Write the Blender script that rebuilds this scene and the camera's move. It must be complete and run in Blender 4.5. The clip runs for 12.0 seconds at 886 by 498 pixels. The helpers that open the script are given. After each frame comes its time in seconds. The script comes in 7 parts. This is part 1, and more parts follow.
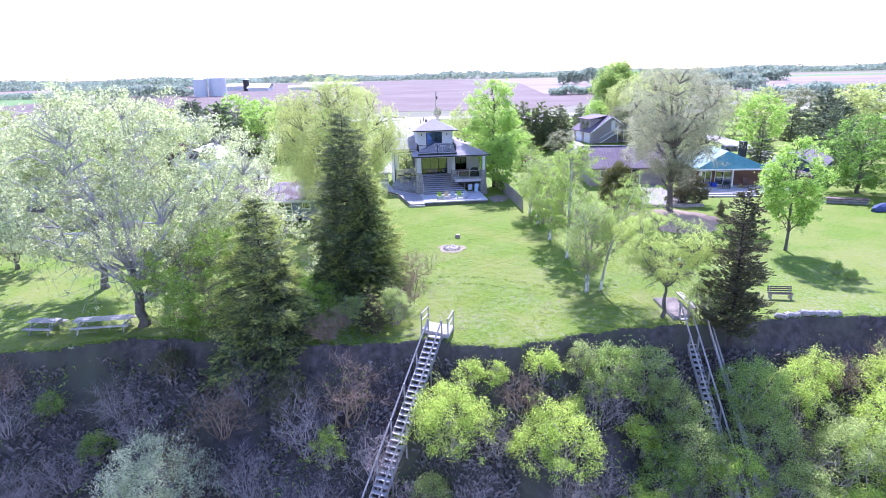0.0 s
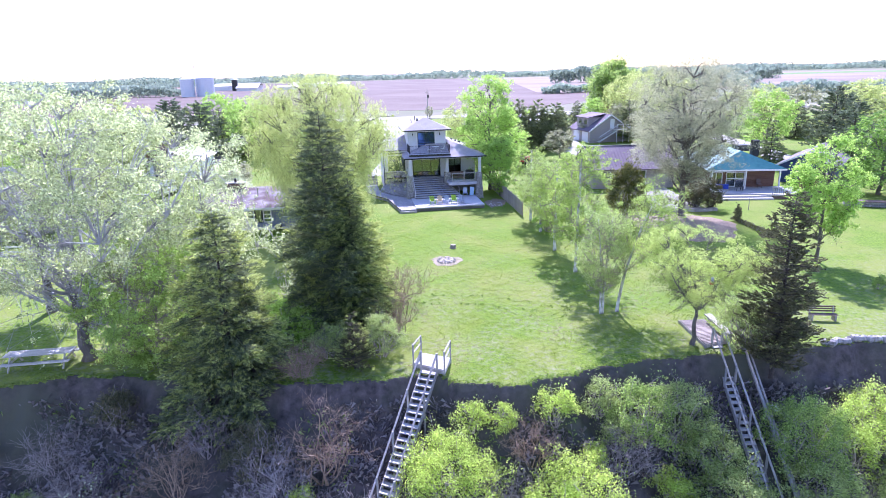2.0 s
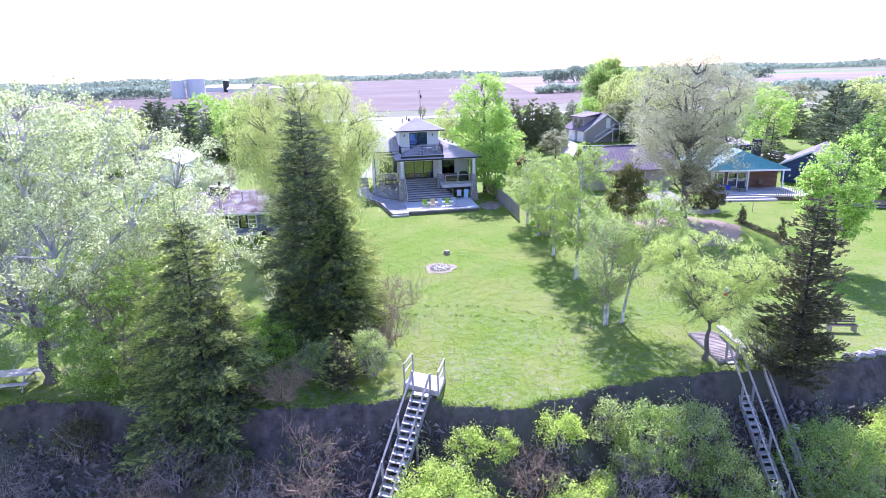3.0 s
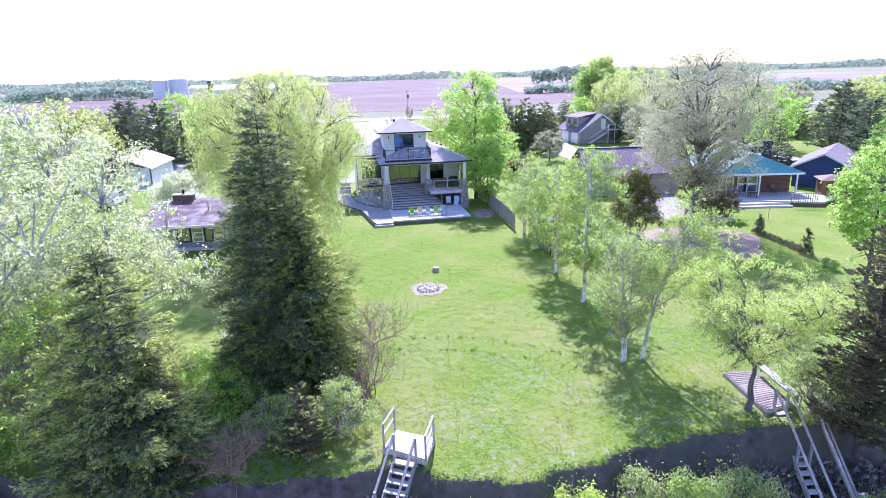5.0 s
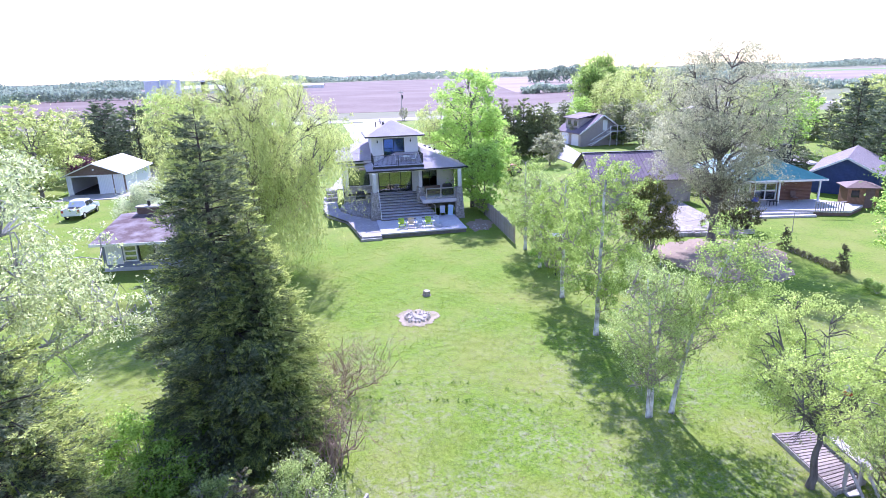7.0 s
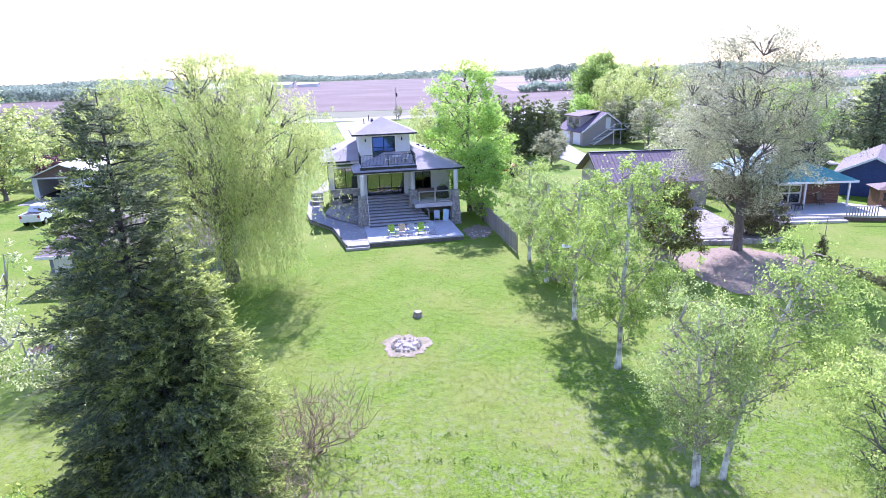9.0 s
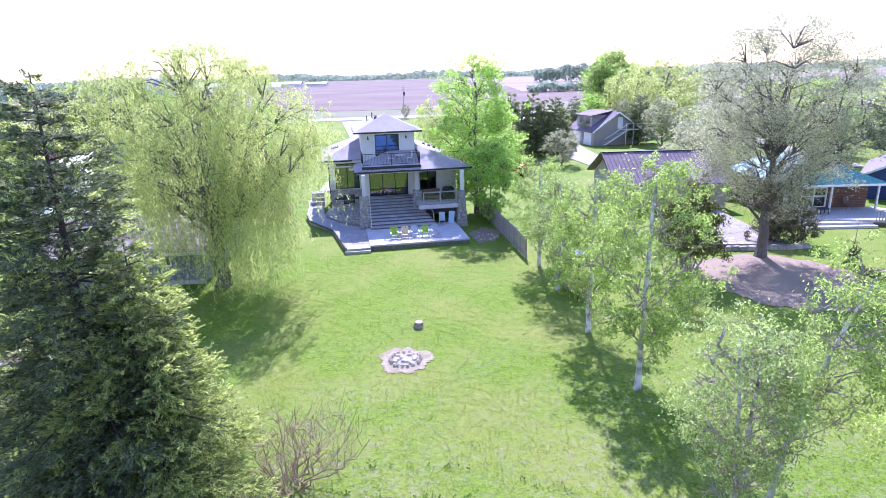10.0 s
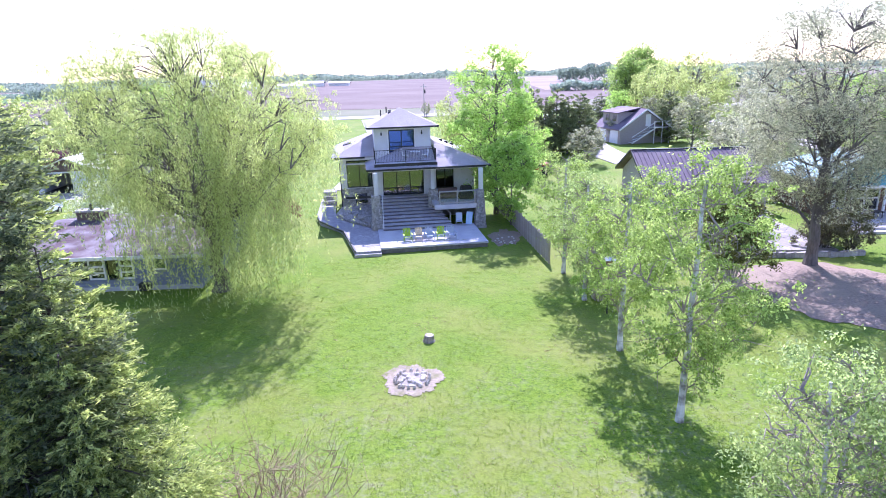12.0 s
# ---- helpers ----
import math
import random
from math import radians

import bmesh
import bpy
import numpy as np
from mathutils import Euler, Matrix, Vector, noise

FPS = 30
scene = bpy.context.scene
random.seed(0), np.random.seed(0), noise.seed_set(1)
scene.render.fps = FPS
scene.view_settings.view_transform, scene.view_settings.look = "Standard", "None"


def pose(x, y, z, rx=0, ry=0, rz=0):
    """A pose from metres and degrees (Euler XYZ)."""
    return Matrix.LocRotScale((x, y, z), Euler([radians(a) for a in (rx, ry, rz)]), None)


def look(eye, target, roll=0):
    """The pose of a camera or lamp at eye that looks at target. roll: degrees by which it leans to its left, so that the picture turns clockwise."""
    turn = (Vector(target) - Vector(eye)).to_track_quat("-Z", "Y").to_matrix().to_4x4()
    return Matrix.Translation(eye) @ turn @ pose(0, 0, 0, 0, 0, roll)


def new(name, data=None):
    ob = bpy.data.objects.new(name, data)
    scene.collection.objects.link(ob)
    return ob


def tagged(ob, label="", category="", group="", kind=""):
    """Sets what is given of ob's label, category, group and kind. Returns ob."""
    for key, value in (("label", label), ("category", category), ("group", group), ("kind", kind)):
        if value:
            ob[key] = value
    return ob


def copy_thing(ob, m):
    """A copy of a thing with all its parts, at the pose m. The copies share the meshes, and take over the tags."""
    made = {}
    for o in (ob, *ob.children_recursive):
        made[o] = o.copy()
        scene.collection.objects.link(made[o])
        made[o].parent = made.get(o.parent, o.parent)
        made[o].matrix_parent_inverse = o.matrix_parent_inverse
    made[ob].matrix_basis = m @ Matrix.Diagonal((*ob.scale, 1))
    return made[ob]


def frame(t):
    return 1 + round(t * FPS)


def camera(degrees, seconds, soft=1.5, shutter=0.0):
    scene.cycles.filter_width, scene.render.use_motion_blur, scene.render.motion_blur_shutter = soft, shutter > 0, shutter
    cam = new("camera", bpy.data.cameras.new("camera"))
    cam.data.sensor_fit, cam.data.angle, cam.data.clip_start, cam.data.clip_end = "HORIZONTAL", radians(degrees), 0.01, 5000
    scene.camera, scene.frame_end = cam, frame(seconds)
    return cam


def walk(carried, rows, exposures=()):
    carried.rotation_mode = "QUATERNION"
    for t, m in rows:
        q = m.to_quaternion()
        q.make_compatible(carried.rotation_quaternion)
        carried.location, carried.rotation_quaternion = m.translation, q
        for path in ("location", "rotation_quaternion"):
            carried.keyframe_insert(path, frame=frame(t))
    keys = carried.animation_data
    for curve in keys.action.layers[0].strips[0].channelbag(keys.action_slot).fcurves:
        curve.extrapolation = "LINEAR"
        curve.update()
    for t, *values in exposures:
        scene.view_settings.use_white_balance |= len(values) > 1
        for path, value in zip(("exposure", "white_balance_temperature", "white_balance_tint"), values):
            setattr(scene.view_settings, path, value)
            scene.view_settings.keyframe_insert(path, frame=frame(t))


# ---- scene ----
cam = camera(72.6, 12.0, soft=0.6)
PATH = [
    (0, (-0.662, -69.548, 15.17), (-0.692, -67.63, 14.605), -1.2),
    (0.5, (-0.659, -68.077, 15.059), (-0.69, -66.158, 14.493), -1.3),
    (1, (-0.662, -66.682, 14.882), (-0.685, -64.763, 14.317), -1.3),
    (1.5, (-0.741, -65.414, 14.788), (-0.754, -63.496, 14.222), -1.4),
    (2, (-0.834, -64.158, 14.668), (-0.839, -62.24, 14.101), -1.4),
    (2.5, (-0.936, -62.853, 14.55), (-0.926, -60.935, 13.983), -1.5),
    (3, (-0.775, -61.666, 14.422), (-0.76, -59.748, 13.856), -1.6),
    (5, (-0.655, -56.062, 13.983), (-0.603, -54.144, 13.418), -1.6),
    (5.5, (-0.511, -54.764, 14.014), (-0.456, -52.847, 13.448), -1.6),
    (6, (-0.453, -53.507, 14.055), (-0.394, -51.59, 13.489), -1.6),
    (6.5, (-0.302, -52.155, 13.962), (-0.242, -50.238, 13.396), -1.6),
    (7, (-0.133, -50.86, 13.833), (-0.071, -48.943, 13.268), -1.7),
    (9, (0.22, -45.665, 13.151), (0.294, -43.748, 12.584), -1.7),
    (9.5, (0.45, -44.362, 12.875), (0.516, -42.444, 12.309), -1.7),
    (10, (0.545, -43.24, 12.71), (0.593, -41.322, 12.145), -1.5),
    (10.5, (0.657, -42.134, 12.521), (0.676, -40.215, 11.957), -1.3),
    (11, (0.912, -41.007, 12.301), (0.912, -39.088, 11.738), -1.4),
    (11.5, (0.99, -40.33, 12.14), (0.976, -38.412, 11.576), -1.5),
    (12, (0.966, -40.111, 12.045), (0.944, -38.192, 11.481), -1.6),
]
walk(cam, [(t, look(eye, target, roll)) for t, eye, target, roll in PATH],
     [(0, 1.17, 5330, 40), (12, 1.13, 5330, 40)])

# ---- world, sun, exposure ----
SUN_EL, SUN_AZ = radians(45), radians(5)      # height of the sun; its bearing from +y towards +x
world = bpy.data.worlds.new("world")
scene.world = world
world.use_nodes = True
wn = world.node_tree.nodes
sky = wn.new("ShaderNodeTexSky")
sky.sky_type, sky.sun_disc = "NISHITA", False
sky.sun_elevation, sky.sun_rotation = SUN_EL, SUN_AZ
sky.air_density, sky.dust_density = 1.3, 0.2
wn["Background"].inputs["Strength"].default_value = 0.135
world.node_tree.links.new(sky.outputs[0], wn["Background"].inputs["Color"])
sun_data = bpy.data.lights.new("sun", "SUN")
sun_data.energy, sun_data.angle, sun_data.color = 4.9, radians(0.55), (1.0, 0.96, 0.9)
sun = new("sun", sun_data)
sun_dir = Vector((math.sin(SUN_AZ) * math.cos(SUN_EL), math.cos(SUN_AZ) * math.cos(SUN_EL), math.sin(SUN_EL)))
sun.matrix_world = look(sun_dir * 60, (0, 0, 0))


# ---- materials ----
def mat(name, c1, c2=None, scale=4.0, rough=0.85, bump=0.0, metal=0.0, big=None, big_scale=0.25, island=0.0,
        obrand=0.0, stretch=(1, 1, 1), wave=None, voronoi=None, spec=0.3, joint=0.55):
    """A surface with fine grain between c1 and c2, broad stains towards big, and relief."""
    m = bpy.data.materials.new(name)
    m.use_nodes = True
    nt = m.node_tree
    n, ln = nt.nodes, nt.links.new
    b = n["Principled BSDF"]
    b.inputs["Roughness"].default_value, b.inputs["Metallic"].default_value = rough, metal
    b.inputs["Specular IOR Level"].default_value = spec
    co = n.new("ShaderNodeTexCoord")
    mp = n.new("ShaderNodeMapping")
    mp.inputs["Scale"].default_value = stretch
    ln(co.outputs["Object"], mp.inputs["Vector"])
    fine = n.new("ShaderNodeTexNoise")
    fine.inputs["Scale"].default_value, fine.inputs["Detail"].default_value = scale, 5
    fine.inputs["Roughness"].default_value = 0.65
    ln(mp.outputs[0], fine.inputs["Vector"])
    ramp = n.new("ShaderNodeMapRange")
    ramp.inputs["From Min"].default_value, ramp.inputs["From Max"].default_value = 0.32, 0.68
    ln(fine.outputs["Fac"], ramp.inputs["Value"])
    mix = n.new("ShaderNodeMixRGB")
    mix.inputs["Color1"].default_value, mix.inputs["Color2"].default_value = (*c1, 1), (*(c2 or c1), 1)
    ln(ramp.outputs[0], mix.inputs["Fac"])
    out, height = mix.outputs[0], fine.outputs["Fac"]
    if voronoi:
        v = n.new("ShaderNodeTexVoronoi")
        v.inputs["Scale"].default_value = voronoi[0]
        ln(mp.outputs[0], v.inputs["Vector"])
        vm = n.new("ShaderNodeMixRGB")
        vm.blend_type, vm.inputs["Fac"].default_value = "OVERLAY", voronoi[1]
        ln(out, vm.inputs["Color1"])
        grey = n.new("ShaderNodeRGBToBW")
        ln(v.outputs["Color"], grey.inputs[0])
        ln(grey.outputs[0], vm.inputs["Color2"])
        e = n.new("ShaderNodeTexVoronoi")
        e.feature = "DISTANCE_TO_EDGE"
        e.inputs["Scale"].default_value = voronoi[0]
        ln(mp.outputs[0], e.inputs["Vector"])
        es = n.new("ShaderNodeMapRange")
        es.inputs["From Max"].default_value = 0.08
        ln(e.outputs["Distance"], es.inputs["Value"])
        jm = n.new("ShaderNodeMixRGB")
        jm.inputs["Color1"].default_value = (*[joint * k for k in c1], 1)
        ln(es.outputs[0], jm.inputs["Fac"])
        ln(vm.outputs[0], jm.inputs["Color2"])
        out, height = jm.outputs[0], es.outputs[0]
    if big:
        bn = n.new("ShaderNodeTexNoise")
        bn.inputs["Scale"].default_value, bn.inputs["Detail"].default_value = big_scale, 6
        ln(co.outputs["Object"], bn.inputs["Vector"])
        br = n.new("ShaderNodeMapRange")
        br.inputs["From Min"].default_value, br.inputs["From Max"].default_value = 0.42, 0.68
        ln(bn.outputs["Fac"], br.inputs["Value"])
        bm_ = n.new("ShaderNodeMixRGB")
        ln(br.outputs[0], bm_.inputs["Fac"])
        ln(out, bm_.inputs["Color1"])
        bm_.inputs["Color2"].default_value = (*big, 1)
        out = bm_.outputs[0]
    if wave:
        w = n.new("ShaderNodeTexWave")
        w.bands_direction = wave[0]
        w.inputs["Scale"].default_value, w.inputs["Distortion"].default_value = wave[1], wave[3]
        ln(co.outputs["Object"], w.inputs["Vector"])
        ws = n.new("ShaderNodeMapRange")
        ws.inputs["To Min"].default_value, ws.inputs["To Max"].default_value = 1 - wave[2], 1.0
        ln(w.outputs["Fac"], ws.inputs["Value"])
        wm = n.new("ShaderNodeMixRGB")
        wm.blend_type, wm.inputs["Fac"].default_value = "MULTIPLY", 1
        ln(out, wm.inputs["Color1"])
        ln(ws.outputs[0], wm.inputs["Color2"])
        out, height = wm.outputs[0], w.outputs["Fac"]
    if island or obrand:
        if island:
            src = n.new("ShaderNodeNewGeometry").outputs["Random Per Island"]
        else:
            src = n.new("ShaderNodeObjectInfo").outputs["Random"]
        k = island or obrand
        rs = n.new("ShaderNodeMapRange")
        rs.inputs["To Min"].default_value, rs.inputs["To Max"].default_value = 1 - k, 1 + k
        ln(src, rs.inputs["Value"])
        hs = n.new("ShaderNodeHueSaturation")
        ln(rs.outputs[0], hs.inputs["Value"])
        ln(out, hs.inputs["Color"])
        out = hs.outputs[0]
    ln(out, b.inputs["Base Color"])
    if bump:
        bp = n.new("ShaderNodeBump")
        bp.inputs["Strength"].default_value, bp.inputs["Distance"].default_value = bump, 0.05
        ln(height, bp.inputs["Height"])
        ln(bp.outputs[0], b.inputs["Normal"])
    return m


def leaf(name, c1, c2, through_=0.45, rough=0.55):
    """Leaves: each one a little different, and letting light through."""
    m = bpy.data.materials.new(name)
    m.use_nodes = True
    nt = m.node_tree
    n, ln = nt.nodes, nt.links.new
    b = n["Principled BSDF"]
    b.inputs["Roughness"].default_value, b.inputs["Specular IOR Level"].default_value = rough, 0.25
    c1, c2 = np.array(c1), np.array(c2)
    c1, c2 = [tuple(float(k) for k in c * 0.92 + c.mean() * np.array((0.09, 0.08, 0.08))) for c in (c1 * 0.74, c2 * 1.16)]
    g = n.new("ShaderNodeNewGeometry")
    mix = n.new("ShaderNodeMixRGB")
    mix.inputs["Color1"].default_value, mix.inputs["Color2"].default_value = (*c1, 1), (*c2, 1)
    ln(g.outputs["Random Per Island"], mix.inputs["Fac"])
    ln(mix.outputs[0], b.inputs["Base Color"])
    t = n.new("ShaderNodeBsdfTranslucent")
    gain = n.new("ShaderNodeMixRGB")
    gain.blend_type, gain.inputs["Fac"].default_value = "MULTIPLY", 1
    gain.inputs["Color2"].default_value = (1.2, 1.24, 1.0, 1)
    ln(mix.outputs[0], gain.inputs["Color1"])
    ln(gain.outputs[0], t.inputs["Color"])
    ms = n.new("ShaderNodeMixShader")
    ms.inputs["Fac"].default_value = through_
    ln(b.outputs[0], ms.inputs[1])
    ln(t.outputs[0], ms.inputs[2])
    ln(ms.outputs[0], n["Material Output"].inputs["Surface"])
    return m


def glass(name, tint, ior=2.6, reflect_tint=(1, 1, 1)):
    m = bpy.data.materials.new(name)
    m.use_nodes = True
    n, ln = m.node_tree.nodes, m.node_tree.links.new
    tr, gl, fr = n.new("ShaderNodeBsdfTransparent"), n.new("ShaderNodeBsdfGlossy"), n.new("ShaderNodeFresnel")
    tr.inputs["Color"].default_value = (*tint, 1)
    gl.inputs["Roughness"].default_value = 0.02
    gl.inputs["Color"].default_value = (*reflect_tint, 1)
    fr.inputs["IOR"].default_value = ior
    ms = n.new("ShaderNodeMixShader")
    ln(fr.outputs[0], ms.inputs["Fac"])
    ln(tr.outputs[0], ms.inputs[1])
    ln(gl.outputs[0], ms.inputs[2])
    ln(ms.outputs[0], n["Material Output"].inputs["Surface"])
    return m


def lawn_material():
    """Mown grass: lush green with yellowed and straw-coloured patches, more of them towards the bluff."""
    m = bpy.data.materials.new("lawn")
    m.use_nodes = True
    n, ln = m.node_tree.nodes, m.node_tree.links.new
    b = n["Principled BSDF"]
    b.inputs["Roughness"].default_value, b.inputs["Specular IOR Level"].default_value = 0.9, 0.15
    co = n.new("ShaderNodeTexCoord")

    def noise_(scale, detail, lo, hi, rough_=0.62):
        t = n.new("ShaderNodeTexNoise")
        t.inputs["Scale"].default_value, t.inputs["Detail"].default_value, t.inputs["Roughness"].default_value = scale, detail, rough_
        ln(co.outputs["Object"], t.inputs["Vector"])
        r = n.new("ShaderNodeMapRange")
        r.inputs["From Min"].default_value, r.inputs["From Max"].default_value = lo, hi
        ln(t.outputs["Fac"], r.inputs["Value"])
        return r.outputs[0], t.outputs["Fac"]

    def mix_(fac, a, c):
        x = n.new("ShaderNodeMixRGB")
        ln(fac, x.inputs["Fac"])
        for sock, v in ((x.inputs["Color1"], a), (x.inputs["Color2"], c)):
            if isinstance(v, tuple):
                sock.default_value = (*v, 1)
            else:
                ln(v, sock)
        return x.outputs[0]

    def mul_(a, c):
        x = n.new("ShaderNodeMath")
        x.operation = "MULTIPLY"
        ln(a, x.inputs[0])
        if isinstance(c, float):
            x.inputs[1].default_value = c
        else:
            ln(c, x.inputs[1])
        return x.outputs[0]

    blades, raw = noise_(9.0, 8, 0.43, 0.58, 0.8)
    tufts, _ = noise_(3.6, 10, 0.42, 0.58, 0.72)
    wide, _ = noise_(0.17, 6, 0.42, 0.6)
    bare, _ = noise_(3.0, 14, 0.47, 0.6, 0.8)
    green = mix_(tufts, (0.045, 0.1, 0.006), (0.115, 0.2, 0.014))
    green = mix_(mul_(blades, 0.85), green, (0.2, 0.298, 0.024))
    col = mix_(mul_(wide, 0.55), green, (0.235, 0.245, 0.06))
    pos = n.new("ShaderNodeSeparateXYZ")
    ln(co.outputs["Object"], pos.inputs[0])
    near = n.new("ShaderNodeMapRange")
    near.inputs["From Min"].default_value, near.inputs["From Max"].default_value = -12.0, -34.0
    near.inputs["To Min"].default_value, near.inputs["To Max"].default_value = 0.1, 0.8
    ln(pos.outputs["Y"], near.inputs["Value"])
    patchy, _ = noise_(0.4, 7, 0.34, 0.56)
    col = mix_(mul_(mul_(bare, near.outputs[0]), patchy), col, (0.27, 0.26, 0.18))
    ln(col, b.inputs["Base Color"])
    bp = n.new("ShaderNodeBump")
    bp.inputs["Strength"].default_value, bp.inputs["Distance"].default_value = 0.6, 0.05
    ln(raw, bp.inputs["Height"])
    ln(bp.outputs[0], b.inputs["Normal"])
    return m


LAWN = lawn_material()
SOIL = mat("bluff_soil", (0.05, 0.042, 0.04), (0.14, 0.115, 0.11), 2.2, 0.95, 0.9, big=(0.1, 0.1, 0.07), big_scale=0.3)
FAR_GROUND = mat("far_ground", (0.12, 0.15, 0.06), (0.19, 0.19, 0.1), 0.05, 0.95, big=(0.21, 0.17, 0.14), big_scale=0.006)
PLOWED = mat("plowed_field", (0.115, 0.08, 0.065), (0.16, 0.115, 0.094), 0.35, 0.95, 0.3, big=(0.185, 0.14, 0.115), big_scale=0.02)
TAN_FIELD = mat("stubble_field", (0.24, 0.185, 0.145), (0.31, 0.245, 0.19), 0.2, 0.95, big=(0.2, 0.155, 0.125), big_scale=0.01)
GREEN_FIELD = mat("winter_wheat", (0.1, 0.2, 0.05), (0.16, 0.26, 0.08), 0.2, 0.95)
GRAVEL = mat("gravel", (0.36, 0.33, 0.31), (0.5, 0.46, 0.44), 8.0, 0.95, 0.4, big=(0.34, 0.32, 0.27), big_scale=0.3)
PAVING = mat("paving", (0.34, 0.32, 0.335), (0.47, 0.44, 0.45), 3.0, 0.9, 0.4, voronoi=(2.2, 0.2), joint=0.8, big=(0.31, 0.29, 0.31), big_scale=0.5)
PATIO = mat("worn_patio", (0.27, 0.245, 0.22), (0.39, 0.36, 0.33), 3.0, 0.9, 0.4, voronoi=(1.6, 0.2), joint=0.8, big=(0.25, 0.225, 0.19), big_scale=0.4)
MULCH = mat("bare_earth", (0.2, 0.145, 0.105), (0.36, 0.275, 0.205), 6.0, 0.95, 0.7, big=(0.3, 0.24, 0.17), big_scale=0.4)
DECK = mat("weathered_deck", (0.52, 0.5, 0.55), (0.66, 0.64, 0.67), 3.0, 0.85, 0.1, stretch=(0.4, 6, 1), wave=("Y", 1.1, 0.22, 0.0))
STAIR = mat("stair_boards", (0.38, 0.36, 0.39), (0.52, 0.5, 0.53), 5.0, 0.85, 0.2, stretch=(0.4, 6, 1), obrand=0.12)
# riser boards coloured dark to paint the shade below each tread
SHADED_RISER = mat("shaded_risers", (0.13, 0.125, 0.14), (0.2, 0.19, 0.21), 5.0, 0.9, 0.2)
GREYWOOD = mat("grey_timber", (0.3, 0.275, 0.26), (0.47, 0.44, 0.42), 9.0, 0.9, 0.3, stretch=(1, 1, 0.3), obrand=0.2)
OLDWOOD = mat("old_brown_boards", (0.2, 0.165, 0.145), (0.34, 0.295, 0.265), 9.0, 0.9, 0.3, obrand=0.25)
PALEWOOD = mat("bleached_boards", (0.42, 0.39, 0.38), (0.58, 0.55, 0.53), 9.0, 0.9, 0.3, obrand=0.15)
FENCE = mat("fence_boards", (0.3, 0.26, 0.22), (0.42, 0.37, 0.33), 7.0, 0.9, 0.3, stretch=(1, 1, 0.2), obrand=0.15)
STONE = mat("field_stone", (0.3, 0.28, 0.27), (0.47, 0.44, 0.42), 9.0, 0.9, 0.6, voronoi=(7.5, 0.45), joint=0.75)
ROCK = mat("rock", (0.27, 0.25, 0.24), (0.45, 0.42, 0.4), 5.0, 0.9, 0.6, obrand=0.25)
STUCCO = mat("pale_stucco", (0.66, 0.65, 0.66), (0.74, 0.73, 0.74), 12.0, 0.9, 0.15, big=(0.62, 0.61, 0.62), big_scale=0.8)
TRIM = mat("white_trim", (0.72, 0.71, 0.7), (0.8, 0.79, 0.78), 6.0, 0.6)
SHINGLE = mat("asphalt_shingle", (0.38, 0.34, 0.365), (0.52, 0.48, 0.5), 9.0, 0.95, 0.4, big=(0.4, 0.36, 0.38), big_scale=0.7, wave=("Y", 3.2, 0.12, 0.6))
SHINGLE_DARK = mat("grey_shingle", (0.2, 0.17, 0.18), (0.3, 0.26, 0.27), 9.0, 0.95, 0.4, big=(0.25, 0.22, 0.23), big_scale=0.7, wave=("Y", 3.2, 0.12, 0.6))
DARK = mat("dark_metal", (0.018, 0.018, 0.02), (0.03, 0.03, 0.033), 10.0, 0.45, spec=0.4)
BLACK = mat("black_frame", (0.02, 0.022, 0.026), (0.03, 0.032, 0.036), 6.0, 0.5)
INSIDE = mat("dim_interior", (0.05, 0.047, 0.042), (0.09, 0.082, 0.075), 2.0, 0.9)
# olive sheet behind the glass that paints the lawn's reflection
LAWN_REFLECT = mat("lawn_reflection", (0.17, 0.21, 0.12), (0.24, 0.28, 0.15), 3.0, 0.9, stretch=(6, 1, 0.5))
GLASS = glass("window_glass", (0.75, 0.8, 0.78), 2.0)
CLEAR_GLASS = glass("clear_glass", (0.92, 0.95, 0.94), 1.35)
# the lake's blue reflection is put into the tint and the gloss colour
LAKE_BLUE_GLASS = glass("lake_reflection_glass", (0.06, 0.13, 0.4), 3.0, (0.22, 0.36, 0.75))
BLUE_SIDING = mat("blue_grey_siding", (0.18, 0.21, 0.29), (0.24, 0.27, 0.35), 5.0, 0.8, 0.2, wave=("Z", 3.4, 0.18, 0.0))
BROWN_ROOF = mat("brown_shingle", (0.09, 0.06, 0.06), (0.16, 0.115, 0.115), 5.0, 0.95, 0.5, big=(0.3, 0.27, 0.28), big_scale=0.8, stretch=(0.5, 2, 1))
WHITE_PANEL = mat("white_panel", (0.68, 0.69, 0.72), (0.76, 0.77, 0.79), 3.0, 0.6, 0.1, wave=("X", 1.6, 0.1, 0.0))
BROWN_PANEL = mat("brown_panel", (0.13, 0.085, 0.07), (0.19, 0.13, 0.11), 5.0, 0.7)
PALE_ROOF = mat("pale_metal_roof", (0.66, 0.65, 0.64), (0.75, 0.74, 0.72), 3.0, 0.45, metal=0.2)
MAUVE_ROOF = mat("mauve_metal_roof", (0.15, 0.115, 0.14), (0.19, 0.15, 0.175), 3.0, 0.8, big=(0.22, 0.18, 0.2), big_scale=0.3, spec=0.15)
TEAL_ROOF = mat("teal_metal_roof", (0.04, 0.19, 0.2), (0.06, 0.24, 0.25), 3.0, 0.6, big=(0.1, 0.3, 0.31), big_scale=0.4, spec=0.3)
TAN_SIDING = mat("tan_siding", (0.36, 0.31, 0.29), (0.42, 0.37, 0.35), 5.0, 0.85, 0.2, wave=("Z", 3.2, 0.15, 0.0))
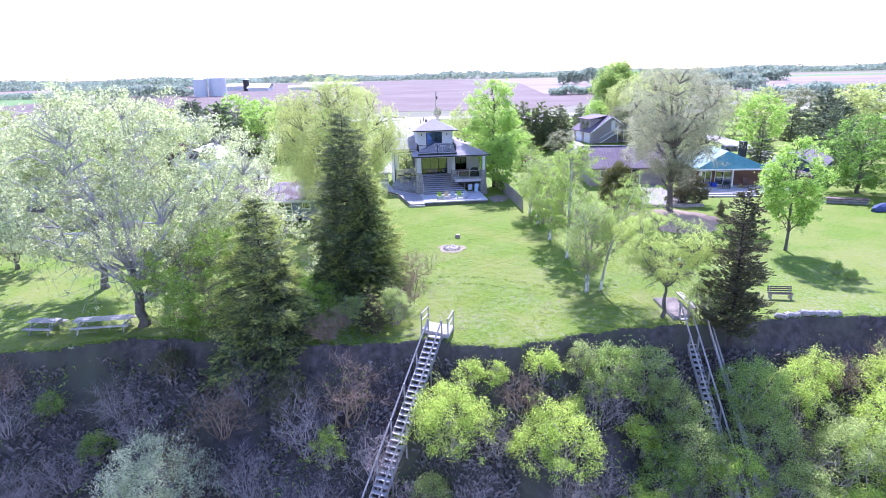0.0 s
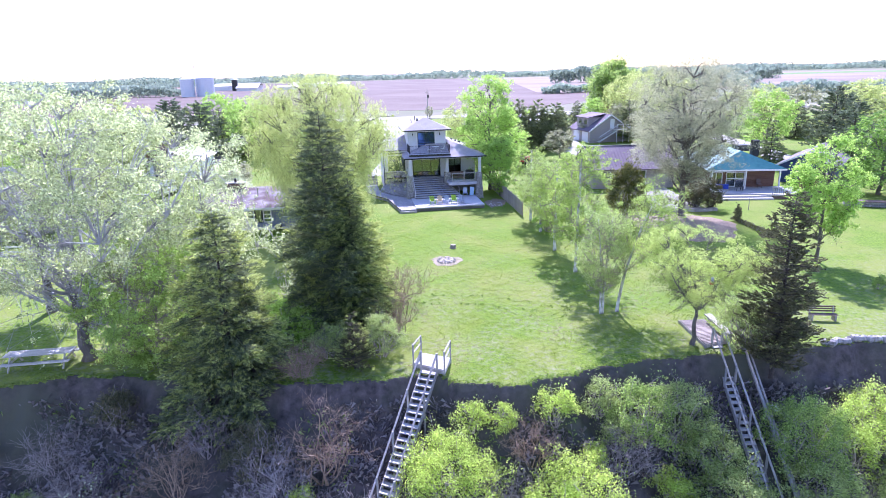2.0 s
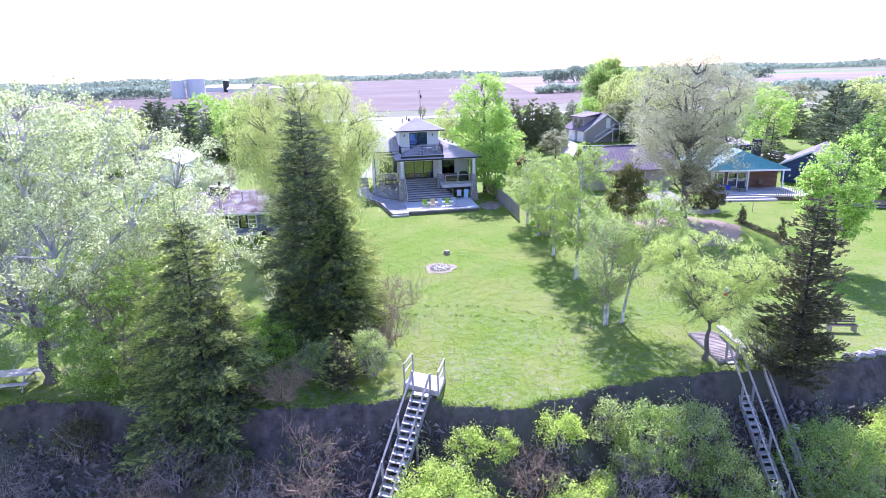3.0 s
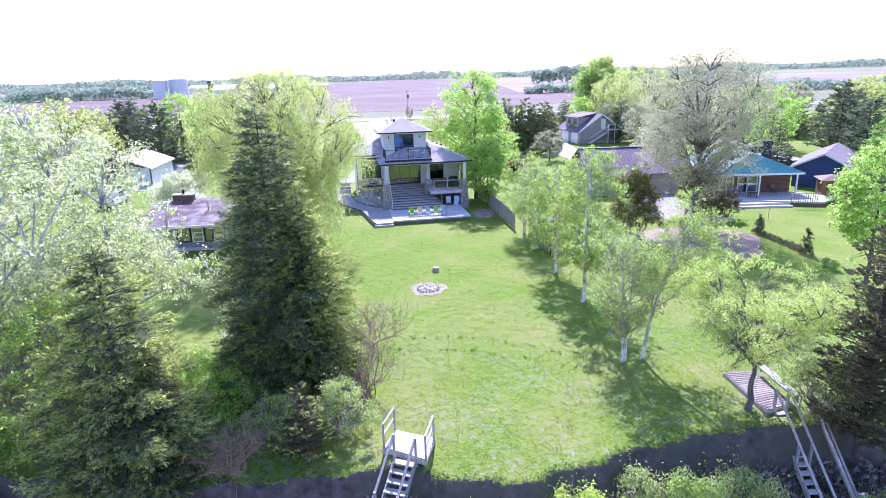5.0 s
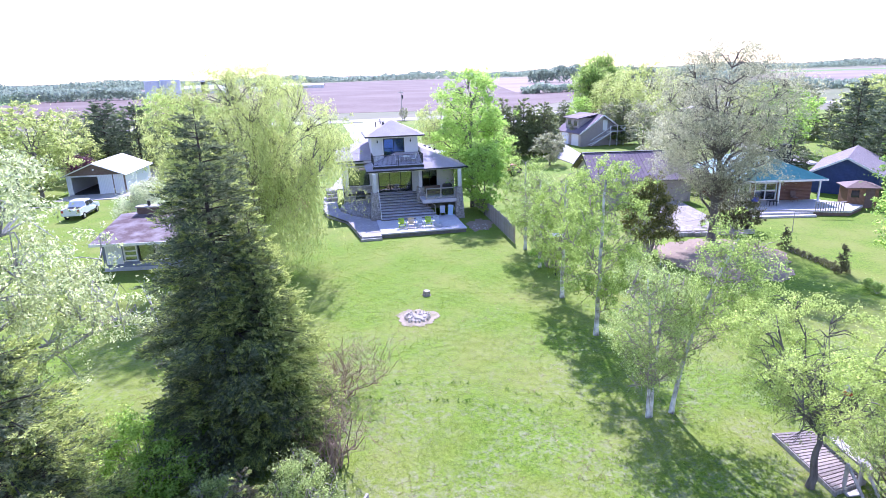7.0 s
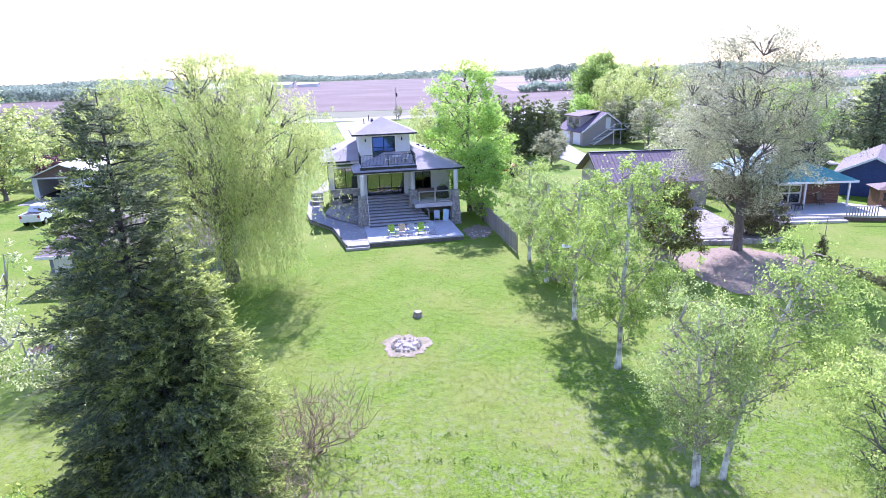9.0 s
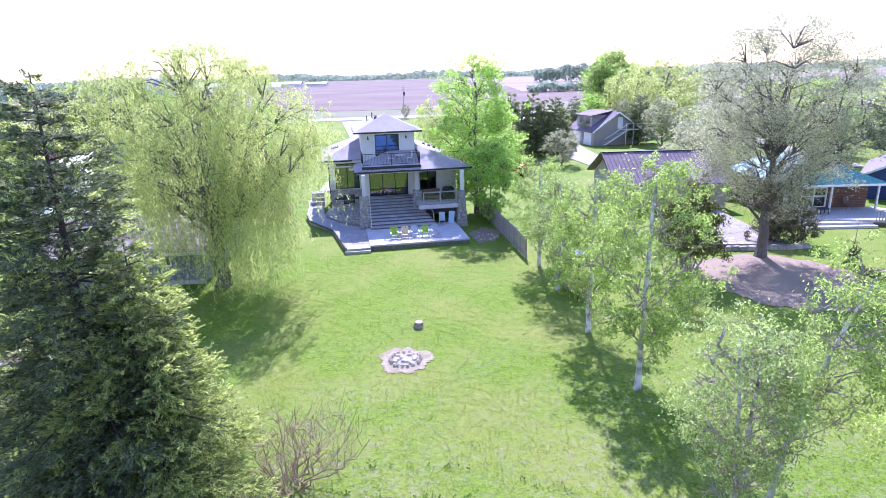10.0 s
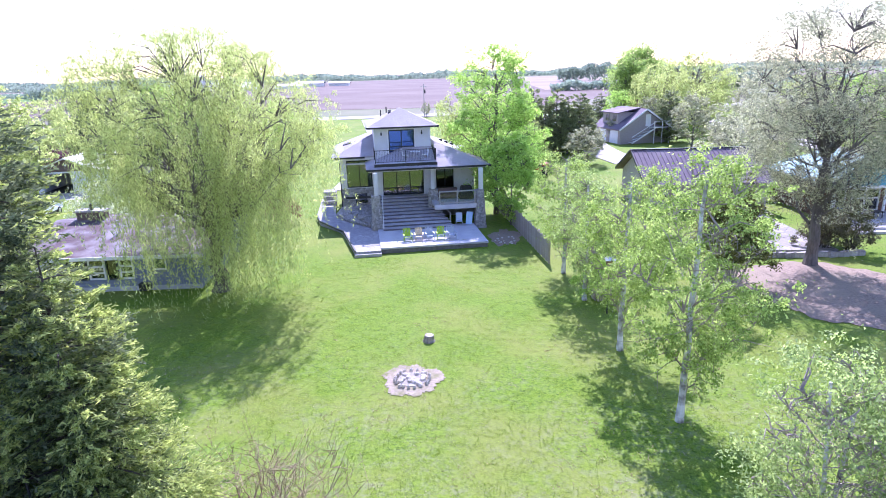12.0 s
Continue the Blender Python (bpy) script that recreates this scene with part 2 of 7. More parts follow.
LOG = mat("brown_log_wall", (0.16, 0.085, 0.06), (0.25, 0.14, 0.1), 4.0, 0.8, 0.4, stretch=(0.3, 1, 3), wave=("Z", 2.2, 0.35, 0.3))
NAVY = mat("navy_siding", (0.05, 0.075, 0.2), (0.07, 0.1, 0.25), 4.0, 0.75, 0.2, wave=("Z", 3.2, 0.15, 0.0))
CEDAR_WALL = mat("cedar_boards", (0.22, 0.12, 0.07), (0.32, 0.18, 0.11), 5.0, 0.8, 0.3, wave=("X", 3.0, 0.3, 0.2))
GALV = mat("galvanised_steel", (0.58, 0.62, 0.68), (0.68, 0.71, 0.76), 1.2, 0.5, 0.2, metal=0.1, wave=("Z", 0.9, 0.12, 0.0))
FARM_WHITE = mat("farm_white", (0.7, 0.69, 0.68), (0.8, 0.79, 0.77), 0.4, 0.7)
CAR_WHITE = mat("car_white", (0.75, 0.76, 0.78), (0.79, 0.8, 0.82), 2.0, 0.25, spec=0.5)
CAR_GLASS = mat("car_glass", (0.015, 0.018, 0.022), (0.02, 0.024, 0.03), 2.0, 0.08, spec=0.6)
TYRE = mat("tyre", (0.015, 0.015, 0.015), (0.025, 0.025, 0.025), 9.0, 0.9)
CHROME = mat("bare_steel", (0.5, 0.5, 0.52), (0.6, 0.6, 0.62), 6.0, 0.35, metal=0.9)
LIME = mat("lime_plastic", (0.33, 0.5, 0.02), (0.38, 0.56, 0.04), 5.0, 0.5)
CREAM = mat("cream_plastic", (0.72, 0.55, 0.33), (0.77, 0.6, 0.38), 5.0, 0.5)
GREYBLUE = mat("grey_blue_plastic", (0.42, 0.46, 0.54), (0.47, 0.51, 0.59), 5.0, 0.5)
BLUE = mat("blue_plastic", (0.03, 0.06, 0.4), (0.04, 0.08, 0.48), 4.0, 0.5)
RED = mat("red_paint", (0.4, 0.04, 0.03), (0.5, 0.07, 0.05), 4.0, 0.5)
BARK = mat("grey_bark", (0.1, 0.085, 0.075), (0.2, 0.175, 0.155), 6.0, 0.95, 0.8, stretch=(1, 1, 0.25))
BARK_PALE = mat("pale_poplar_bark", (0.42, 0.41, 0.4), (0.6, 0.58, 0.56), 4.0, 0.9, 0.5, big=(0.2, 0.18, 0.17), big_scale=0.9)
BARK_BIRCH = mat("white_birch_bark", (0.66, 0.64, 0.6), (0.76, 0.74, 0.7), 3.0, 0.7, 0.3, stretch=(1, 1, 3), big=(0.1, 0.085, 0.075), big_scale=2.4)
BARK_FINE = mat("birch_twigs", (0.24, 0.19, 0.16), (0.38, 0.32, 0.28), 6.0, 0.9, 0.3)
BARK_DARK = mat("dark_bark", (0.05, 0.042, 0.036), (0.11, 0.09, 0.08), 7.0, 0.95, 0.7)
TWIG = mat("grey_twigs", (0.26, 0.215, 0.2), (0.46, 0.4, 0.37), 6.0, 0.9, island=0.35)
L_LITTER = leaf("dead_stalk", (0.16, 0.13, 0.125), (0.33, 0.29, 0.28), 0.25, 0.8)
TWIG_RED = mat("reddish_twigs", (0.26, 0.18, 0.12), (0.4, 0.29, 0.2), 6.0, 0.9, island=0.3)
L_POPLAR = leaf("silver_poplar_leaf", (0.36, 0.43, 0.18), (0.64, 0.68, 0.41), 0.58)
L_SAPLING = leaf("sapling_leaf", (0.3, 0.45, 0.09), (0.55, 0.68, 0.2), 0.64)
L_WILLOW = leaf("willow_leaf", (0.33, 0.4, 0.11), (0.58, 0.63, 0.24), 0.6)
L_BIRCH = leaf("birch_leaf", (0.22, 0.34, 0.06), (0.45, 0.56, 0.15), 0.6)
L_BIRCH2 = leaf("pale_birch_leaf", (0.25, 0.36, 0.1), (0.47, 0.56, 0.22), 0.6)
L_LACE = leaf("small_tree_leaf", (0.34, 0.45, 0.1), (0.58, 0.67, 0.2), 0.62)
L_GREEN = leaf("fresh_green_leaf", (0.26, 0.46, 0.07), (0.52, 0.68, 0.17), 0.64)
L_LIME = leaf("lime_leaf", (0.38, 0.52, 0.08), (0.62, 0.74, 0.17), 0.64)
L_MAPLE = leaf("deep_green_leaf", (0.13, 0.27, 0.04), (0.3, 0.47, 0.09), 0.55)
L_OLIVE = leaf("olive_leaf", (0.27, 0.37, 0.11), (0.52, 0.6, 0.23), 0.62)
L_GREY = leaf("budding_leaf", (0.28, 0.3, 0.18), (0.5, 0.49, 0.35), 0.58)
L_SHRUB = leaf("shrub_leaf", (0.21, 0.34, 0.08), (0.42, 0.54, 0.15), 0.62)
L_PURPLE = leaf("purple_leaf", (0.09, 0.03, 0.06), (0.2, 0.07, 0.11), 0.3)
L_BLOSSOM = leaf("white_blossom", (0.5, 0.56, 0.34), (0.74, 0.76, 0.58), 0.6)
L_SPRUCE = leaf("spruce_needles", (0.11, 0.145, 0.07), (0.26, 0.3, 0.16), 0.42, 0.7)
L_SPRUCE2 = leaf("fresh_spruce_needles", (0.12, 0.17, 0.06), (0.3, 0.36, 0.13), 0.45, 0.7)
L_CEDAR_FAR = leaf("olive_cedar_foliage", (0.22, 0.26, 0.12), (0.38, 0.42, 0.21), 0.5, 0.7)
# new growth, its colour also lightened for tips that catch the sun
L_LIT_TIPS = leaf("sunlit_new_growth", (0.3, 0.37, 0.09), (0.56, 0.61, 0.19), 0.5, 0.7)
L_CEDAR = leaf("cedar_foliage", (0.09, 0.095, 0.045), (0.21, 0.195, 0.1), 0.3, 0.7)
L_PINE = leaf("pine_needles", (0.1, 0.14, 0.085), (0.22, 0.27, 0.16), 0.4, 0.7)
# pale bluish green: distance haze is mixed into this leaf colour
L_HAZED_WOODS = leaf("hazed_woods_leaf", (0.27, 0.34, 0.29), (0.28, 0.35, 0.3), 0.5, 0.8)
WATER = mat("lake_water", (0.012, 0.05, 0.12), (0.02, 0.075, 0.16), 0.3, 0.12, 0.3, spec=0.5)
PIT_STONE = mat("pale_pit_stone", (0.46, 0.41, 0.35), (0.66, 0.6, 0.52), 6.0, 0.9, 0.5, obrand=0.15)
L_GRASS = leaf("grass_blade", (0.12, 0.21, 0.03), (0.21, 0.3, 0.06), 0.5, 0.7)
L_RUT = leaf("long_grass_blade", (0.06, 0.14, 0.015), (0.13, 0.24, 0.03), 0.45, 0.7)
L_TURF = leaf("mown_grass_blade", (0.2, 0.31, 0.025), (0.33, 0.42, 0.06), 0.5, 0.7)
L_DRY = leaf("dry_grass_blade", (0.3, 0.25, 0.13), (0.45, 0.38, 0.23), 0.3, 0.8)


# ---- mesh helpers ----
class Shape:
    """A mesh under construction."""

    def __init__(self):
        self.v, self.f, self.slots = [], [], []

    def add(self, pts, faces, slot=0):
        k = len(self.v)
        self.v += [tuple(p) for p in pts]
        self.f += [tuple(i + k for i in f) for f in faces]
        self.slots += [slot] * len(faces)
        return self

    def hexa(self, p, slot=0):
        """Eight corners: four below, then four above, both anticlockwise."""
        return self.add(p, [(3, 2, 1, 0), (4, 5, 6, 7), (0, 1, 5, 4), (1, 2, 6, 5), (2, 3, 7, 6), (3, 0, 4, 7)], slot)

    def box(self, x0, x1, y0, y1, z0, z1, slot=0):
        return self.hexa([(x0, y0, z0), (x1, y0, z0), (x1, y1, z0), (x0, y1, z0),
                          (x0, y0, z1), (x1, y0, z1), (x1, y1, z1), (x0, y1, z1)], slot)

    def beam(self, p, q, w, h, up=(0, 0, 1), slot=0):
        """A bar from p to q, w wide and h high."""
        p, q = Vector(p), Vector(q)
        d = (q - p).normalized()
        s = d.cross(Vector(up))
        s = (s if s.length > 1e-4 else d.cross(Vector((0, 1, 0)))).normalized() * (w / 2)
        u = s.cross(d).normalized() * (h / 2)
        return self.hexa([p - s - u, p + s - u, q + s - u, q - s - u, p - s + u, p + s + u, q + s + u, q - s + u], slot)

    def tube(self, pts, radii, n=6, cap=True, slot=0):
        """A round bar through points, tapering."""
        k = len(self.v)
        pts = [Vector(p) for p in pts]
        for i, p in enumerate(pts):
            d = (pts[min(i + 1, len(pts) - 1)] - pts[max(i - 1, 0)]).normalized()
            a = d.cross(Vector((0.31, 0.95, 0.05)) if abs(d.z) > 0.9 else Vector((0, 0, 1))).normalized()
            b = d.cross(a)
            for j in range(n):
                c = 2 * math.pi * j / n
                self.v.append(tuple(p + (a * math.cos(c) + b * math.sin(c)) * radii[i]))
        for i in range(len(pts) - 1):
            for j in range(n):
                self.f.append((k + i * n + j, k + i * n + (j + 1) % n, k + (i + 1) * n + (j + 1) % n, k + (i + 1) * n + j))
                self.slots.append(slot)
        if cap:
            self.f += [tuple(k + j for j in reversed(range(n))), tuple(k + (len(pts) - 1) * n + j for j in range(n))]
            self.slots += [slot, slot]
        return self

    def slab(self, pts, t, slot=0):
        """A flat piece with these corners on top, t thick downwards along its normal."""
        pts = [Vector(p) for p in pts]
        nrm = (pts[1] - pts[0]).cross(pts[2] - pts[0]).normalized()
        if nrm.z < 0:
            pts.reverse()
            nrm = -nrm
        n = len(pts)
        self.add(pts + [p - nrm * t for p in pts],
                 [tuple(range(n)), tuple(reversed(range(n, 2 * n)))] + [(i, i + n, (i + 1) % n + n, (i + 1) % n) for i in range(n)], slot)
        return self

    def wall(self, a0, a1, z0, z1, b0, b1, holes=(), axis="x"):
        """A wall along x (or y) from a0 to a1, with rectangular holes (a0, a1, z0, z1)."""
        ca = sorted({a0, a1, *[h[0] for h in holes], *[h[1] for h in holes]})
        cz = sorted({z0, z1, *[h[2] for h in holes], *[h[3] for h in holes]})
        na, nz = len(ca) - 1, len(cz) - 1

        def solid(i, j):
            if not (0 <= i < na and 0 <= j < nz):
                return False
            ma, mz = (ca[i] + ca[i + 1]) / 2, (cz[j] + cz[j + 1]) / 2
            return not any(h[0] < ma < h[1] and h[2] < mz < h[3] for h in holes)

        seen = {}

        def vert(i, j, b):
            if (i, j, b) not in seen:
                seen[(i, j, b)] = len(self.v)
                y = b1 if b else b0
                self.v.append((ca[i], y, cz[j]) if axis == "x" else (y, ca[i], cz[j]))
            return seen[(i, j, b)]

        def face(*c):
            f = tuple(vert(*k) for k in c)
            self.f.append(f if axis == "x" else f[::-1])
            self.slots.append(0)

        for i in range(na):
            for j in range(nz):
                if not solid(i, j):
                    continue
                face((i, j, 0), (i + 1, j, 0), (i + 1, j + 1, 0), (i, j + 1, 0))
                face((i, j, 1), (i, j + 1, 1), (i + 1, j + 1, 1), (i + 1, j, 1))
                if not solid(i - 1, j):
                    face((i, j, 0), (i, j + 1, 0), (i, j + 1, 1), (i, j, 1))
                if not solid(i + 1, j):
                    face((i + 1, j, 0), (i + 1, j, 1), (i + 1, j + 1, 1), (i + 1, j + 1, 0))
                if not solid(i, j - 1):
                    face((i, j, 0), (i, j, 1), (i + 1, j, 1), (i + 1, j, 0))
                if not solid(i, j + 1):
                    face((i, j + 1, 0), (i + 1, j + 1, 0), (i + 1, j + 1, 1), (i, j + 1, 1))
        return self

    def data(self, name, mats):
        me = bpy.data.meshes.new(name)
        me.from_pydata(self.v, [], self.f)
        for m in mats if isinstance(mats, (list, tuple)) else [mats]:
            me.materials.append(m)
        if any(self.slots):
            me.polygons.foreach_set("material_index", self.slots)
        me.update()
        return me


def rounded(shape, width=0.02):
    """The same shape with its edges bevelled."""
    bm = bmesh.new()
    vs = [bm.verts.new(v) for v in shape.v]
    for f in shape.f:
        bm.faces.new([vs[i] for i in f])
    bmesh.ops.bevel(bm, geom=list(bm.edges), offset=width, segments=2, affect="EDGES", clamp_overlap=True)
    out = Shape()
    bm.verts.index_update()
    out.v = [tuple(v.co) for v in bm.verts]
    out.f = [tuple(v.index for v in f.verts) for f in bm.faces]
    out.slots = [0] * len(out.f)
    bm.free()
    return out


def part(name, shape, mats, parent, label="", at=None, kind=""):
    ob = new(name, shape.data(name, mats) if isinstance(shape, Shape) else shape)
    ob.parent = parent
    if at is not None:
        ob.matrix_basis = at
    return tagged(ob, label, kind=kind)


def thing(name, label, category, m=None, group="", kind=""):
    ob = new(name)
    ob.empty_display_size = 0.2
    ob.matrix_world = m if m is not None else Matrix.Identity(4)
    return tagged(ob, label, category, group, kind)


def quads(centres, dirs, sides, lengths, widths):
    """Leaf-sized pieces: the corners of long narrow lozenges."""
    l, w = lengths[:, None] / 2, widths[:, None] / 2
    bend = np.cross(dirs, sides) * (widths[:, None] * 0.18)
    v = np.stack([centres - dirs * l, centres + sides * w + bend, centres + dirs * l, centres - sides * w + bend], 1)
    return v.reshape(-1, 3)


def leaf_mesh(name, v, material):
    v = v.reshape(-1, 4, 3)
    n = len(v)
    half = (v[:, 1] - v[:, 3]) / 2
    v = np.stack([v[:, 0], v[:, 2] + half, v[:, 2] - half], 1)
    me = bpy.data.meshes.new(name)
    me.vertices.add(3 * n)
    me.vertices.foreach_set("co", v.astype(np.float32).ravel())
    me.loops.add(3 * n)
    me.loops.foreach_set("vertex_index", np.arange(3 * n, dtype=np.int32))
    me.polygons.add(n)
    me.polygons.foreach_set("loop_start", np.arange(0, 3 * n, 3, dtype=np.int32))
    me.materials.append(material)
    me.update()
    me.validate()
    return me


def unit(a):
    return a / np.maximum(np.linalg.norm(a, axis=1, keepdims=True), 1e-6)


def scatter_leaves(rng, anchors, n, spread, size, aspect=0.55, hang=0.0):
    """Leaves round anchor points. hang: how far they point downwards."""
    w = rng.random(len(anchors)) ** 2.5 + 0.03
    a = anchors[rng.choice(len(anchors), n, p=w / w.sum())]
    c = a + rng.normal(0, 1, (n, 3)) * spread
    d = rng.normal(0, 1, (n, 3))
    d[:, 2] -= hang
    d = unit(d)
    s = unit(np.cross(d, rng.normal(0, 1, (n, 3))))
    ln = size * rng.uniform(0.6, 1.35, n)
    return quads(c, d, s, ln, ln * aspect)


def puff_leaves(rng, centres, radii, n, size, aspect=0.55, hang=0.0):
    """Leaves over the outside of many small rounded clumps."""
    w = radii ** 2
    pick = rng.choice(len(centres), n, p=w / w.sum())
    dirs = unit(rng.normal(0, 1, (n, 3)) + (0, 0, 0.25))
    c = centres[pick] + dirs * (radii[pick] * rng.uniform(0.3, 1.12, n))[:, None] * (1, 1, 0.8)
    d = unit(np.cross(dirs, rng.normal(0, 1, (n, 3))) + dirs * 0.35 + rng.normal(0, 0.3, (n, 3)) - (0, 0, hang))
    s = unit(np.cross(d, dirs + rng.normal(0, 0.5, (n, 3))))
    l_ = size * rng.uniform(0.6, 1.35, n)
    return quads(c, d, s, l_, l_ * aspect)


# ---- ground ----
EDGE_X = np.array([-80, -45, -30, -24, -20.5, -17, -8.6, -4.5, -3, -1.2, 0, 2.6, 5, 7, 9.2, 12, 17, 21, 26, 40, 90])
EDGE_Y = np.array([-39, -39, -38.4, -37.6, -36.2, -36.4, -37.5, -37.3, -36.95, -36.95, -37.9, -38.1, -37.3, -36.5, -35.9, -35.5, -35.1, -34.4, -34.4, -35.5, -36])


def edge(x):
    return np.interp(x, EDGE_X, EDGE_Y) + 0.12 * np.sin(x * 2.1) + 0.08 * np.sin(x * 5.3 + 1)


def rough_noise(x, y):
    return (np.sin(x * 1.3 + 1.7 * np.sin(y * 0.7)) * np.cos(y * 1.1 + x * 0.4) + 0.5 * np.sin(x * 3.1 + y * 2.3) * np.cos(y * 2.9 - x * 1.7)
            + 0.25 * np.sin(x * 6.7 - y * 5.1))


def ground_z(x, y):
    """Height of the lawn, the scarp at its edge and the bluff below."""
    x, y = np.asarray(x, float), np.asarray(y, float)
    d = edge(x) - y
    flat = 0.01 * rough_noise(x * 0.5, y * 0.5) * (np.abs(x) < 60) * (y > -60) * (y < 60)
    steep = np.where(d < 0.8, 1.9 * d, 1.52 + 0.87 * (d - 0.8))
    low = -np.minimum(steep, 24.0) + 0.28 * rough_noise(x * 0.9, y * 0.9) * np.clip(d, 0, 1) * (d < 30)
    return np.where(d > 0, low, flat)


def build_ground():
    def steps(*spans):
        out = []
        for a, b, n in spans:
            out += list(np.linspace(a, b, n, endpoint=False))
        return out + [spans[-1][1]]

    xs = np.array(steps((-4000, -400, 9), (-400, -60, 12), (-60, -30, 15), (-30, 30, 220), (30, 60, 15), (60, 400, 12), (400, 4000, 9)))
    ys = np.array(steps((-4000, -400, 9), (-400, -80, 10), (-80, -56, 12), (-56, -39.5, 40), (-39.5, -33.5, 66), (-33.5, -33, 2), (-33, 0, 22), (0, 60, 14), (60, 400, 14), (400, 4500, 10)))
    gx, gy = np.meshgrid(xs, ys)
    gz = ground_z(gx, gy)
    s = Shape()
    nx = len(xs)
    s.v = list(zip(gx.ravel(), gy.ravel(), gz.ravel()))
    for j in range(len(ys) - 1):
        for i in range(nx - 1):
            a = j * nx + i
            s.f.append((a, a + 1, a + nx + 1, a + nx))
            cx, cy = (xs[i] + xs[i + 1]) / 2, (ys[j] + ys[j + 1]) / 2
            s.slots.append(1 if cy < edge(cx) + 0.05 else (2 if cy > 130 or abs(cx) > 120 else 0))
    ob = new("ground", s.data("ground", [LAWN, SOIL, FAR_GROUND]))
    ob.data.polygons.foreach_set("use_smooth", [True] * len(s.f))
    tagged(ob, "mown green lawn with dry patches ending at a bare earth bluff", "ground", kind="structure")


build_ground()


def sheet(name, pts, z, material, label, category):
    s = Shape().slab([(x, y, z) for x, y in pts], 0.3)
    return tagged(new(name, s.data(name, material)), label, category, kind="structure")


def ribbon(name, pts, width, z, material, label, category):
    """A track along a line of points."""
    s = Shape()
    rim = []
    for i, p in enumerate(pts):
        a, b = Vector(pts[max(i - 1, 0)]), Vector(pts[min(i + 1, len(pts) - 1)])
        d = (b - a).normalized()
        n = Vector((-d.y, d.x)) * width / 2
        p = Vector(p)
        rim.append(((p + n).x, (p + n).y, (p - n).x, (p - n).y))
    k = 0
    for x0, y0, x1, y1 in rim:
        s.v += [(x0, y0, z), (x1, y1, z), (x1, y1, z - 0.2), (x0, y0, z - 0.2)]
    for i in range(len(rim) - 1):
        k = 4 * i
        s.f += [(k, k + 1, k + 5, k + 4), (k + 1, k + 2, k + 6, k + 5), (k + 3, k, k + 4, k + 7)]
        s.slots += [0, 0, 0]
    return tagged(new(name, s.data(name, material)), label, category, kind="structure")


def curve2(pts, n=8):
    """A smooth line through points."""
    out = []
    p = [Vector(q) for q in pts]
    p = [2 * p[0] - p[1]] + p + [2 * p[-1] - p[-2]]
    for i in range(1, len(p) - 2):
        for k in range(n):
            t = k / n
            out.append(0.5 * (2 * p[i] + (p[i + 1] - p[i - 1]) * t + (2 * p[i - 1] - 5 * p[i] + 4 * p[i + 1] - p[i + 2]) * t * t
                              + (3 * p[i] - p[i - 1] - 3 * p[i + 1] + p[i + 2]) * t ** 3))
    return out + [p[-2]]


sheet("plowed_field", [(-420, 190), (40, 176), (150, 360), (70, 620), (30, 1060), (-330, 1000), (-260, 520)], 0.06, PLOWED,
      "freshly plowed mauve-brown farm field", "field")
sheet("stubble_field", [(60, 330), (330, 300), (900, 620), (800, 950), (45, 1030), (80, 640)], 0.1, TAN_FIELD,
      "pale bare stubble field beyond the trees", "field")
sheet("stubble_field", [(-1100, 520), (-330, 560), (-340, 960), (-1300, 900)], 0.1, TAN_FIELD, "pale bare stubble field by the farm", "field")
sheet("wheat_field", [(-620, 250), (-270, 300), (-300, 500), (-760, 480)], 0.12, GREEN_FIELD, "green winter wheat field", "field")
sheet("wheat_field", [(300, 700), (1500, 900), (1500, 985), (250, 800)], 0.16, GREEN_FIELD, "green winter wheat strip", "field")
sheet("lake", [(-4000, -4000), (4000, -4000), (4000, -74), (-4000, -74)], -23.7, WATER, "calm blue lake below the bluff", "water")
sheet("gravel_yard", [(-22, 126), (-7, 134), (-3, 70), (-6, 42), (-11.5, 41), (-13.5, 75)], 0.1, GRAVEL, "wide pale gravel yard behind the house", "driveway")
ribbon("road", [(-260, 108), (-60, 131), (0, 140), (60, 147), (160, 156), (420, 175)], 11, 0.12, GRAVEL, "pale gravel country road", "road")
ribbon("driveway", curve2([(-15, 137), (-13, 105), (-10.0, 75), (-9.5, 58), (-9.2, 40), (-9.6, 24)]), 4.2, 0.08, GRAVEL, "pale gravel driveway to the house", "driveway")
ribbon("driveway", curve2([(9, 141), (7.5, 120), (4.0, 100), (2.5, 75), (1, 50)]), 2.0, 0.09, GRAVEL, "worn gravel farm track", "driveway")
ribbon("driveway", curve2([(24, 142), (28, 110), (29, 84), (25, 64), (24, 48), (25, 38)]), 5.0, 0.08, GRAVEL, "pale gravel driveway to the garage house", "driveway")
ribbon("driveway", curve2([(-52, 130), (-48, 80), (-42, 45), (-38, 24)]), 4.0, 0.08, GRAVEL, "gravel driveway to the white garage", "driveway")
ribbon("driveway", curve2([(60, 146), (58, 90), (56, 50), (53, 30)]), 4.5, 0.08, GRAVEL, "gravel driveway behind the blue house", "driveway")


# ---- the main house; its own axes: x along the deck, y away from the lake ----
HOUSE = Matrix.Translation((-3.78, 0, 0)) @ pose(0, 0, 0, 0, 0, 8.5)


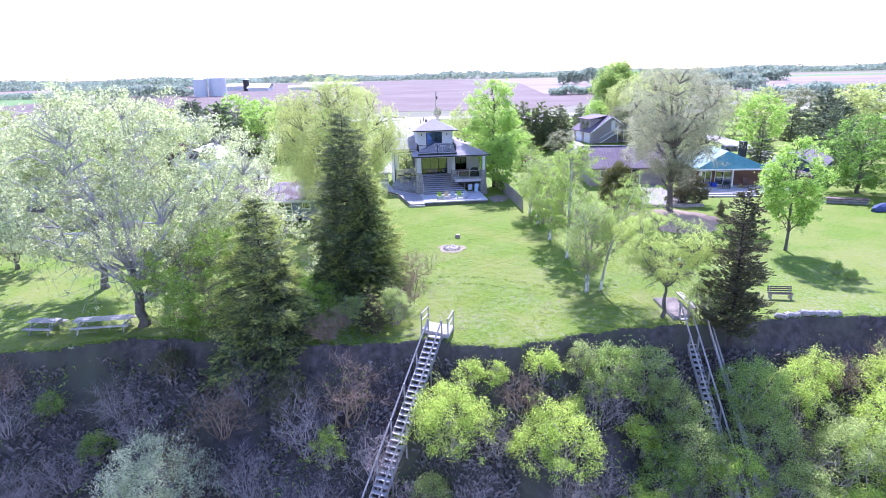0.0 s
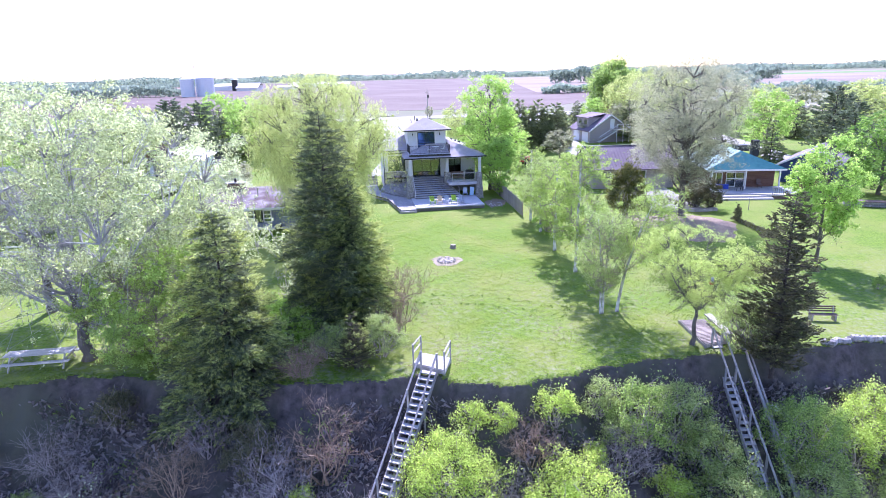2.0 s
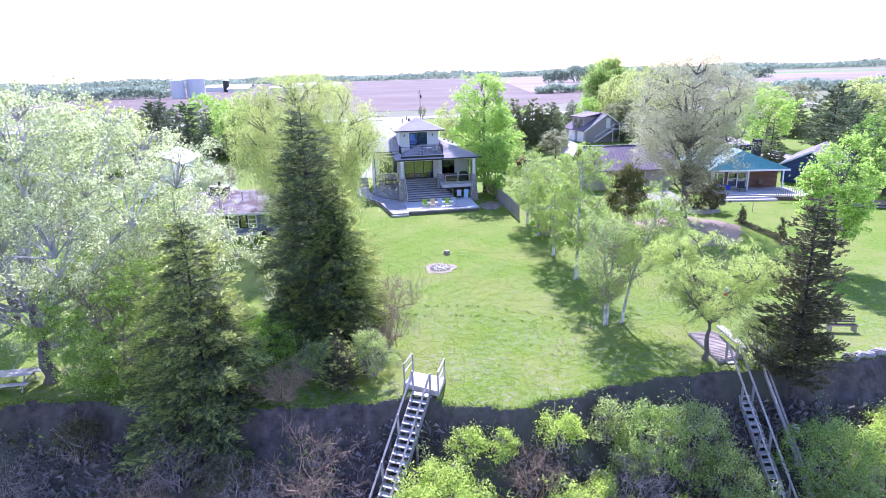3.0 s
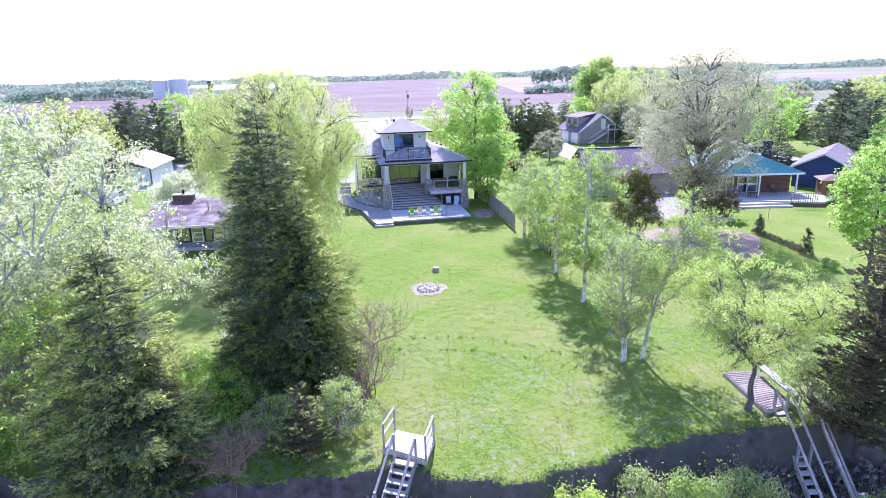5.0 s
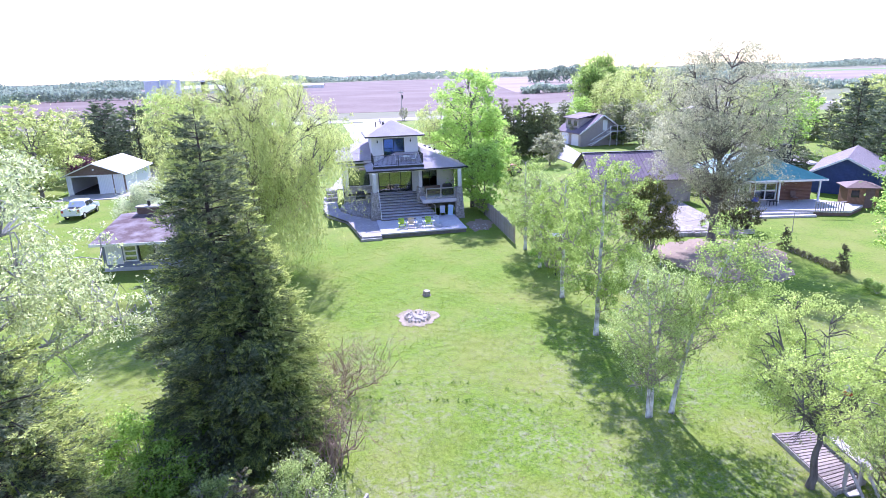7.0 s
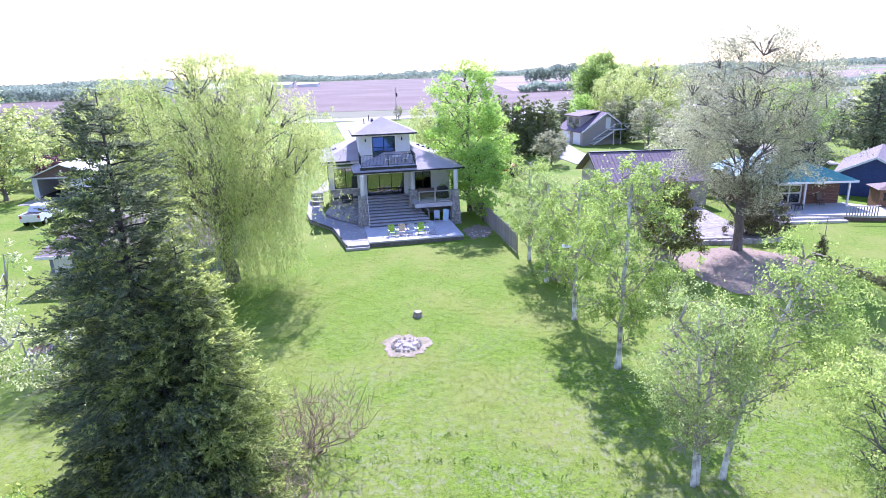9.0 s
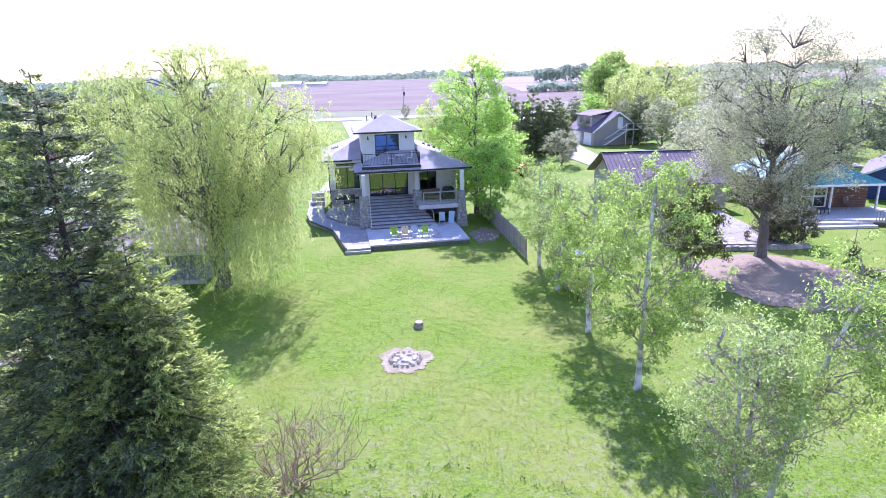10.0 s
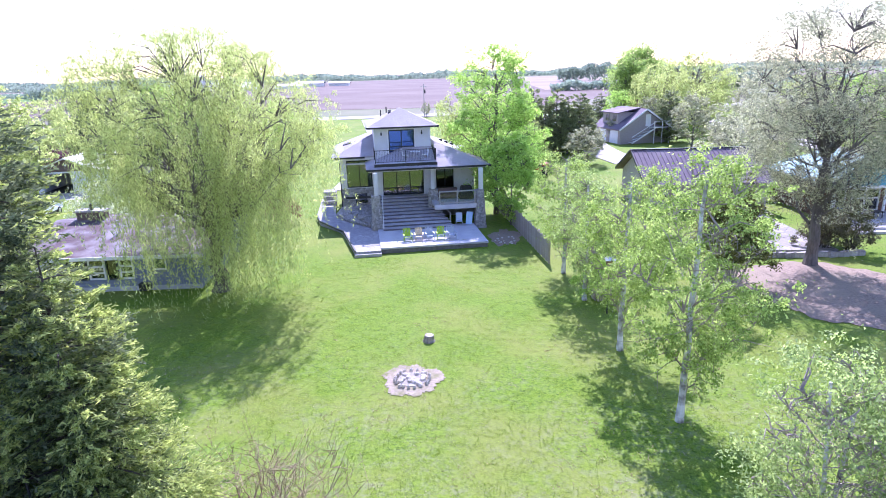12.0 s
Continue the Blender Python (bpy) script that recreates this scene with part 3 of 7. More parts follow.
def window_unit(parent, x0, x1, z0, z1, y, panes=2, frame=0.07, depth=0.1, frame_mat=BLACK, transom=None, name="window", backing=None, glazing=None):
    """A framed window in a wall that faces -y, its panes side by side. transom: height of a cross bar above the sill."""
    w = (x1 - x0 - frame) / panes
    cuts = [z0 + frame / 2, *[z0 + k for k in transom or ()], z1 - frame / 2]
    holes = [(x0 + frame + w * i, x0 + w * (i + 1), a + frame / 2, b - frame / 2) for i in range(panes) for a, b in zip(cuts[:-1], cuts[1:])]
    ob = part(name, Shape().wall(x0, x1, z0, z1, y, y + depth, holes), frame_mat, parent)
    for i in range(panes):
        a = x0 + frame + w * i
        p = part("pane", Shape().box(a, a + w - frame, y + depth * 0.45, y + depth * 0.6, z0 + frame, z1 - frame), glazing or GLASS, ob)
        p.visible_shadow = False
    # added sheet behind the panes, no real furnishing
    if backing:
        part("backing", Shape().box(x0 + 0.02, x1 - 0.02, y + depth + 0.12, y + depth + 0.14, z0 + 0.02, z1 - 0.02), backing, ob)
    return ob


def rail(parent, pts, height, mat_, posts=0.05, bars=0.12, top=0.05, name="railing"):
    """A metal railing: posts, top and bottom bars, thin balusters."""
    s = Shape()
    for p, q in zip(pts[:-1], pts[1:]):
        p, q = Vector(p), Vector(q)
        n = max(1, int((q - p).length / 1.6))
        for i in range(n + 1):
            b = p.lerp(q, i / n)
            s.beam(b, b + Vector((0, 0, height)), posts, posts)
        s.beam(p + Vector((0, 0, height)), q + Vector((0, 0, height)), top, top)
        s.beam(p + Vector((0, 0, 0.12)), q + Vector((0, 0, 0.12)), 0.03, 0.03)
        if bars:
            k = max(2, int((q - p).length / bars))
            for i in range(1, k):
                b = p.lerp(q, i / k)
                s.beam(b + Vector((0, 0, 0.12)), b + Vector((0, 0, height)), 0.014, 0.014)
    return part(name, s, mat_, parent)


def stone_pillar(parent, cx, cy, z0, z1, w0, w1, name="stone_pillar"):
    """A tapering field-stone pillar with uneven faces."""
    rng = random.Random(int(cx * 100))
    s = Shape()
    rows = 9
    for i in range(rows + 1):
        t = i / rows
        w = (w0 + (w1 - w0) * t) / 2
        z = z0 + (z1 - z0) * t
        for ax, ay in ((-1, -1), (0, -1), (1, -1), (1, 0), (1, 1), (0, 1), (-1, 1), (-1, 0)):
            j = 0.88 if ax and ay else 1.0
            s.v.append((cx + ax * w * j + rng.uniform(-0.03, 0.03), cy + ay * w * j + rng.uniform(-0.03, 0.03), z))
    for i in range(rows):
        for k in range(8):
            s.f.append((i * 8 + k, i * 8 + (k + 1) % 8, (i + 1) * 8 + (k + 1) % 8, (i + 1) * 8 + k))
    s.f.append(tuple(rows * 8 + k for k in range(8)))
    s.slots = [0] * len(s.f)
    ob = part(name, s, STONE, parent, "tapering field-stone pillar")
    return ob


def hip_roof(s, x0, x1, y0, y1, z, peak, t=0.12, ridge=None):
    """A hipped roof over a rectangle; its ridge runs the long way."""
    cx, cy = (x0 + x1) / 2, (y0 + y1) / 2
    r = min(x1 - x0, y1 - y0) / 2 if ridge is None else ridge
    if x1 - x0 > y1 - y0:
        a, b = (x0 + r, cy, peak), (x1 - r, cy, peak)
        s.slab([(x0, y0, z), (x1, y0, z), b, a], t).slab([(x1, y1, z), (x0, y1, z), a, b], t)
        s.slab([(x0, y1, z), (x0, y0, z), a], t).slab([(x1, y0, z), (x1, y1, z), b], t)
    else:
        a, b = (cx, y0 + r, peak), (cx, y1 - r, peak)
        s.slab([(x0, y0, z), (x1, y0, z), a], t).slab([(x1, y1, z), (x0, y1, z), b], t)
        s.slab([(x0, y1, z), (x0, y0, z), a, b], t).slab([(x1, y0, z), (x1, y1, z), b, a], t)
    return s


def gable_roof(s, x0, x1, y0, y1, z, peak, t=0.14, axis="x"):
    """Two slopes; axis: the way the ridge runs."""
    if axis == "x":
        c = (y0 + y1) / 2
        s.slab([(x0, y0, z), (x1, y0, z), (x1, c, peak), (x0, c, peak)], t).slab([(x1, y1, z), (x0, y1, z), (x0, c, peak), (x1, c, peak)], t)
    else:
        c = (x0 + x1) / 2
        s.slab([(x0, y1, z), (x0, y0, z), (c, y0, peak), (c, y1, peak)], t).slab([(x1, y0, z), (x1, y1, z), (c, y1, peak), (c, y0, peak)], t)
    return s


def gutter(parent, pts, name="gutter"):
    s = Shape()
    for p, q in zip(pts[:-1], pts[1:]):
        s.beam(p, q, 0.12, 0.14)
    return part(name, s, DARK, parent)


def build_house():
    h = thing("house", "pale stucco lake house with stone base and mauve shingle roofs", "house", HOUSE)
    FL = 2.0                                   # main floor
    # walls of the main storey and wing
    s = Shape()
    s.wall(0.15, 5.0, FL - 0.1, 4.75, 10.6, 10.85, [(0.8, 4.3, FL, 4.3)])
    s.wall(5.0, 8.7, FL - 0.1, 4.75, 10.6, 10.85, [(5.35, 6.9, FL + 0.05, 4.1)])
    s.box(8.45, 8.7, 10.85, 19.5, 0, 4.85)
    s.box(-2.7, 8.45, 19.25, 19.5, 0, 5.2)
    part("wall", s, STUCCO, h)
    s = Shape().wall(-2.7, 0.15, 2.72, 5.4, 11.0, 11.25, [(-2.2, -0.05, 2.76, 5.06)])
    s.wall(11.25, 19.25, 0.0, 5.4, -2.7, -2.45, [(13.0, 14.6, 2.9, 4.6)], axis="y")
    part("wing_wall", s, STUCCO, h)
    part("stone_base", Shape().wall(-2.76, 0.15, 0.0, 2.72, 10.94, 11.3, [(-1.6, -0.58, 1.38, 2.24)]), STONE, h, "rough field-stone base wall")
    part("foundation_wall", Shape().box(0.15, 8.7, 10.7, 10.95, 0, FL - 0.1), STUCCO, h)
    part("floor_slab", Shape().box(-2.4, 8.4, 10.9, 19.2, FL - 0.18, FL), INSIDE, h)
    part("ceiling_slab", Shape().box(-2.4, 8.4, 10.9, 19.2, 4.72, 4.84), STUCCO, h)
    window_unit(h, 0.82, 4.28, FL + 0.02, 4.28, 10.66, 3, 0.07, name="sliding_door", transom=(0.62,), backing=LAWN_REFLECT)
    part("door_kick_panel", Shape().box(0.9, 4.2, 10.72, 10.78, FL + 0.06, FL + 0.6), BLACK, h)
    window_unit(h, -2.18, -0.07, 2.78, 5.04, 11.04, 2, 0.07, backing=LAWN_REFLECT)
    window_unit(h, -1.58, -0.6, 1.4, 2.22, 11.0, 1, 0.06, name="basement_window")
    window_unit(h, 5.38, 6.88, FL + 0.07, 4.08, 10.66, 2, 0.07, name="porch_door")
    # porch: floor, beam, ceiling
    s = Shape().box(4.6, 8.5, 5.6, 10.6, FL - 0.28, FL)
    s.box(4.55, 8.55, 5.52, 5.6, FL - 0.34, FL + 0.02)
    part("porch_floor", s, DECK, h)
    part("porch_back_wall", Shape().box(4.9, 8.6, 9.2, 9.35, 0.3, FL - 0.28), mat("porch_shade_boards", (0.2, 0.18, 0.17), (0.28, 0.26, 0.25), 4.0, 0.9), h)
    for x in (0.05, 4.75, 8.3):
        y = 5.95 if x > 8 else (5.75 if x < 1 else 8.15)
        part("porch_column", rounded(Shape().box(x - 0.16, x + 0.16, y - 0.16, y + 0.16, 2.6, 4.75), 0.02), TRIM if x > 8 else STUCCO, h)
    stone_pillar(h, 0.0, 5.75, 0.1, 3.0, 1.0, 0.7)
    stone_pillar(h, 4.75, 8.1, 0.2, 2.85, 1.0, 0.74)
    stone_pillar(h, 8.2, 5.85, 0.0, 3.05, 1.0, 0.66)
    # porch rail with pale frame
    s = Shape()
    for x in (4.95, 6.35, 7.75):
        s.box(x - 0.05, x + 0.05, 5.6, 5.7, FL, FL + 1.05)
    s.box(4.95, 7.75, 5.58, 5.72, FL + 1.0, FL + 1.08).box(4.95, 7.75, 5.62, 5.68, FL + 0.1, FL + 0.18)
    part("porch_rail", s, GREYWOOD, h)
    s = Shape()
    for x in (5.02, 6.42):
        s.box(x, x + 1.28, 5.64, 5.655, FL + 0.2, FL + 0.98)
    g = part("rail_glass", s, CLEAR_GLASS, h)
    g.visible_shadow = False
    # low guard beside the steps
    s = Shape()
    for p in ((5.0, 7.3, 1.2), (5.75, 5.6, 0.42)):
        s.beam(p, (p[0], p[1], p[2] + 0.95), 0.08, 0.08)
    s.beam((5.0, 7.3, 2.15), (5.75, 5.6, 1.37), 0.06, 0.06).beam((5.0, 7.3, 1.35), (5.75, 5.6, 0.55), 0.05, 0.05)
    part("stair_guard", s, GREYWOOD, h)
    # deck and broad steps
    s = Shape().box(0.0, 7.6, 0.0, 5.6, 0.3, 0.42)
    part("deck", s, DECK, h, "weathered pale grey timber deck")
    part("deck_skirt", Shape().box(0.05, 7.55, 0.06, 0.12, -0.1, 0.3).box(7.49, 7.55, 0.12, 5.6, -0.1, 0.3), mat("deck_shadow_boards", (0.12, 0.11, 0.11), (0.2, 0.19, 0.19), 5.0), h)
    for i in range(4):
        x = (0.9, 3.0, 4.1, 5.4)[i]
        part("deck_cleat", Shape().box(x + 0.4, x + 1.5, 0.75 + 0.02 * i, 0.82 + 0.02 * i, 0.42, 0.45), GREYWOOD, h)
    n = 10
    for i in range(n):
        t0, t1 = i / n, (i + 1) / n
        y0, y1 = 4.7 + 5.5 * t0, 4.7 + 5.5 * t1 + 0.06
        z = 0.42 + (FL - 0.42) * t1
        xr0, xr1 = 5.9 - 1.5 * t0, 5.9 - 1.5 * t1
        p = [(0.42, y0, 0.3), (xr0, y0, 0.3), (xr1, y1, 0.3), (0.42, y1, 0.3)]
        part("stair_riser", Shape().hexa(p + [(a, b, z - 0.04) for a, b, c in p]), SHADED_RISER, h)
        part("stair_tread", rounded(Shape().hexa([(0.4, y0 - 0.05, z - 0.04), (xr0 + 0.03, y0 - 0.05, z - 0.04), (xr1 + 0.03, y1 - 0.02, z - 0.04), (0.4, y1 - 0.02, z - 0.04),
                                                  (0.4, y0 - 0.05, z), (xr0 + 0.03, y0 - 0.05, z), (xr1 + 0.03, y1 - 0.02, z), (0.4, y1 - 0.02, z)]), 0.008), STAIR, h)
    part("landing", Shape().box(0.2, 4.7, 10.15, 10.62, FL - 0.2, FL), STAIR, h)
    part("stair_rail", Shape().beam((0.45, 4.9, 1.2), (0.62, 8.8, 2.6), 0.06, 0.06).beam((0.45, 4.9, 0.4), (0.45, 4.9, 1.2), 0.07, 0.07)
         .beam((0.62, 8.8, 1.6), (0.62, 8.8, 2.6), 0.07, 0.07), TRIM, h)
    # lower roof: one broad hip round the tower, and the porch eave
    part("roof", hip_roof(Shape(), -0.6, 9.15, 6.4, 20.2, 4.92, 6.9, 0.14, ridge=4.87), SHINGLE, h, "mauve-grey shingle hip roof")
    s = Shape().box(-0.45, 9.05, 6.5, 10.7, 4.7, 4.78)
    part("soffit", s, TRIM, h)
    gutter(h, [(-0.62, 6.35, 4.84), (9.2, 6.35, 4.84), (9.2, 20.2, 4.84)])
    # flat-fronted wing roof
    part("wing_roof", hip_roof(Shape(), -3.25, 3.6, 10.5, 20.0, 5.44, 6.95, 0.14, ridge=3.4), SHINGLE, h)
    part("wing_fascia", Shape().box(-3.2, 0.2, 10.55, 10.65, 5.16, 5.36), TRIM, h)
    part("downpipe", Shape().tube([(-2.72, 10.85, 5.3), (-2.72, 10.85, 1.2)], [0.05, 0.05], 8), DARK, h)
    # tower room
    s = Shape().wall(0.25, 4.85, 4.8, 7.75, 9.5, 9.72, [(1.4, 3.5, 5.32, 7.62)])
    s.box(0.25, 0.47, 9.72, 14.2, 4.8, 7.75).box(4.63, 4.85, 9.72, 14.2, 4.8, 7.75).box(0.47, 4.63, 13.98, 14.2, 4.8, 7.75)
    part("tower_wall", s, STUCCO, h)
    part("tower_floor", Shape().box(0.47, 4.63, 9.72, 13.98, 5.1, 5.25), INSIDE, h)
    part("tower_roof", hip_roof(Shape(), -0.3, 5.4, 8.95, 14.75, 7.9, 9.25, 0.14), SHINGLE, h)
    part("tower_soffit", Shape().box(-0.22, 5.32, 9.03, 14.67, 7.74, 7.8), TRIM, h)
    gutter(h, [(-0.34, 8.9, 7.84), (5.44, 8.9, 7.84), (5.44, 14.8, 7.84)])
    gutter(h, [(-0.34, 8.9, 7.84), (-0.34, 14.8, 7.84)])
    window_unit(h, 1.4, 3.5, 5.34, 7.6, 9.52, 2, 0.08, name="balcony_door", transom=(0.9,), glazing=LAKE_BLUE_GLASS)
    part("door_trim", Shape().box(1.3, 1.4, 9.46, 9.52, 5.3, 7.72).box(3.5, 3.6, 9.46, 9.52, 5.3, 7.72).box(1.4, 3.5, 9.46, 9.52, 7.62, 7.72), TRIM, h)
    for x in (0.82, 4.12):
        lm = part("wall_lamp", rounded(Shape().box(x - 0.06, x + 0.06, 9.36, 9.48, 7.2, 7.42), 0.015), DARK, h)
        part("bracket", Shape().box(x - 0.03, x + 0.03, 9.46, 9.5, 7.28, 7.5), DARK, lm)
    part("balcony", Shape().box(0.1, 4.95, 6.75, 9.5, 5.12, 5.28), DECK, h)
    part("balcony_fascia", Shape().box(0.05, 5.0, 6.68, 6.75, 4.95, 5.26), DARK, h)
    rail(h, [(0.15, 9.45, 5.28), (0.15, 6.8, 5.28), (4.9, 6.8, 5.28), (4.9, 9.45, 5.28)], 1.02, DARK, name="balcony_rail")
    gutter(h, [(-3.3, 20.0, 5.36), (-3.3, 10.45, 5.36), (-0.6, 10.45, 5.36)])
    # vents and skylights
    for x, y, z in ((1.0, 12.4, 8.75), (1.5, 12.8, 9.0)):
        part("vent_pipe", Shape().tube([(x, y, z - 0.2), (x, y, z + 0.3)], [0.05, 0.05], 8), DARK, h)
    for k in range(4):
        part("roof_vent", Shape().box(1.55 + 0.03 * k, 1.8 + 0.03 * k, 11.3 + 0.4 * k, 11.45 + 0.4 * k, 8.8, 8.98 + 0.02 * k), DARK, h)
    for k in range(3):
        part("roof_vent", Shape().box(6.2 + 0.5 * k, 6.5 + 0.5 * k, 14.4, 14.55, 5.9 - 0.18 * k, 6.2 - 0.2 * k), DARK, h)
    for k in range(2):
        part("skylight", Shape().slab([(-2.4 + k, 14.2, 6.05 + 0.17 * k), (-1.7 + k, 14.5, 6.2 + 0.17 * k), (-1.7 + k, 14.8, 6.28 + 0.17 * k), (-2.4 + k, 14.5, 6.13 + 0.17 * k)], 0.08), DARK, h)
    part("plumbing_stack", Shape().tube([(7.4, 14.5, 5.2), (7.4, 14.5, 6.2)], [0.06, 0.06], 8), DARK, h)
    # raised walk and planting bed on the wing side
    walk_pts = [(-1.75, -0.3), (0.0, -0.3), (0.0, 5.4), (-0.6, 6.4), (-2.2, 8.4), (-3.4, 12), (-3.6, 19), (-4.9, 19), (-5.0, 12), (-4.6, 9.4), (-2.9, 6.6), (-2.6, 5.4)]
    part("side_walk", Shape().slab([(x, y, 0.34) for x, y in walk_pts], 0.5), PAVING, h, "raised stone-paved side walk")
    part("walk_edge", Shape().beam((-1.75, -0.3, 0.36), (-2.6, 5.4, 0.36), 0.1, 0.12).beam((-2.6, 5.4, 0.36), (-4.6, 9.4, 0.36), 0.1, 0.12)
         .beam((-4.6, 9.4, 0.36), (-5.0, 12, 0.36), 0.1, 0.12), DARK, h)
    part("walk_step", Shape().box(-1.85, 0.0, -0.55, -0.3, -0.1, 0.2), PALEWOOD, h)
    part("side_stair", Shape().box(-4.6, -3.4, 16.0, 16.6, 0.3, 0.7).box(-4.6, -3.4, 16.6, 17.2, 0.3, 1.0).box(-4.6, -3.4, 17.2, 18.6, 0.3, 1.35), STONE, h)
    part("planting_bed", Shape().slab([(-0.6, 6.4, 0.55), (0.15, 6.4, 0.7), (0.15, 10.94, 1.25), (-2.75, 10.94, 1.2), (-3.3, 10.4, 0.7), (-2.2, 8.4, 0.5)], 0.5), STONE, h, "planting bed covered with field stones")
    return h


house = build_house()


def rock_shape(rng, rx, ry, rz):
    """An uneven boulder."""
    s = Shape()
    rings, seg = 4, 8
    for i in range(rings + 1):
        a = math.pi * i / rings
        for j in range(seg):
            b = 2 * math.pi * j / seg
            k = rng.uniform(0.82, 1.12)
            s.v.append((math.sin(a) * math.cos(b) * rx * k, math.sin(a) * math.sin(b) * ry * k, math.cos(a) * rz * rng.uniform(0.85, 1.05)))
    for i in range(rings):
        for j in range(seg):
            s.f.append((i * seg + j, (i + 1) * seg + j, (i + 1) * seg + (j + 1) % seg, i * seg + (j + 1) % seg))
            s.slots.append(0)
    return s


# ---- the other houses ----
def gable_wall(s, x0, x1, y0, y1, z0, z1, peak, axis="x"):
    """The triangle of a gable: across x at y0..y1, or across y at x0..x1."""
    if axis == "x":
        c = (x0 + x1) / 2
        p = [(x0, y0, z1), (x1, y0, z1), (c, y0, peak), (x0, y1, z1), (x1, y1, z1), (c, y1, peak)]
    else:
        c = (y0 + y1) / 2
        p = [(x0, y0, z1), (x0, y1, z1), (x0, c, peak), (x1, y0, z1), (x1, y1, z1), (x1, c, peak)]
    return s.add(p, [(0, 1, 2), (5, 4, 3), (0, 3, 4, 1), (1, 4, 5, 2), (2, 5, 3, 0)])


# sheet added behind the cottage panes to close the view through them
PANE_BACKING = mat("grey_green_backing", (0.16, 0.19, 0.17), (0.22, 0.26, 0.23), 3.0, 0.9)


def build_cottage():
    h = thing("cottage", "blue-grey sided cottage with a stained brown roof", "cottage", Matrix.Translation((-24.3, -6.5, 0)) @ pose(0, 0, 0, 0, 0, 2))
    holes = [(1.5, 6.55, 0.7, 2.0), (7.6, 8.5, 1.2, 2.05)]
    part("wall", Shape().wall(0, 10.4, 0, 2.3, 0, 0.2, holes), BLUE_SIDING, h)
    s = Shape().box(0, 0.2, 0.2, 10.5, 0, 2.3).box(10.2, 10.4, 0.2, 10.5, 0, 2.3).box(0.2, 10.2, 10.3, 10.5, 0, 2.3)
    gable_wall(s, 0, 0.2, 0, 10.5, 0, 2.3, 3.1, "y")
    gable_wall(s, 10.2, 10.4, 0, 10.5, 0, 2.3, 3.1, "y")
    part("side_wall", s, BLUE_SIDING, h)
    part("white_panel", Shape().box(0.25, 1.45, -0.04, 0.0, 0.55, 2.1), WHITE_PANEL, h)
    part("foundation", Shape().box(-0.03, 10.43, -0.03, 0.1, -0.1, 0.28), mat("painted_block", (0.36, 0.38, 0.42), (0.42, 0.44, 0.47), 4.0), h)
    part("floor_slab", Shape().box(0.2, 10.2, 0.2, 10.3, 0.1, 0.2), INSIDE, h)
    for a, b, white in ((1.52, 2.55, 1), (2.65, 3.8, 0), (3.9, 4.85, 1), (4.95, 5.6, 0), (5.7, 6.53, 1)):
        window_unit(h, a, b, 0.72, 1.98, 0.02, 1, 0.09 if white else 0.05, 0.12, TRIM if white else BLACK, transom=(0.42, 0.8) if white else None, backing=PANE_BACKING)
    window_unit(h, 7.62, 8.48, 1.22, 2.03, 0.02, 1, 0.08, 0.12, TRIM, backing=PANE_BACKING)
    part("roof", gable_roof(Shape(), -0.5, 11.0, -0.7, 11.2, 2.34, 3.3, 0.16), BROWN_ROOF, h, "worn brown shingle roof with stains")
    part("fascia", Shape().box(-0.5, 11.0, -0.76, -0.69, 2.14, 2.34), TRIM, h)
    c = part("chimney", rounded(Shape().box(0.9, 2.7, 5.0, 5.7, 2.9, 3.8), 0.03), BROWN_PANEL, h, "broad brick chimney")
    part("chimney_cap", Shape().box(0.8, 2.8, 4.9, 5.8, 3.8, 3.9), GREYWOOD, c)
    part("flue", Shape().tube([(1.8, 5.35, 3.9), (1.8, 5.35, 4.3)], [0.12, 0.12], 8), DARK, c)
    part("vent_pipe", Shape().tube([(4.7, 2.7, 2.8), (4.7, 2.7, 3.7)], [0.07, 0.07], 8), CHROME, h)
    part("air_conditioner", rounded(Shape().box(6.9, 7.5, -0.5, -0.08, 0.1, 0.55), 0.03), DARK, h)


def build_garage():
    h = thing("garage", "white metal garage with brown gable and open door", "garage", Matrix.Translation((-44.9, 26.4, 0)) @ pose(0, 0, 0, 0, 0, 5))
    part("wall", Shape().wall(0, 7, 0, 2.6, 0, 0.15, [(0.6, 3.75, 0, 2.3)]), WHITE_PANEL, h)
    part("side_wall", Shape().box(0, 0.15, 0.15, 9.5, 0, 2.6).box(6.85, 7, 0.15, 9.5, 0, 2.6).box(0.15, 6.85, 9.35, 9.5, 0, 2.6), WHITE_PANEL, h)
    part("gable", gable_wall(Shape(), -0.2, 7.2, -0.1, 0.1, 0, 2.5, 3.95), BROWN_PANEL, h, "brown gable panel")
    part("corner_post", Shape().box(6.9, 7.06, -0.06, 0.1, 0, 2.6), BROWN_PANEL, h)
    part("corner_post", Shape().box(5.55, 5.65, -0.05, 0.0, 0, 2.6), BROWN_PANEL, h)
    part("lamp", Shape().tube([(3.5, -0.3, 3.2), (3.5, -0.1, 3.25)], [0.12, 0.06], 8), TRIM, h)
    part("floor_slab", Shape().box(0.15, 6.85, 0.15, 9.35, 0.0, 0.08), INSIDE, h)
    part("roof", gable_roof(Shape(), -0.45, 7.45, -0.5, 9.8, 2.45, 4.05, 0.12, "y"), PALE_ROOF, h, "pale metal roof")
    part("concrete_apron", Shape().box(0, 7, -4, 0, -0.1, 0.06), GRAVEL, h)


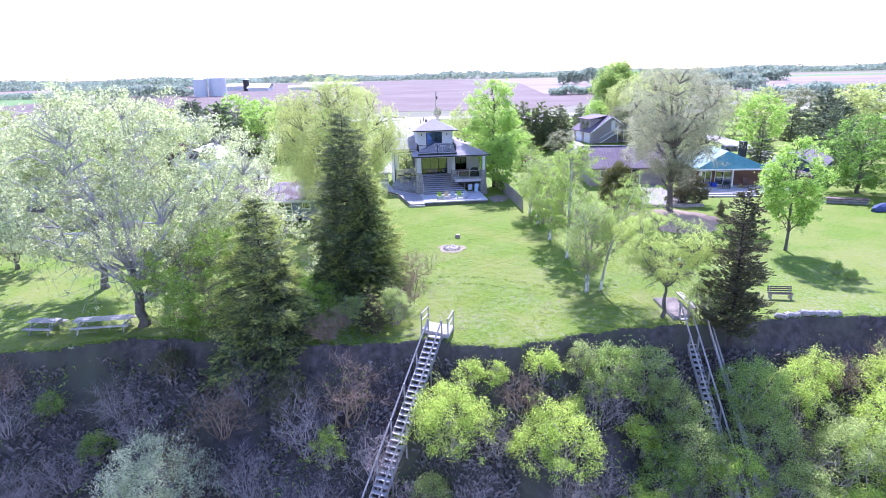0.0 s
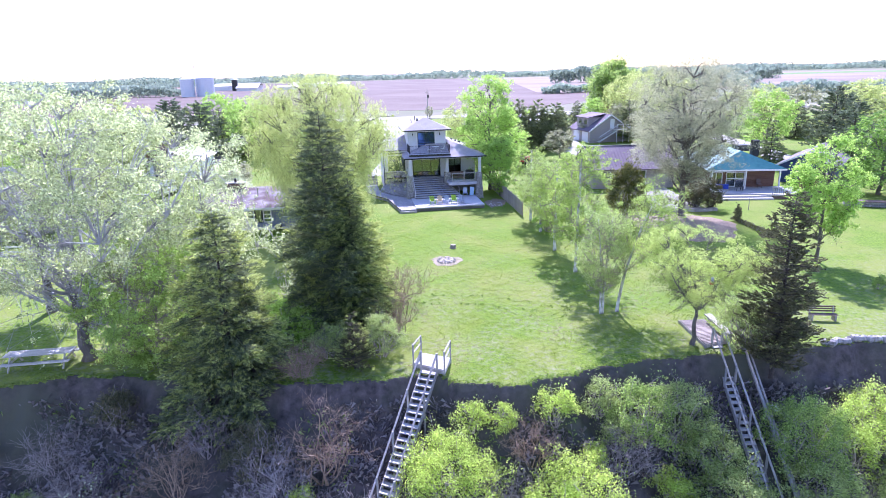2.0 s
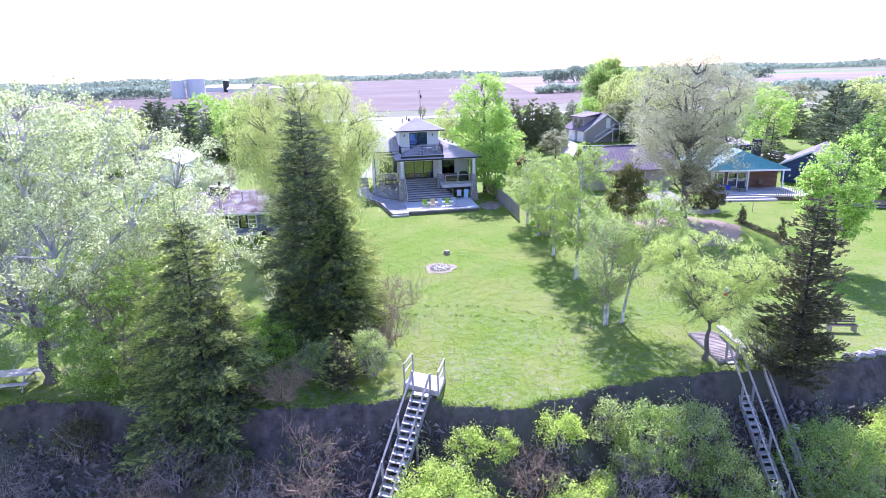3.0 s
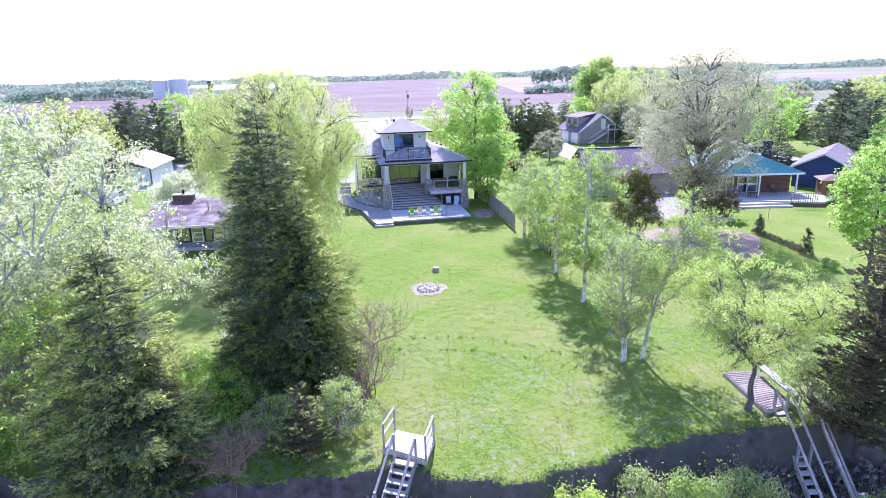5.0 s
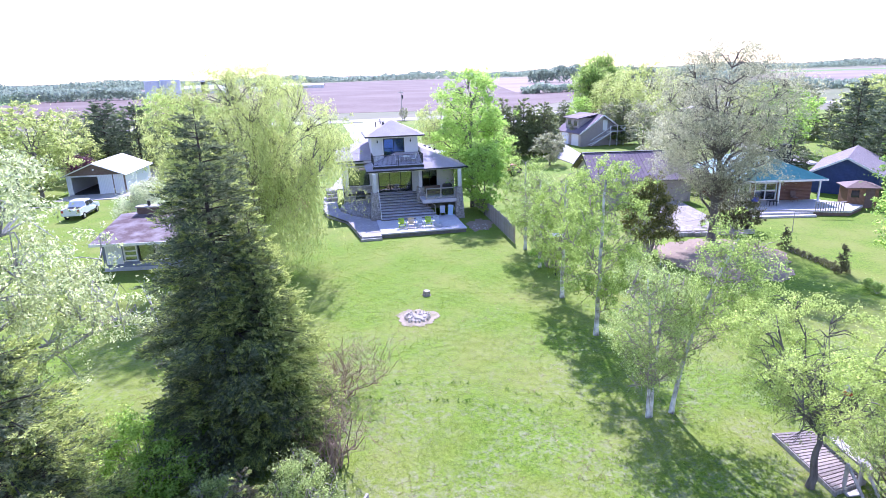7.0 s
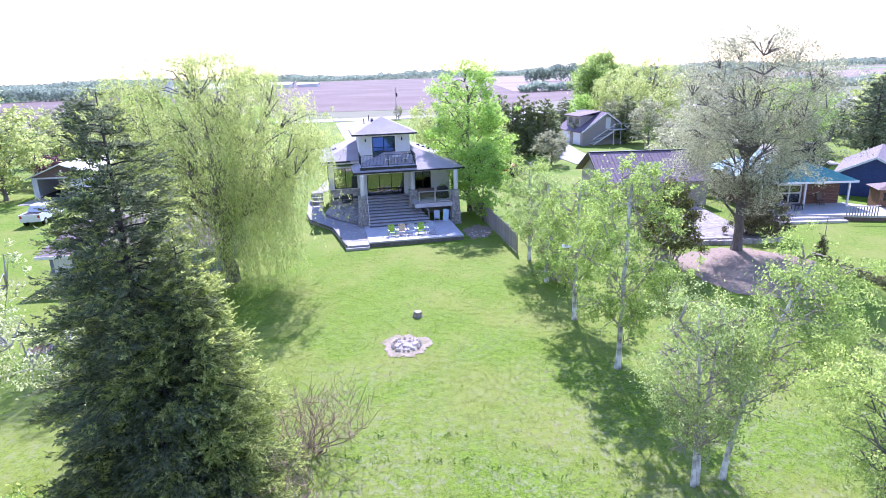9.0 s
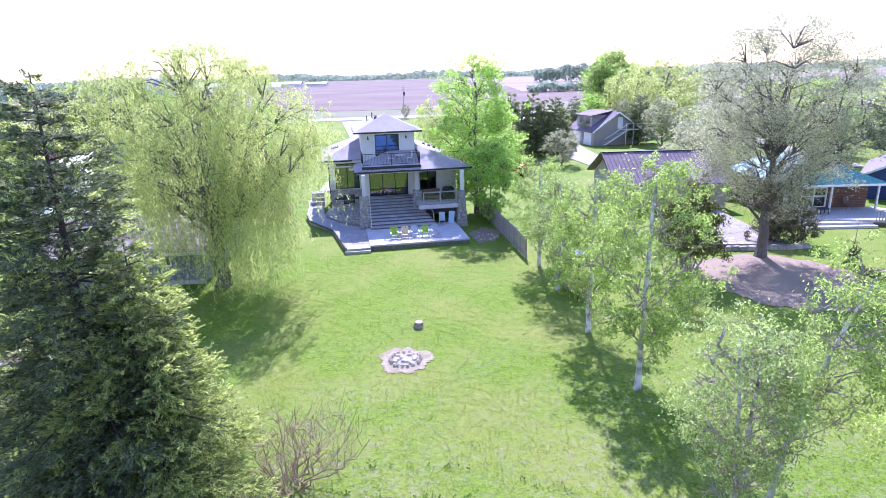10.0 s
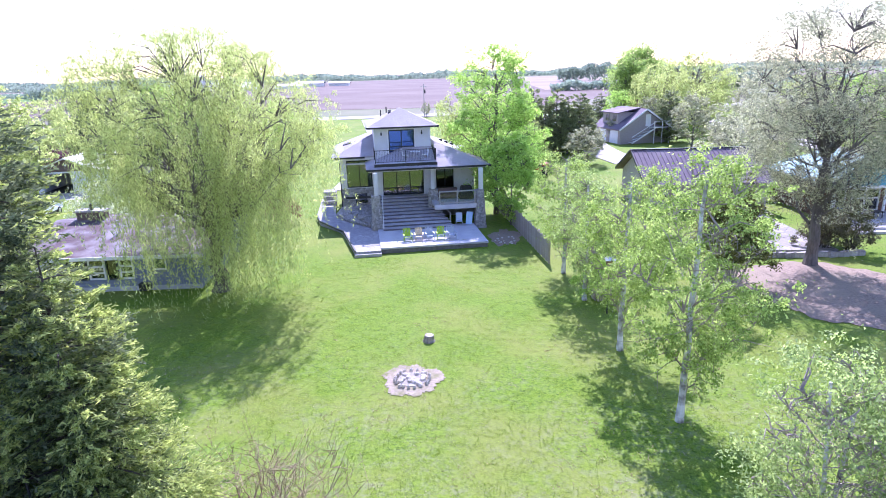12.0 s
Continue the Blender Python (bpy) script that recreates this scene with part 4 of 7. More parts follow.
def build_brown_house():
    h = thing("bungalow", "tan bungalow with a mauve ribbed metal roof", "house", Matrix.Translation((17.9, 10.4, 0)) @ pose(0, 0, 0, 0, 0, -1))
    part("wall", Shape().wall(0, 10, 0, 2.55, 0, 0.2, [(1.3, 2.2, 1.1, 2.2), (4.2, 6.6, 0.2, 2.3)]), TAN_SIDING, h)
    s = Shape().box(0, 0.2, 0.2, 8.2, 0, 2.55).box(9.8, 10, 0.2, 8.2, 0, 2.55).box(0.2, 9.8, 8.0, 8.2, 0, 2.55)
    gable_wall(s, 0, 0.2, 0, 8.2, 0, 2.55, 4.62, "y")
    gable_wall(s, 9.8, 10, 0, 8.2, 0, 2.55, 4.62, "y")
    part("side_wall", s, TAN_SIDING, h)
    part("floor_slab", Shape().box(0.2, 9.8, 0.2, 8.0, 0.05, 0.15), INSIDE, h)
    window_unit(h, 1.32, 2.18, 1.12, 2.18, 0.03, 1, 0.07, 0.12, TRIM)
    window_unit(h, 4.22, 6.58, 0.22, 2.28, 0.03, 2, 0.08, 0.12, TRIM, name="patio_door")
    r = part("roof", gable_roof(Shape(), -0.5, 10.4, -0.8, 9.0, 2.5, 4.85, 0.12), MAUVE_ROOF, h, "mauve ribbed metal roof")
    for i in range(28):
        x = -0.35 + i * 0.39
        part("rib", Shape().beam((x, -0.8, 2.53), (x, 4.1, 4.88), 0.05, 0.05), MAUVE_ROOF, r)
    part("ridge_cap", Shape().beam((-0.5, 4.1, 4.88), (10.4, 4.1, 4.88), 0.3, 0.06), DARK, h)
    part("gable_trim", Shape().beam((-0.52, -0.8, 2.47), (-0.52, 4.1, 4.82), 0.06, 0.2).beam((-0.52, 9.0, 2.47), (-0.52, 4.1, 4.82), 0.06, 0.2), DARK, h)
    s = Shape().slab([(3.4, -0.1, 0.25), (3.4, -12.4, 0.25), (8.6, -12.6, 0.25), (8.6, -0.1, 0.25)], 0.4)
    tagged(new("patio", s.data("patio", PATIO)), "pale stone patio before the bungalow", "patio", kind="structure").matrix_world = h.matrix_world


def build_teal_house():
    h = thing("log_house", "brown log house with a teal metal roof", "house", Matrix.Translation((30.6, 7.2, 0)) @ pose(0, 0, 0, 0, 0, -2))
    part("wall", Shape().wall(0, 8.0, 0, 2.7, 0, 0.25, [(0.4, 2.0, 0.5, 2.3), (2.35, 4.6, 0.5, 2.3)]), LOG, h)
    part("side_wall", Shape().box(0, 0.25, 0.25, 8, 0, 2.7).box(7.75, 8, 0.25, 8, 0, 2.7).box(0.25, 7.75, 7.75, 8, 0, 2.7), LOG, h)
    part("floor_slab", Shape().box(0.25, 7.75, 0.25, 7.75, 0.3, 0.42), INSIDE, h)
    window_unit(h, 0.42, 1.98, 0.52, 2.28, 0.04, 2, 0.09, 0.12, TRIM, name="patio_door")
    window_unit(h, 2.37, 4.58, 0.52, 2.28, 0.04, 2, 0.09, 0.12, TRIM, name="patio_door", transom=(1.0,))
    r = part("roof", hip_roof(Shape(), -0.6, 8.5, -1.7, 8.8, 2.85, 4.75, 0.12, ridge=2.2), TEAL_ROOF, h, "teal standing-seam metal roof")
    for i in range(16):
        x = -0.3 + i * 0.56
        t = min(1.0, max(0.1, min(x + 0.6, 8.5 - x) / 2.2))
        part("rib", Shape().beam((x, -1.7, 2.88), (x, -1.7 + 5.0 * t * 0.42, 2.88 + 1.9 * t * 0.42 * 1.0), 0.05, 0.05), TEAL_ROOF, r)
    part("chimney", rounded(Shape().box(6.6, 7.4, 3.2, 4.0, 3.6, 5.6), 0.03), DARK, h, "dark square chimney")
    part("dormer", Shape().box(4.8, 6.3, 3.4, 5.0, 4.3, 5.0), DARK, h)
    part("fascia", Shape().box(-0.6, 8.5, -1.74, -1.68, 2.66, 2.84), TRIM, h)
    for x in (0.1, 4.0, 7.9):
        part("porch_post", Shape().box(x - 0.07, x + 0.07, -1.5, -1.36, 0.5, 2.75), TRIM, h)
    d = thing("timber_deck", "broad pale timber deck with steps and boulders", "deck", h.matrix_world.copy())
    part("platform", Shape().slab([(-0.4, 0.0, 0.5), (-0.4, -3.6, 0.5), (3.6, -4.2, 0.5), (8.6, -5.4, 0.5), (11.2, -3.2, 0.5), (8.6, 0.0, 0.5)], 0.18), PALEWOOD, d)
    part("skirt", Shape().slab([(-0.3, -0.2, 0.3), (-0.3, -3.5, 0.3), (3.6, -4.1, 0.3), (8.5, -5.3, 0.3), (11.1, -3.2, 0.3), (8.5, -0.2, 0.3)], 0.4), BROWN_PANEL, d)
    for i in range(2):
        part("step", Shape().box(0.0 - 0.1 * i, 5.6, -4.7 - 0.6 * i, -4.0 - 0.5 * i, 0.0, 0.36 - 0.17 * i), PALEWOOD, d)
    s = Shape()
    for i in range(12):
        x = 5.4 + i * 0.22
        s.beam((x, -5.25 - i * 0.02, 0.5), (x + 0.01, -5.25 - i * 0.02, 1.35), 0.09, 0.03)
    s.beam((5.3, -5.22, 1.4), (8.0, -5.5, 1.4), 0.08, 0.06)
    part("deck_screen", s, GREYWOOD, d)
    s = Shape().box(2.6, 3.4, -2.6, -1.9, 0.95, 1.0)
    for p in ((2.65, -2.5), (3.3, -2.5), (2.65, -2.0), (3.3, -2.0)):
        s.beam((p[0], p[1], 0.5), (p[0], p[1], 0.95), 0.05, 0.05)
    t = thing("patio_table", "small dark patio table on the deck", "table", h.matrix_world.copy())
    part("tabletop", s, DARK, t)
    for k, (x, y) in enumerate(((1.2, -0.9), (1.9, -1.1))):
        c = thing("storage_tub", "blue plastic storage tub on the deck", "tub", h.matrix_world @ Matrix.Translation((x, y, 0.5)))
        part("body", rounded(Shape().box(-0.3, 0.3, -0.25, 0.25, 0, 0.5), 0.04), BLUE, c)
        part("lid", Shape().box(-0.33, 0.33, -0.28, 0.28, 0.5, 0.55), BLUE, c)
    c = thing("deck_chair", "dark folding chair against the log wall", "chair", h.matrix_world @ Matrix.Translation((6.0, -0.7, 0.5)))
    part("seat", Shape().box(-0.25, 0.25, -0.25, 0.25, 0.4, 0.45), BROWN_PANEL, c)
    part("backrest", Shape().beam((0, 0.22, 0.45), (0, 0.4, 1.0), 0.5, 0.04, up=(0, 1, 0)), BROWN_PANEL, c)
    for p in ((-0.22, -0.22), (0.22, -0.22), (-0.22, 0.22), (0.22, 0.22)):
        part("leg", Shape().beam((p[0], p[1], 0), (p[0], p[1], 0.4), 0.04, 0.04), BROWN_PANEL, c)


def build_blue_house():
    h = thing("blue_house", "navy blue gabled house with a grey roof", "house", Matrix.Translation((42.3, 12.6, 0)) @ pose(0, 0, 0, 0, 0, -40))
    part("wall", gable_wall(Shape().box(0, 6, 0, 0.2, 0, 2.3), 0, 6, 0, 0.2, 0, 2.3, 3.8), NAVY, h)
    part("side_wall", Shape().box(0, 0.2, 0.2, 11, 0, 2.3).box(5.8, 6, 0.2, 11, 0, 2.3).box(0.2, 5.8, 10.8, 11, 0, 2.3), NAVY, h)
    part("roof", gable_roof(Shape(), -0.45, 6.45, -0.4, 11.4, 2.2, 4.0, 0.14, "y"), SHINGLE_DARK, h)
    part("barge_board", Shape().beam((-0.45, -0.42, 2.12), (3.0, -0.42, 3.92), 0.06, 0.2).beam((6.45, -0.42, 2.12), (3.0, -0.42, 3.92), 0.06, 0.2), TRIM, h)
    s = thing("garden_shed", "cedar garden shed with a dark flat roof", "shed", Matrix.Translation((41.0, 5.0, 0)) @ pose(0, 0, 0, 0, 0, -18))
    part("wall", Shape().wall(0, 2.6, 0, 2.0, 0, 0.1, [(0.3, 1.0, 1.0, 1.7), (1.5, 2.3, 0.05, 1.85)]).box(0, 0.1, 0.1, 2.4, 0, 2.0).box(2.5, 2.6, 0.1, 2.4, 0, 2.0).box(0.1, 2.5, 2.3, 2.4, 0, 2.0), CEDAR_WALL, s)
    part("window", Shape().box(0.3, 1.0, 0.03, 0.07, 1.0, 1.7), CAR_GLASS, s)
    part("door", Shape().box(1.5, 2.3, 0.02, 0.08, 0.05, 1.85), BROWN_PANEL, s)
    part("roof", hip_roof(Shape(), -0.3, 2.9, -0.3, 2.7, 2.0, 2.5, 0.1), BROWN_PANEL, s)


def build_far_garage():
    h = thing("gabled_house", "taupe gabled garage house with dormer and outside stairs", "house", Matrix.Translation((28.8, 58.0, 0)) @ pose(0, 0, 0, 0, 0, 14))
    part("wall", gable_wall(Shape().box(0, 8.6, 0, 0.2, 0, 2.5), 0, 8.6, 0, 0.2, 0, 2.5, 5.3), TAN_SIDING, h)
    part("side_wall", Shape().wall(0.2, 8.5, 0, 2.5, 0, 0.2, [(0.8, 3.6, 0, 2.1), (4.6, 7.4, 0, 2.1)], axis="y").box(8.4, 8.6, 0.2, 8.5, 0, 2.5).box(0.2, 8.4, 8.3, 8.5, 0, 2.5), TAN_SIDING, h)
    for y in (0.8, 4.6):
        part("garage_door", Shape().box(0.06, 0.14, y, y + 2.8, 0.02, 2.1), WHITE_PANEL, h)
    part("roof", gable_roof(Shape(), -0.5, 9.1, -0.5, 9.0, 2.35, 5.5, 0.15, "y"), MAUVE_ROOF, h)
    d = Shape().box(0.6, 3.4, 2.0, 7.0, 2.6, 4.9)
    part("dormer", d, TAN_SIDING, h)
    part("dormer_roof", Shape().slab([(0.2, 1.6, 4.9), (0.2, 7.4, 4.9), (4.3, 7.4, 5.6), (4.3, 1.6, 5.6)], 0.14), MAUVE_ROOF, h)
    for y in (2.6, 4.9):
        part("dormer_window", Shape().box(0.56, 0.62, y, y + 1.2, 3.5, 4.5), CAR_GLASS, h)
    part("barge_board", Shape().beam((-0.5, -0.52, 2.28), (4.3, -0.52, 5.42), 0.06, 0.24).beam((9.1, -0.52, 2.28), (4.3, -0.52, 5.42), 0.06, 0.24), TRIM, h)
    part("gable_door", Shape().box(4.4, 5.3, -0.06, 0.0, 2.7, 4.6), TRIM, h)
    st = Shape()
    for i in range(12):
        st.box(5.4 - i * 0.36, 5.76 - i * 0.36, -1.2, -0.1, 2.5 - 0.2 * i, 2.55 - 0.2 * i)
    st.beam((5.6, -1.2, 3.5), (1.4, -1.2, 1.2), 0.06, 0.1).beam((5.6, -1.2, 2.5), (1.4, -1.2, 0.2), 0.06, 0.2)
    st.box(5.0, 8.0, -1.4, -0.1, 2.5, 2.62)
    for x in (5.2, 6.6, 7.9):
        st.beam((x, -1.35, 0), (x, -1.35, 3.6), 0.1, 0.1)
    st.beam((5.2, -1.35, 3.55), (7.9, -1.35, 3.55), 0.06, 0.08)
    part("outside_stairs", st, TRIM, h)
    part("satellite_dish", Shape().tube([(7.6, -1.5, 3.3), (7.6, -1.7, 3.35)], [0.1, 0.55], 12), TRIM, h)


def build_farm():
    for x, y, r, hh in ((-192, 408, 5.0, 13.0), (-181, 415, 6.6, 13.6)):
        s = thing("grain_silo", "large galvanised grain silo with a low cone roof", "silo", pose(x, y, 0), group="grain silos")
        part("body", Shape().tube([(0, 0, 0), (0, 0, hh * 0.5), (0, 0, hh)], [r, r, r], 28), GALV, s)
        part("roof", Shape().tube([(0, 0, hh), (0, 0, hh + 1.4)], [r + 0.2, 0.5], 28), GALV, s)
    m = thing("steel_mast", "thin lattice elevator mast over the silos", "mast", pose(-187, 412, 0))
    part("pole", Shape().tube([(0, 0, 0), (0, 0, 25)], [0.4, 0.2], 6).beam((0, 0, 18), (5, 0, 14.4), 0.4, 0.4).beam((-1.2, 0, 22), (1.2, 0, 22), 0.2, 0.2), GALV, m)
    t = thing("feed_tower", "dark round feed tower by the barns", "silo", pose(-206, 560, 0))
    part("body", Shape().tube([(0, 0, 0), (0, 0, 11)], [2.9, 2.9], 16), DARK, t)
    part("cap", Shape().tube([(0, 0, 11), (0, 0, 12.6)], [3.3, 1.2], 16), GALV, t)
    for x, y, w, d, hh in ((-215, 590, 46, 18, 7), (-150, 640, 34, 16, 6.0), (-118, 655, 22, 12, 5.0), (-190, 545, 20, 12, 5), (-150, 560, 26, 10, 4.5)):
        b = thing("barn", "long white farm barn with a low roof", "barn", pose(x, y, 0), group="farm barns")
        part("wall", Shape().box(-w / 2, w / 2, 0, d, 0, hh * 0.62), FARM_WHITE, b)
        part("roof", gable_roof(Shape(), -w / 2 - 1, w / 2 + 1, -1, d + 1, hh * 0.62, hh, 0.3), FARM_WHITE, b)


def build_left_cottage():
    h = thing("cottage", "small brown-roofed cottage behind the poplars", "cottage", Matrix.Translation((-47.5, -9.5, 0)) @ pose(0, 0, 0, 0, 0, 8))
    part("wall", gable_wall(Shape().wall(0, 7.5, 0, 2.4, 0, 0.2, [(1.2, 2.6, 0.9, 2.0), (4.6, 6.2, 0.9, 2.0)]), 0, 7.5, 0, 0.2, 0, 2.4, 4.0), TAN_SIDING, h)
    part("side_wall", Shape().box(0, 0.2, 0.2, 8, 0, 2.4).box(7.3, 7.5, 0.2, 8, 0, 2.4).box(0.2, 7.3, 7.8, 8, 0, 2.4), TAN_SIDING, h)
    for a, b in ((1.2, 2.6), (4.6, 6.2)):
        window_unit(h, a + 0.02, b - 0.02, 0.92, 1.98, 0.04, 2, 0.07, 0.1, TRIM)
    part("roof", gable_roof(Shape(), -0.5, 8.0, -0.5, 8.5, 2.3, 4.2, 0.14, "y"), BROWN_ROOF, h)
    f = thing("rail_fence", "white two-rail garden fence", "fence", pose(-42.0, -14.5, 0, 0, 0, 6))
    for i in range(6):
        part("post", Shape().box(i * 1.7 - 0.06, i * 1.7 + 0.06, -0.06, 0.06, 0, 1.1), TRIM, f)
    for z in (0.5, 0.95):
        part("rail", Shape().box(0, 8.5, -0.025, 0.025, z - 0.07, z + 0.07), TRIM, f)


build_left_cottage()
build_cottage()
build_garage()
build_brown_house()
build_teal_house()
build_blue_house()
build_far_garage()
build_farm()


def build_car():
    c = thing("car", "white crew-cab pickup truck parked by the garage", "pickup truck", Matrix.Translation((-36.9, 14.3, 0)) @ pose(0, 0, 0, 0, 0, 97))
    prof = [(-2.7, 0.5), (-2.72, 1.12), (-0.98, 1.14), (-0.78, 1.72), (-0.6, 1.78), (0.55, 1.76), (0.8, 1.66), (1.25, 1.16), (2.35, 1.04), (2.55, 0.9), (2.55, 0.5)]
    s = Shape()
    n = len(prof)
    for side in (-1, 1):
        for x, z in prof:
            w = 0.92 if z < 1.15 else 0.92 - 0.22 * (z - 1.12) / 0.6
            s.v.append((x, side * w, z))
    for i in range(n):
        j = (i + 1) % n
        s.f.append((i, j, n + j, n + i))
    s.f += [tuple(range(n)), tuple(reversed(range(n, 2 * n)))]
    s.slots = [0] * len(s.f)
    body = part("body", s, CAR_WHITE, c)
    for side in (-1, 1):
        g = Shape()
        for a, b in ((-0.86, 0.0), (0.07, 0.76)):
            g.add([(a, side * 0.925, 1.18), (b + (0.3 if b > 0.5 else 0), side * 0.925, 1.18), (b, side * 0.77, 1.6), (a + (0.12 if a < -0.5 else 0), side * 0.77, 1.6)], [(0, 1, 2, 3)])
        part("side_window", g, CAR_GLASS, body)
        part("sill", Shape().box(-1.2, 1.2, side * 0.9 - 0.05, side * 0.9 + 0.05, 0.34, 0.46), DARK, body)
        part("headlight", rounded(Shape().box(2.36, 2.57, side * 0.7 - 0.16, side * 0.7 + 0.16, 0.74, 0.9), 0.02), CHROME, body)
        part("taillight", rounded(Shape().box(-2.74, -2.6, side * 0.78 - 0.1, side * 0.78 + 0.1, 0.85, 1.15), 0.02), RED, body)
        part("mirror", rounded(Shape().box(0.72, 0.88, side * 1.02 - 0.09, side * 1.02 + 0.09, 1.12, 1.26), 0.02), CAR_WHITE, body)
        for x in (-1.75, 1.7):
            w = part("wheel", Shape().tube([(x, side * 0.7, 0.35), (x, side * 0.95, 0.35)], [0.36, 0.36], 16), TYRE, c)
            part("rim", Shape().tube([(x, side * 0.93, 0.35), (x, side * 0.965, 0.35)], [0.22, 0.2], 12), CHROME, w)
    part("windscreen", Shape().add([(1.27, -0.84, 1.15), (1.27, 0.84, 1.15), (0.8, 0.7, 1.6), (0.8, -0.7, 1.6)], [(0, 1, 2, 3)]), CAR_GLASS, body)
    part("cargo_bed", Shape().box(-2.6, -1.1, -0.76, 0.76, 1.1, 1.15), TYRE, body, "dark open cargo bed")
    part("bed_rim", Shape().box(-2.72, -1.0, -0.92, -0.78, 1.12, 1.22).box(-2.72, -1.0, 0.78, 0.92, 1.12, 1.22).box(-2.74, -2.64, -0.78, 0.78, 1.12, 1.22), CAR_WHITE, body)
    return c


build_car()


# ---- trees and shrubs ----
def bez(p, c, q, n):
    p, c, q = np.array(p, float), np.array(c, float), np.array(q, float)
    t = np.linspace(0, 1, n)[:, None]
    return (1 - t) ** 2 * p + 2 * t * (1 - t) * c + t ** 2 * q


PROFILES = {
    "round": lambda u: math.sqrt(max(0.02, 1 - (2 * u - 0.95) ** 2)),
    "vase": lambda u: 0.35 + 0.75 * math.sin(min(1.0, u * 1.15) * math.pi * 0.62) if u < 0.85 else 0.75 - 2.6 * (u - 0.85),
    "column": lambda u: 0.55 + 0.45 * math.sin(math.pi * min(1, u * 1.1)) if u < 0.8 else max(0.12, 0.95 - 3.6 * (u - 0.8)),
    "oval": lambda u: (0.3 + 0.7 * math.sin(min(1.0, u / 0.42) * math.pi / 2)) if u < 0.42 else math.sqrt(max(0.015, 1 - ((u - 0.42) / 0.6) ** 2)),
    "umbrella": lambda u: 1.0 if u > 0.35 else 0.55 + u,
    "cone": lambda u: max(0.08, 1.05 - u),
}


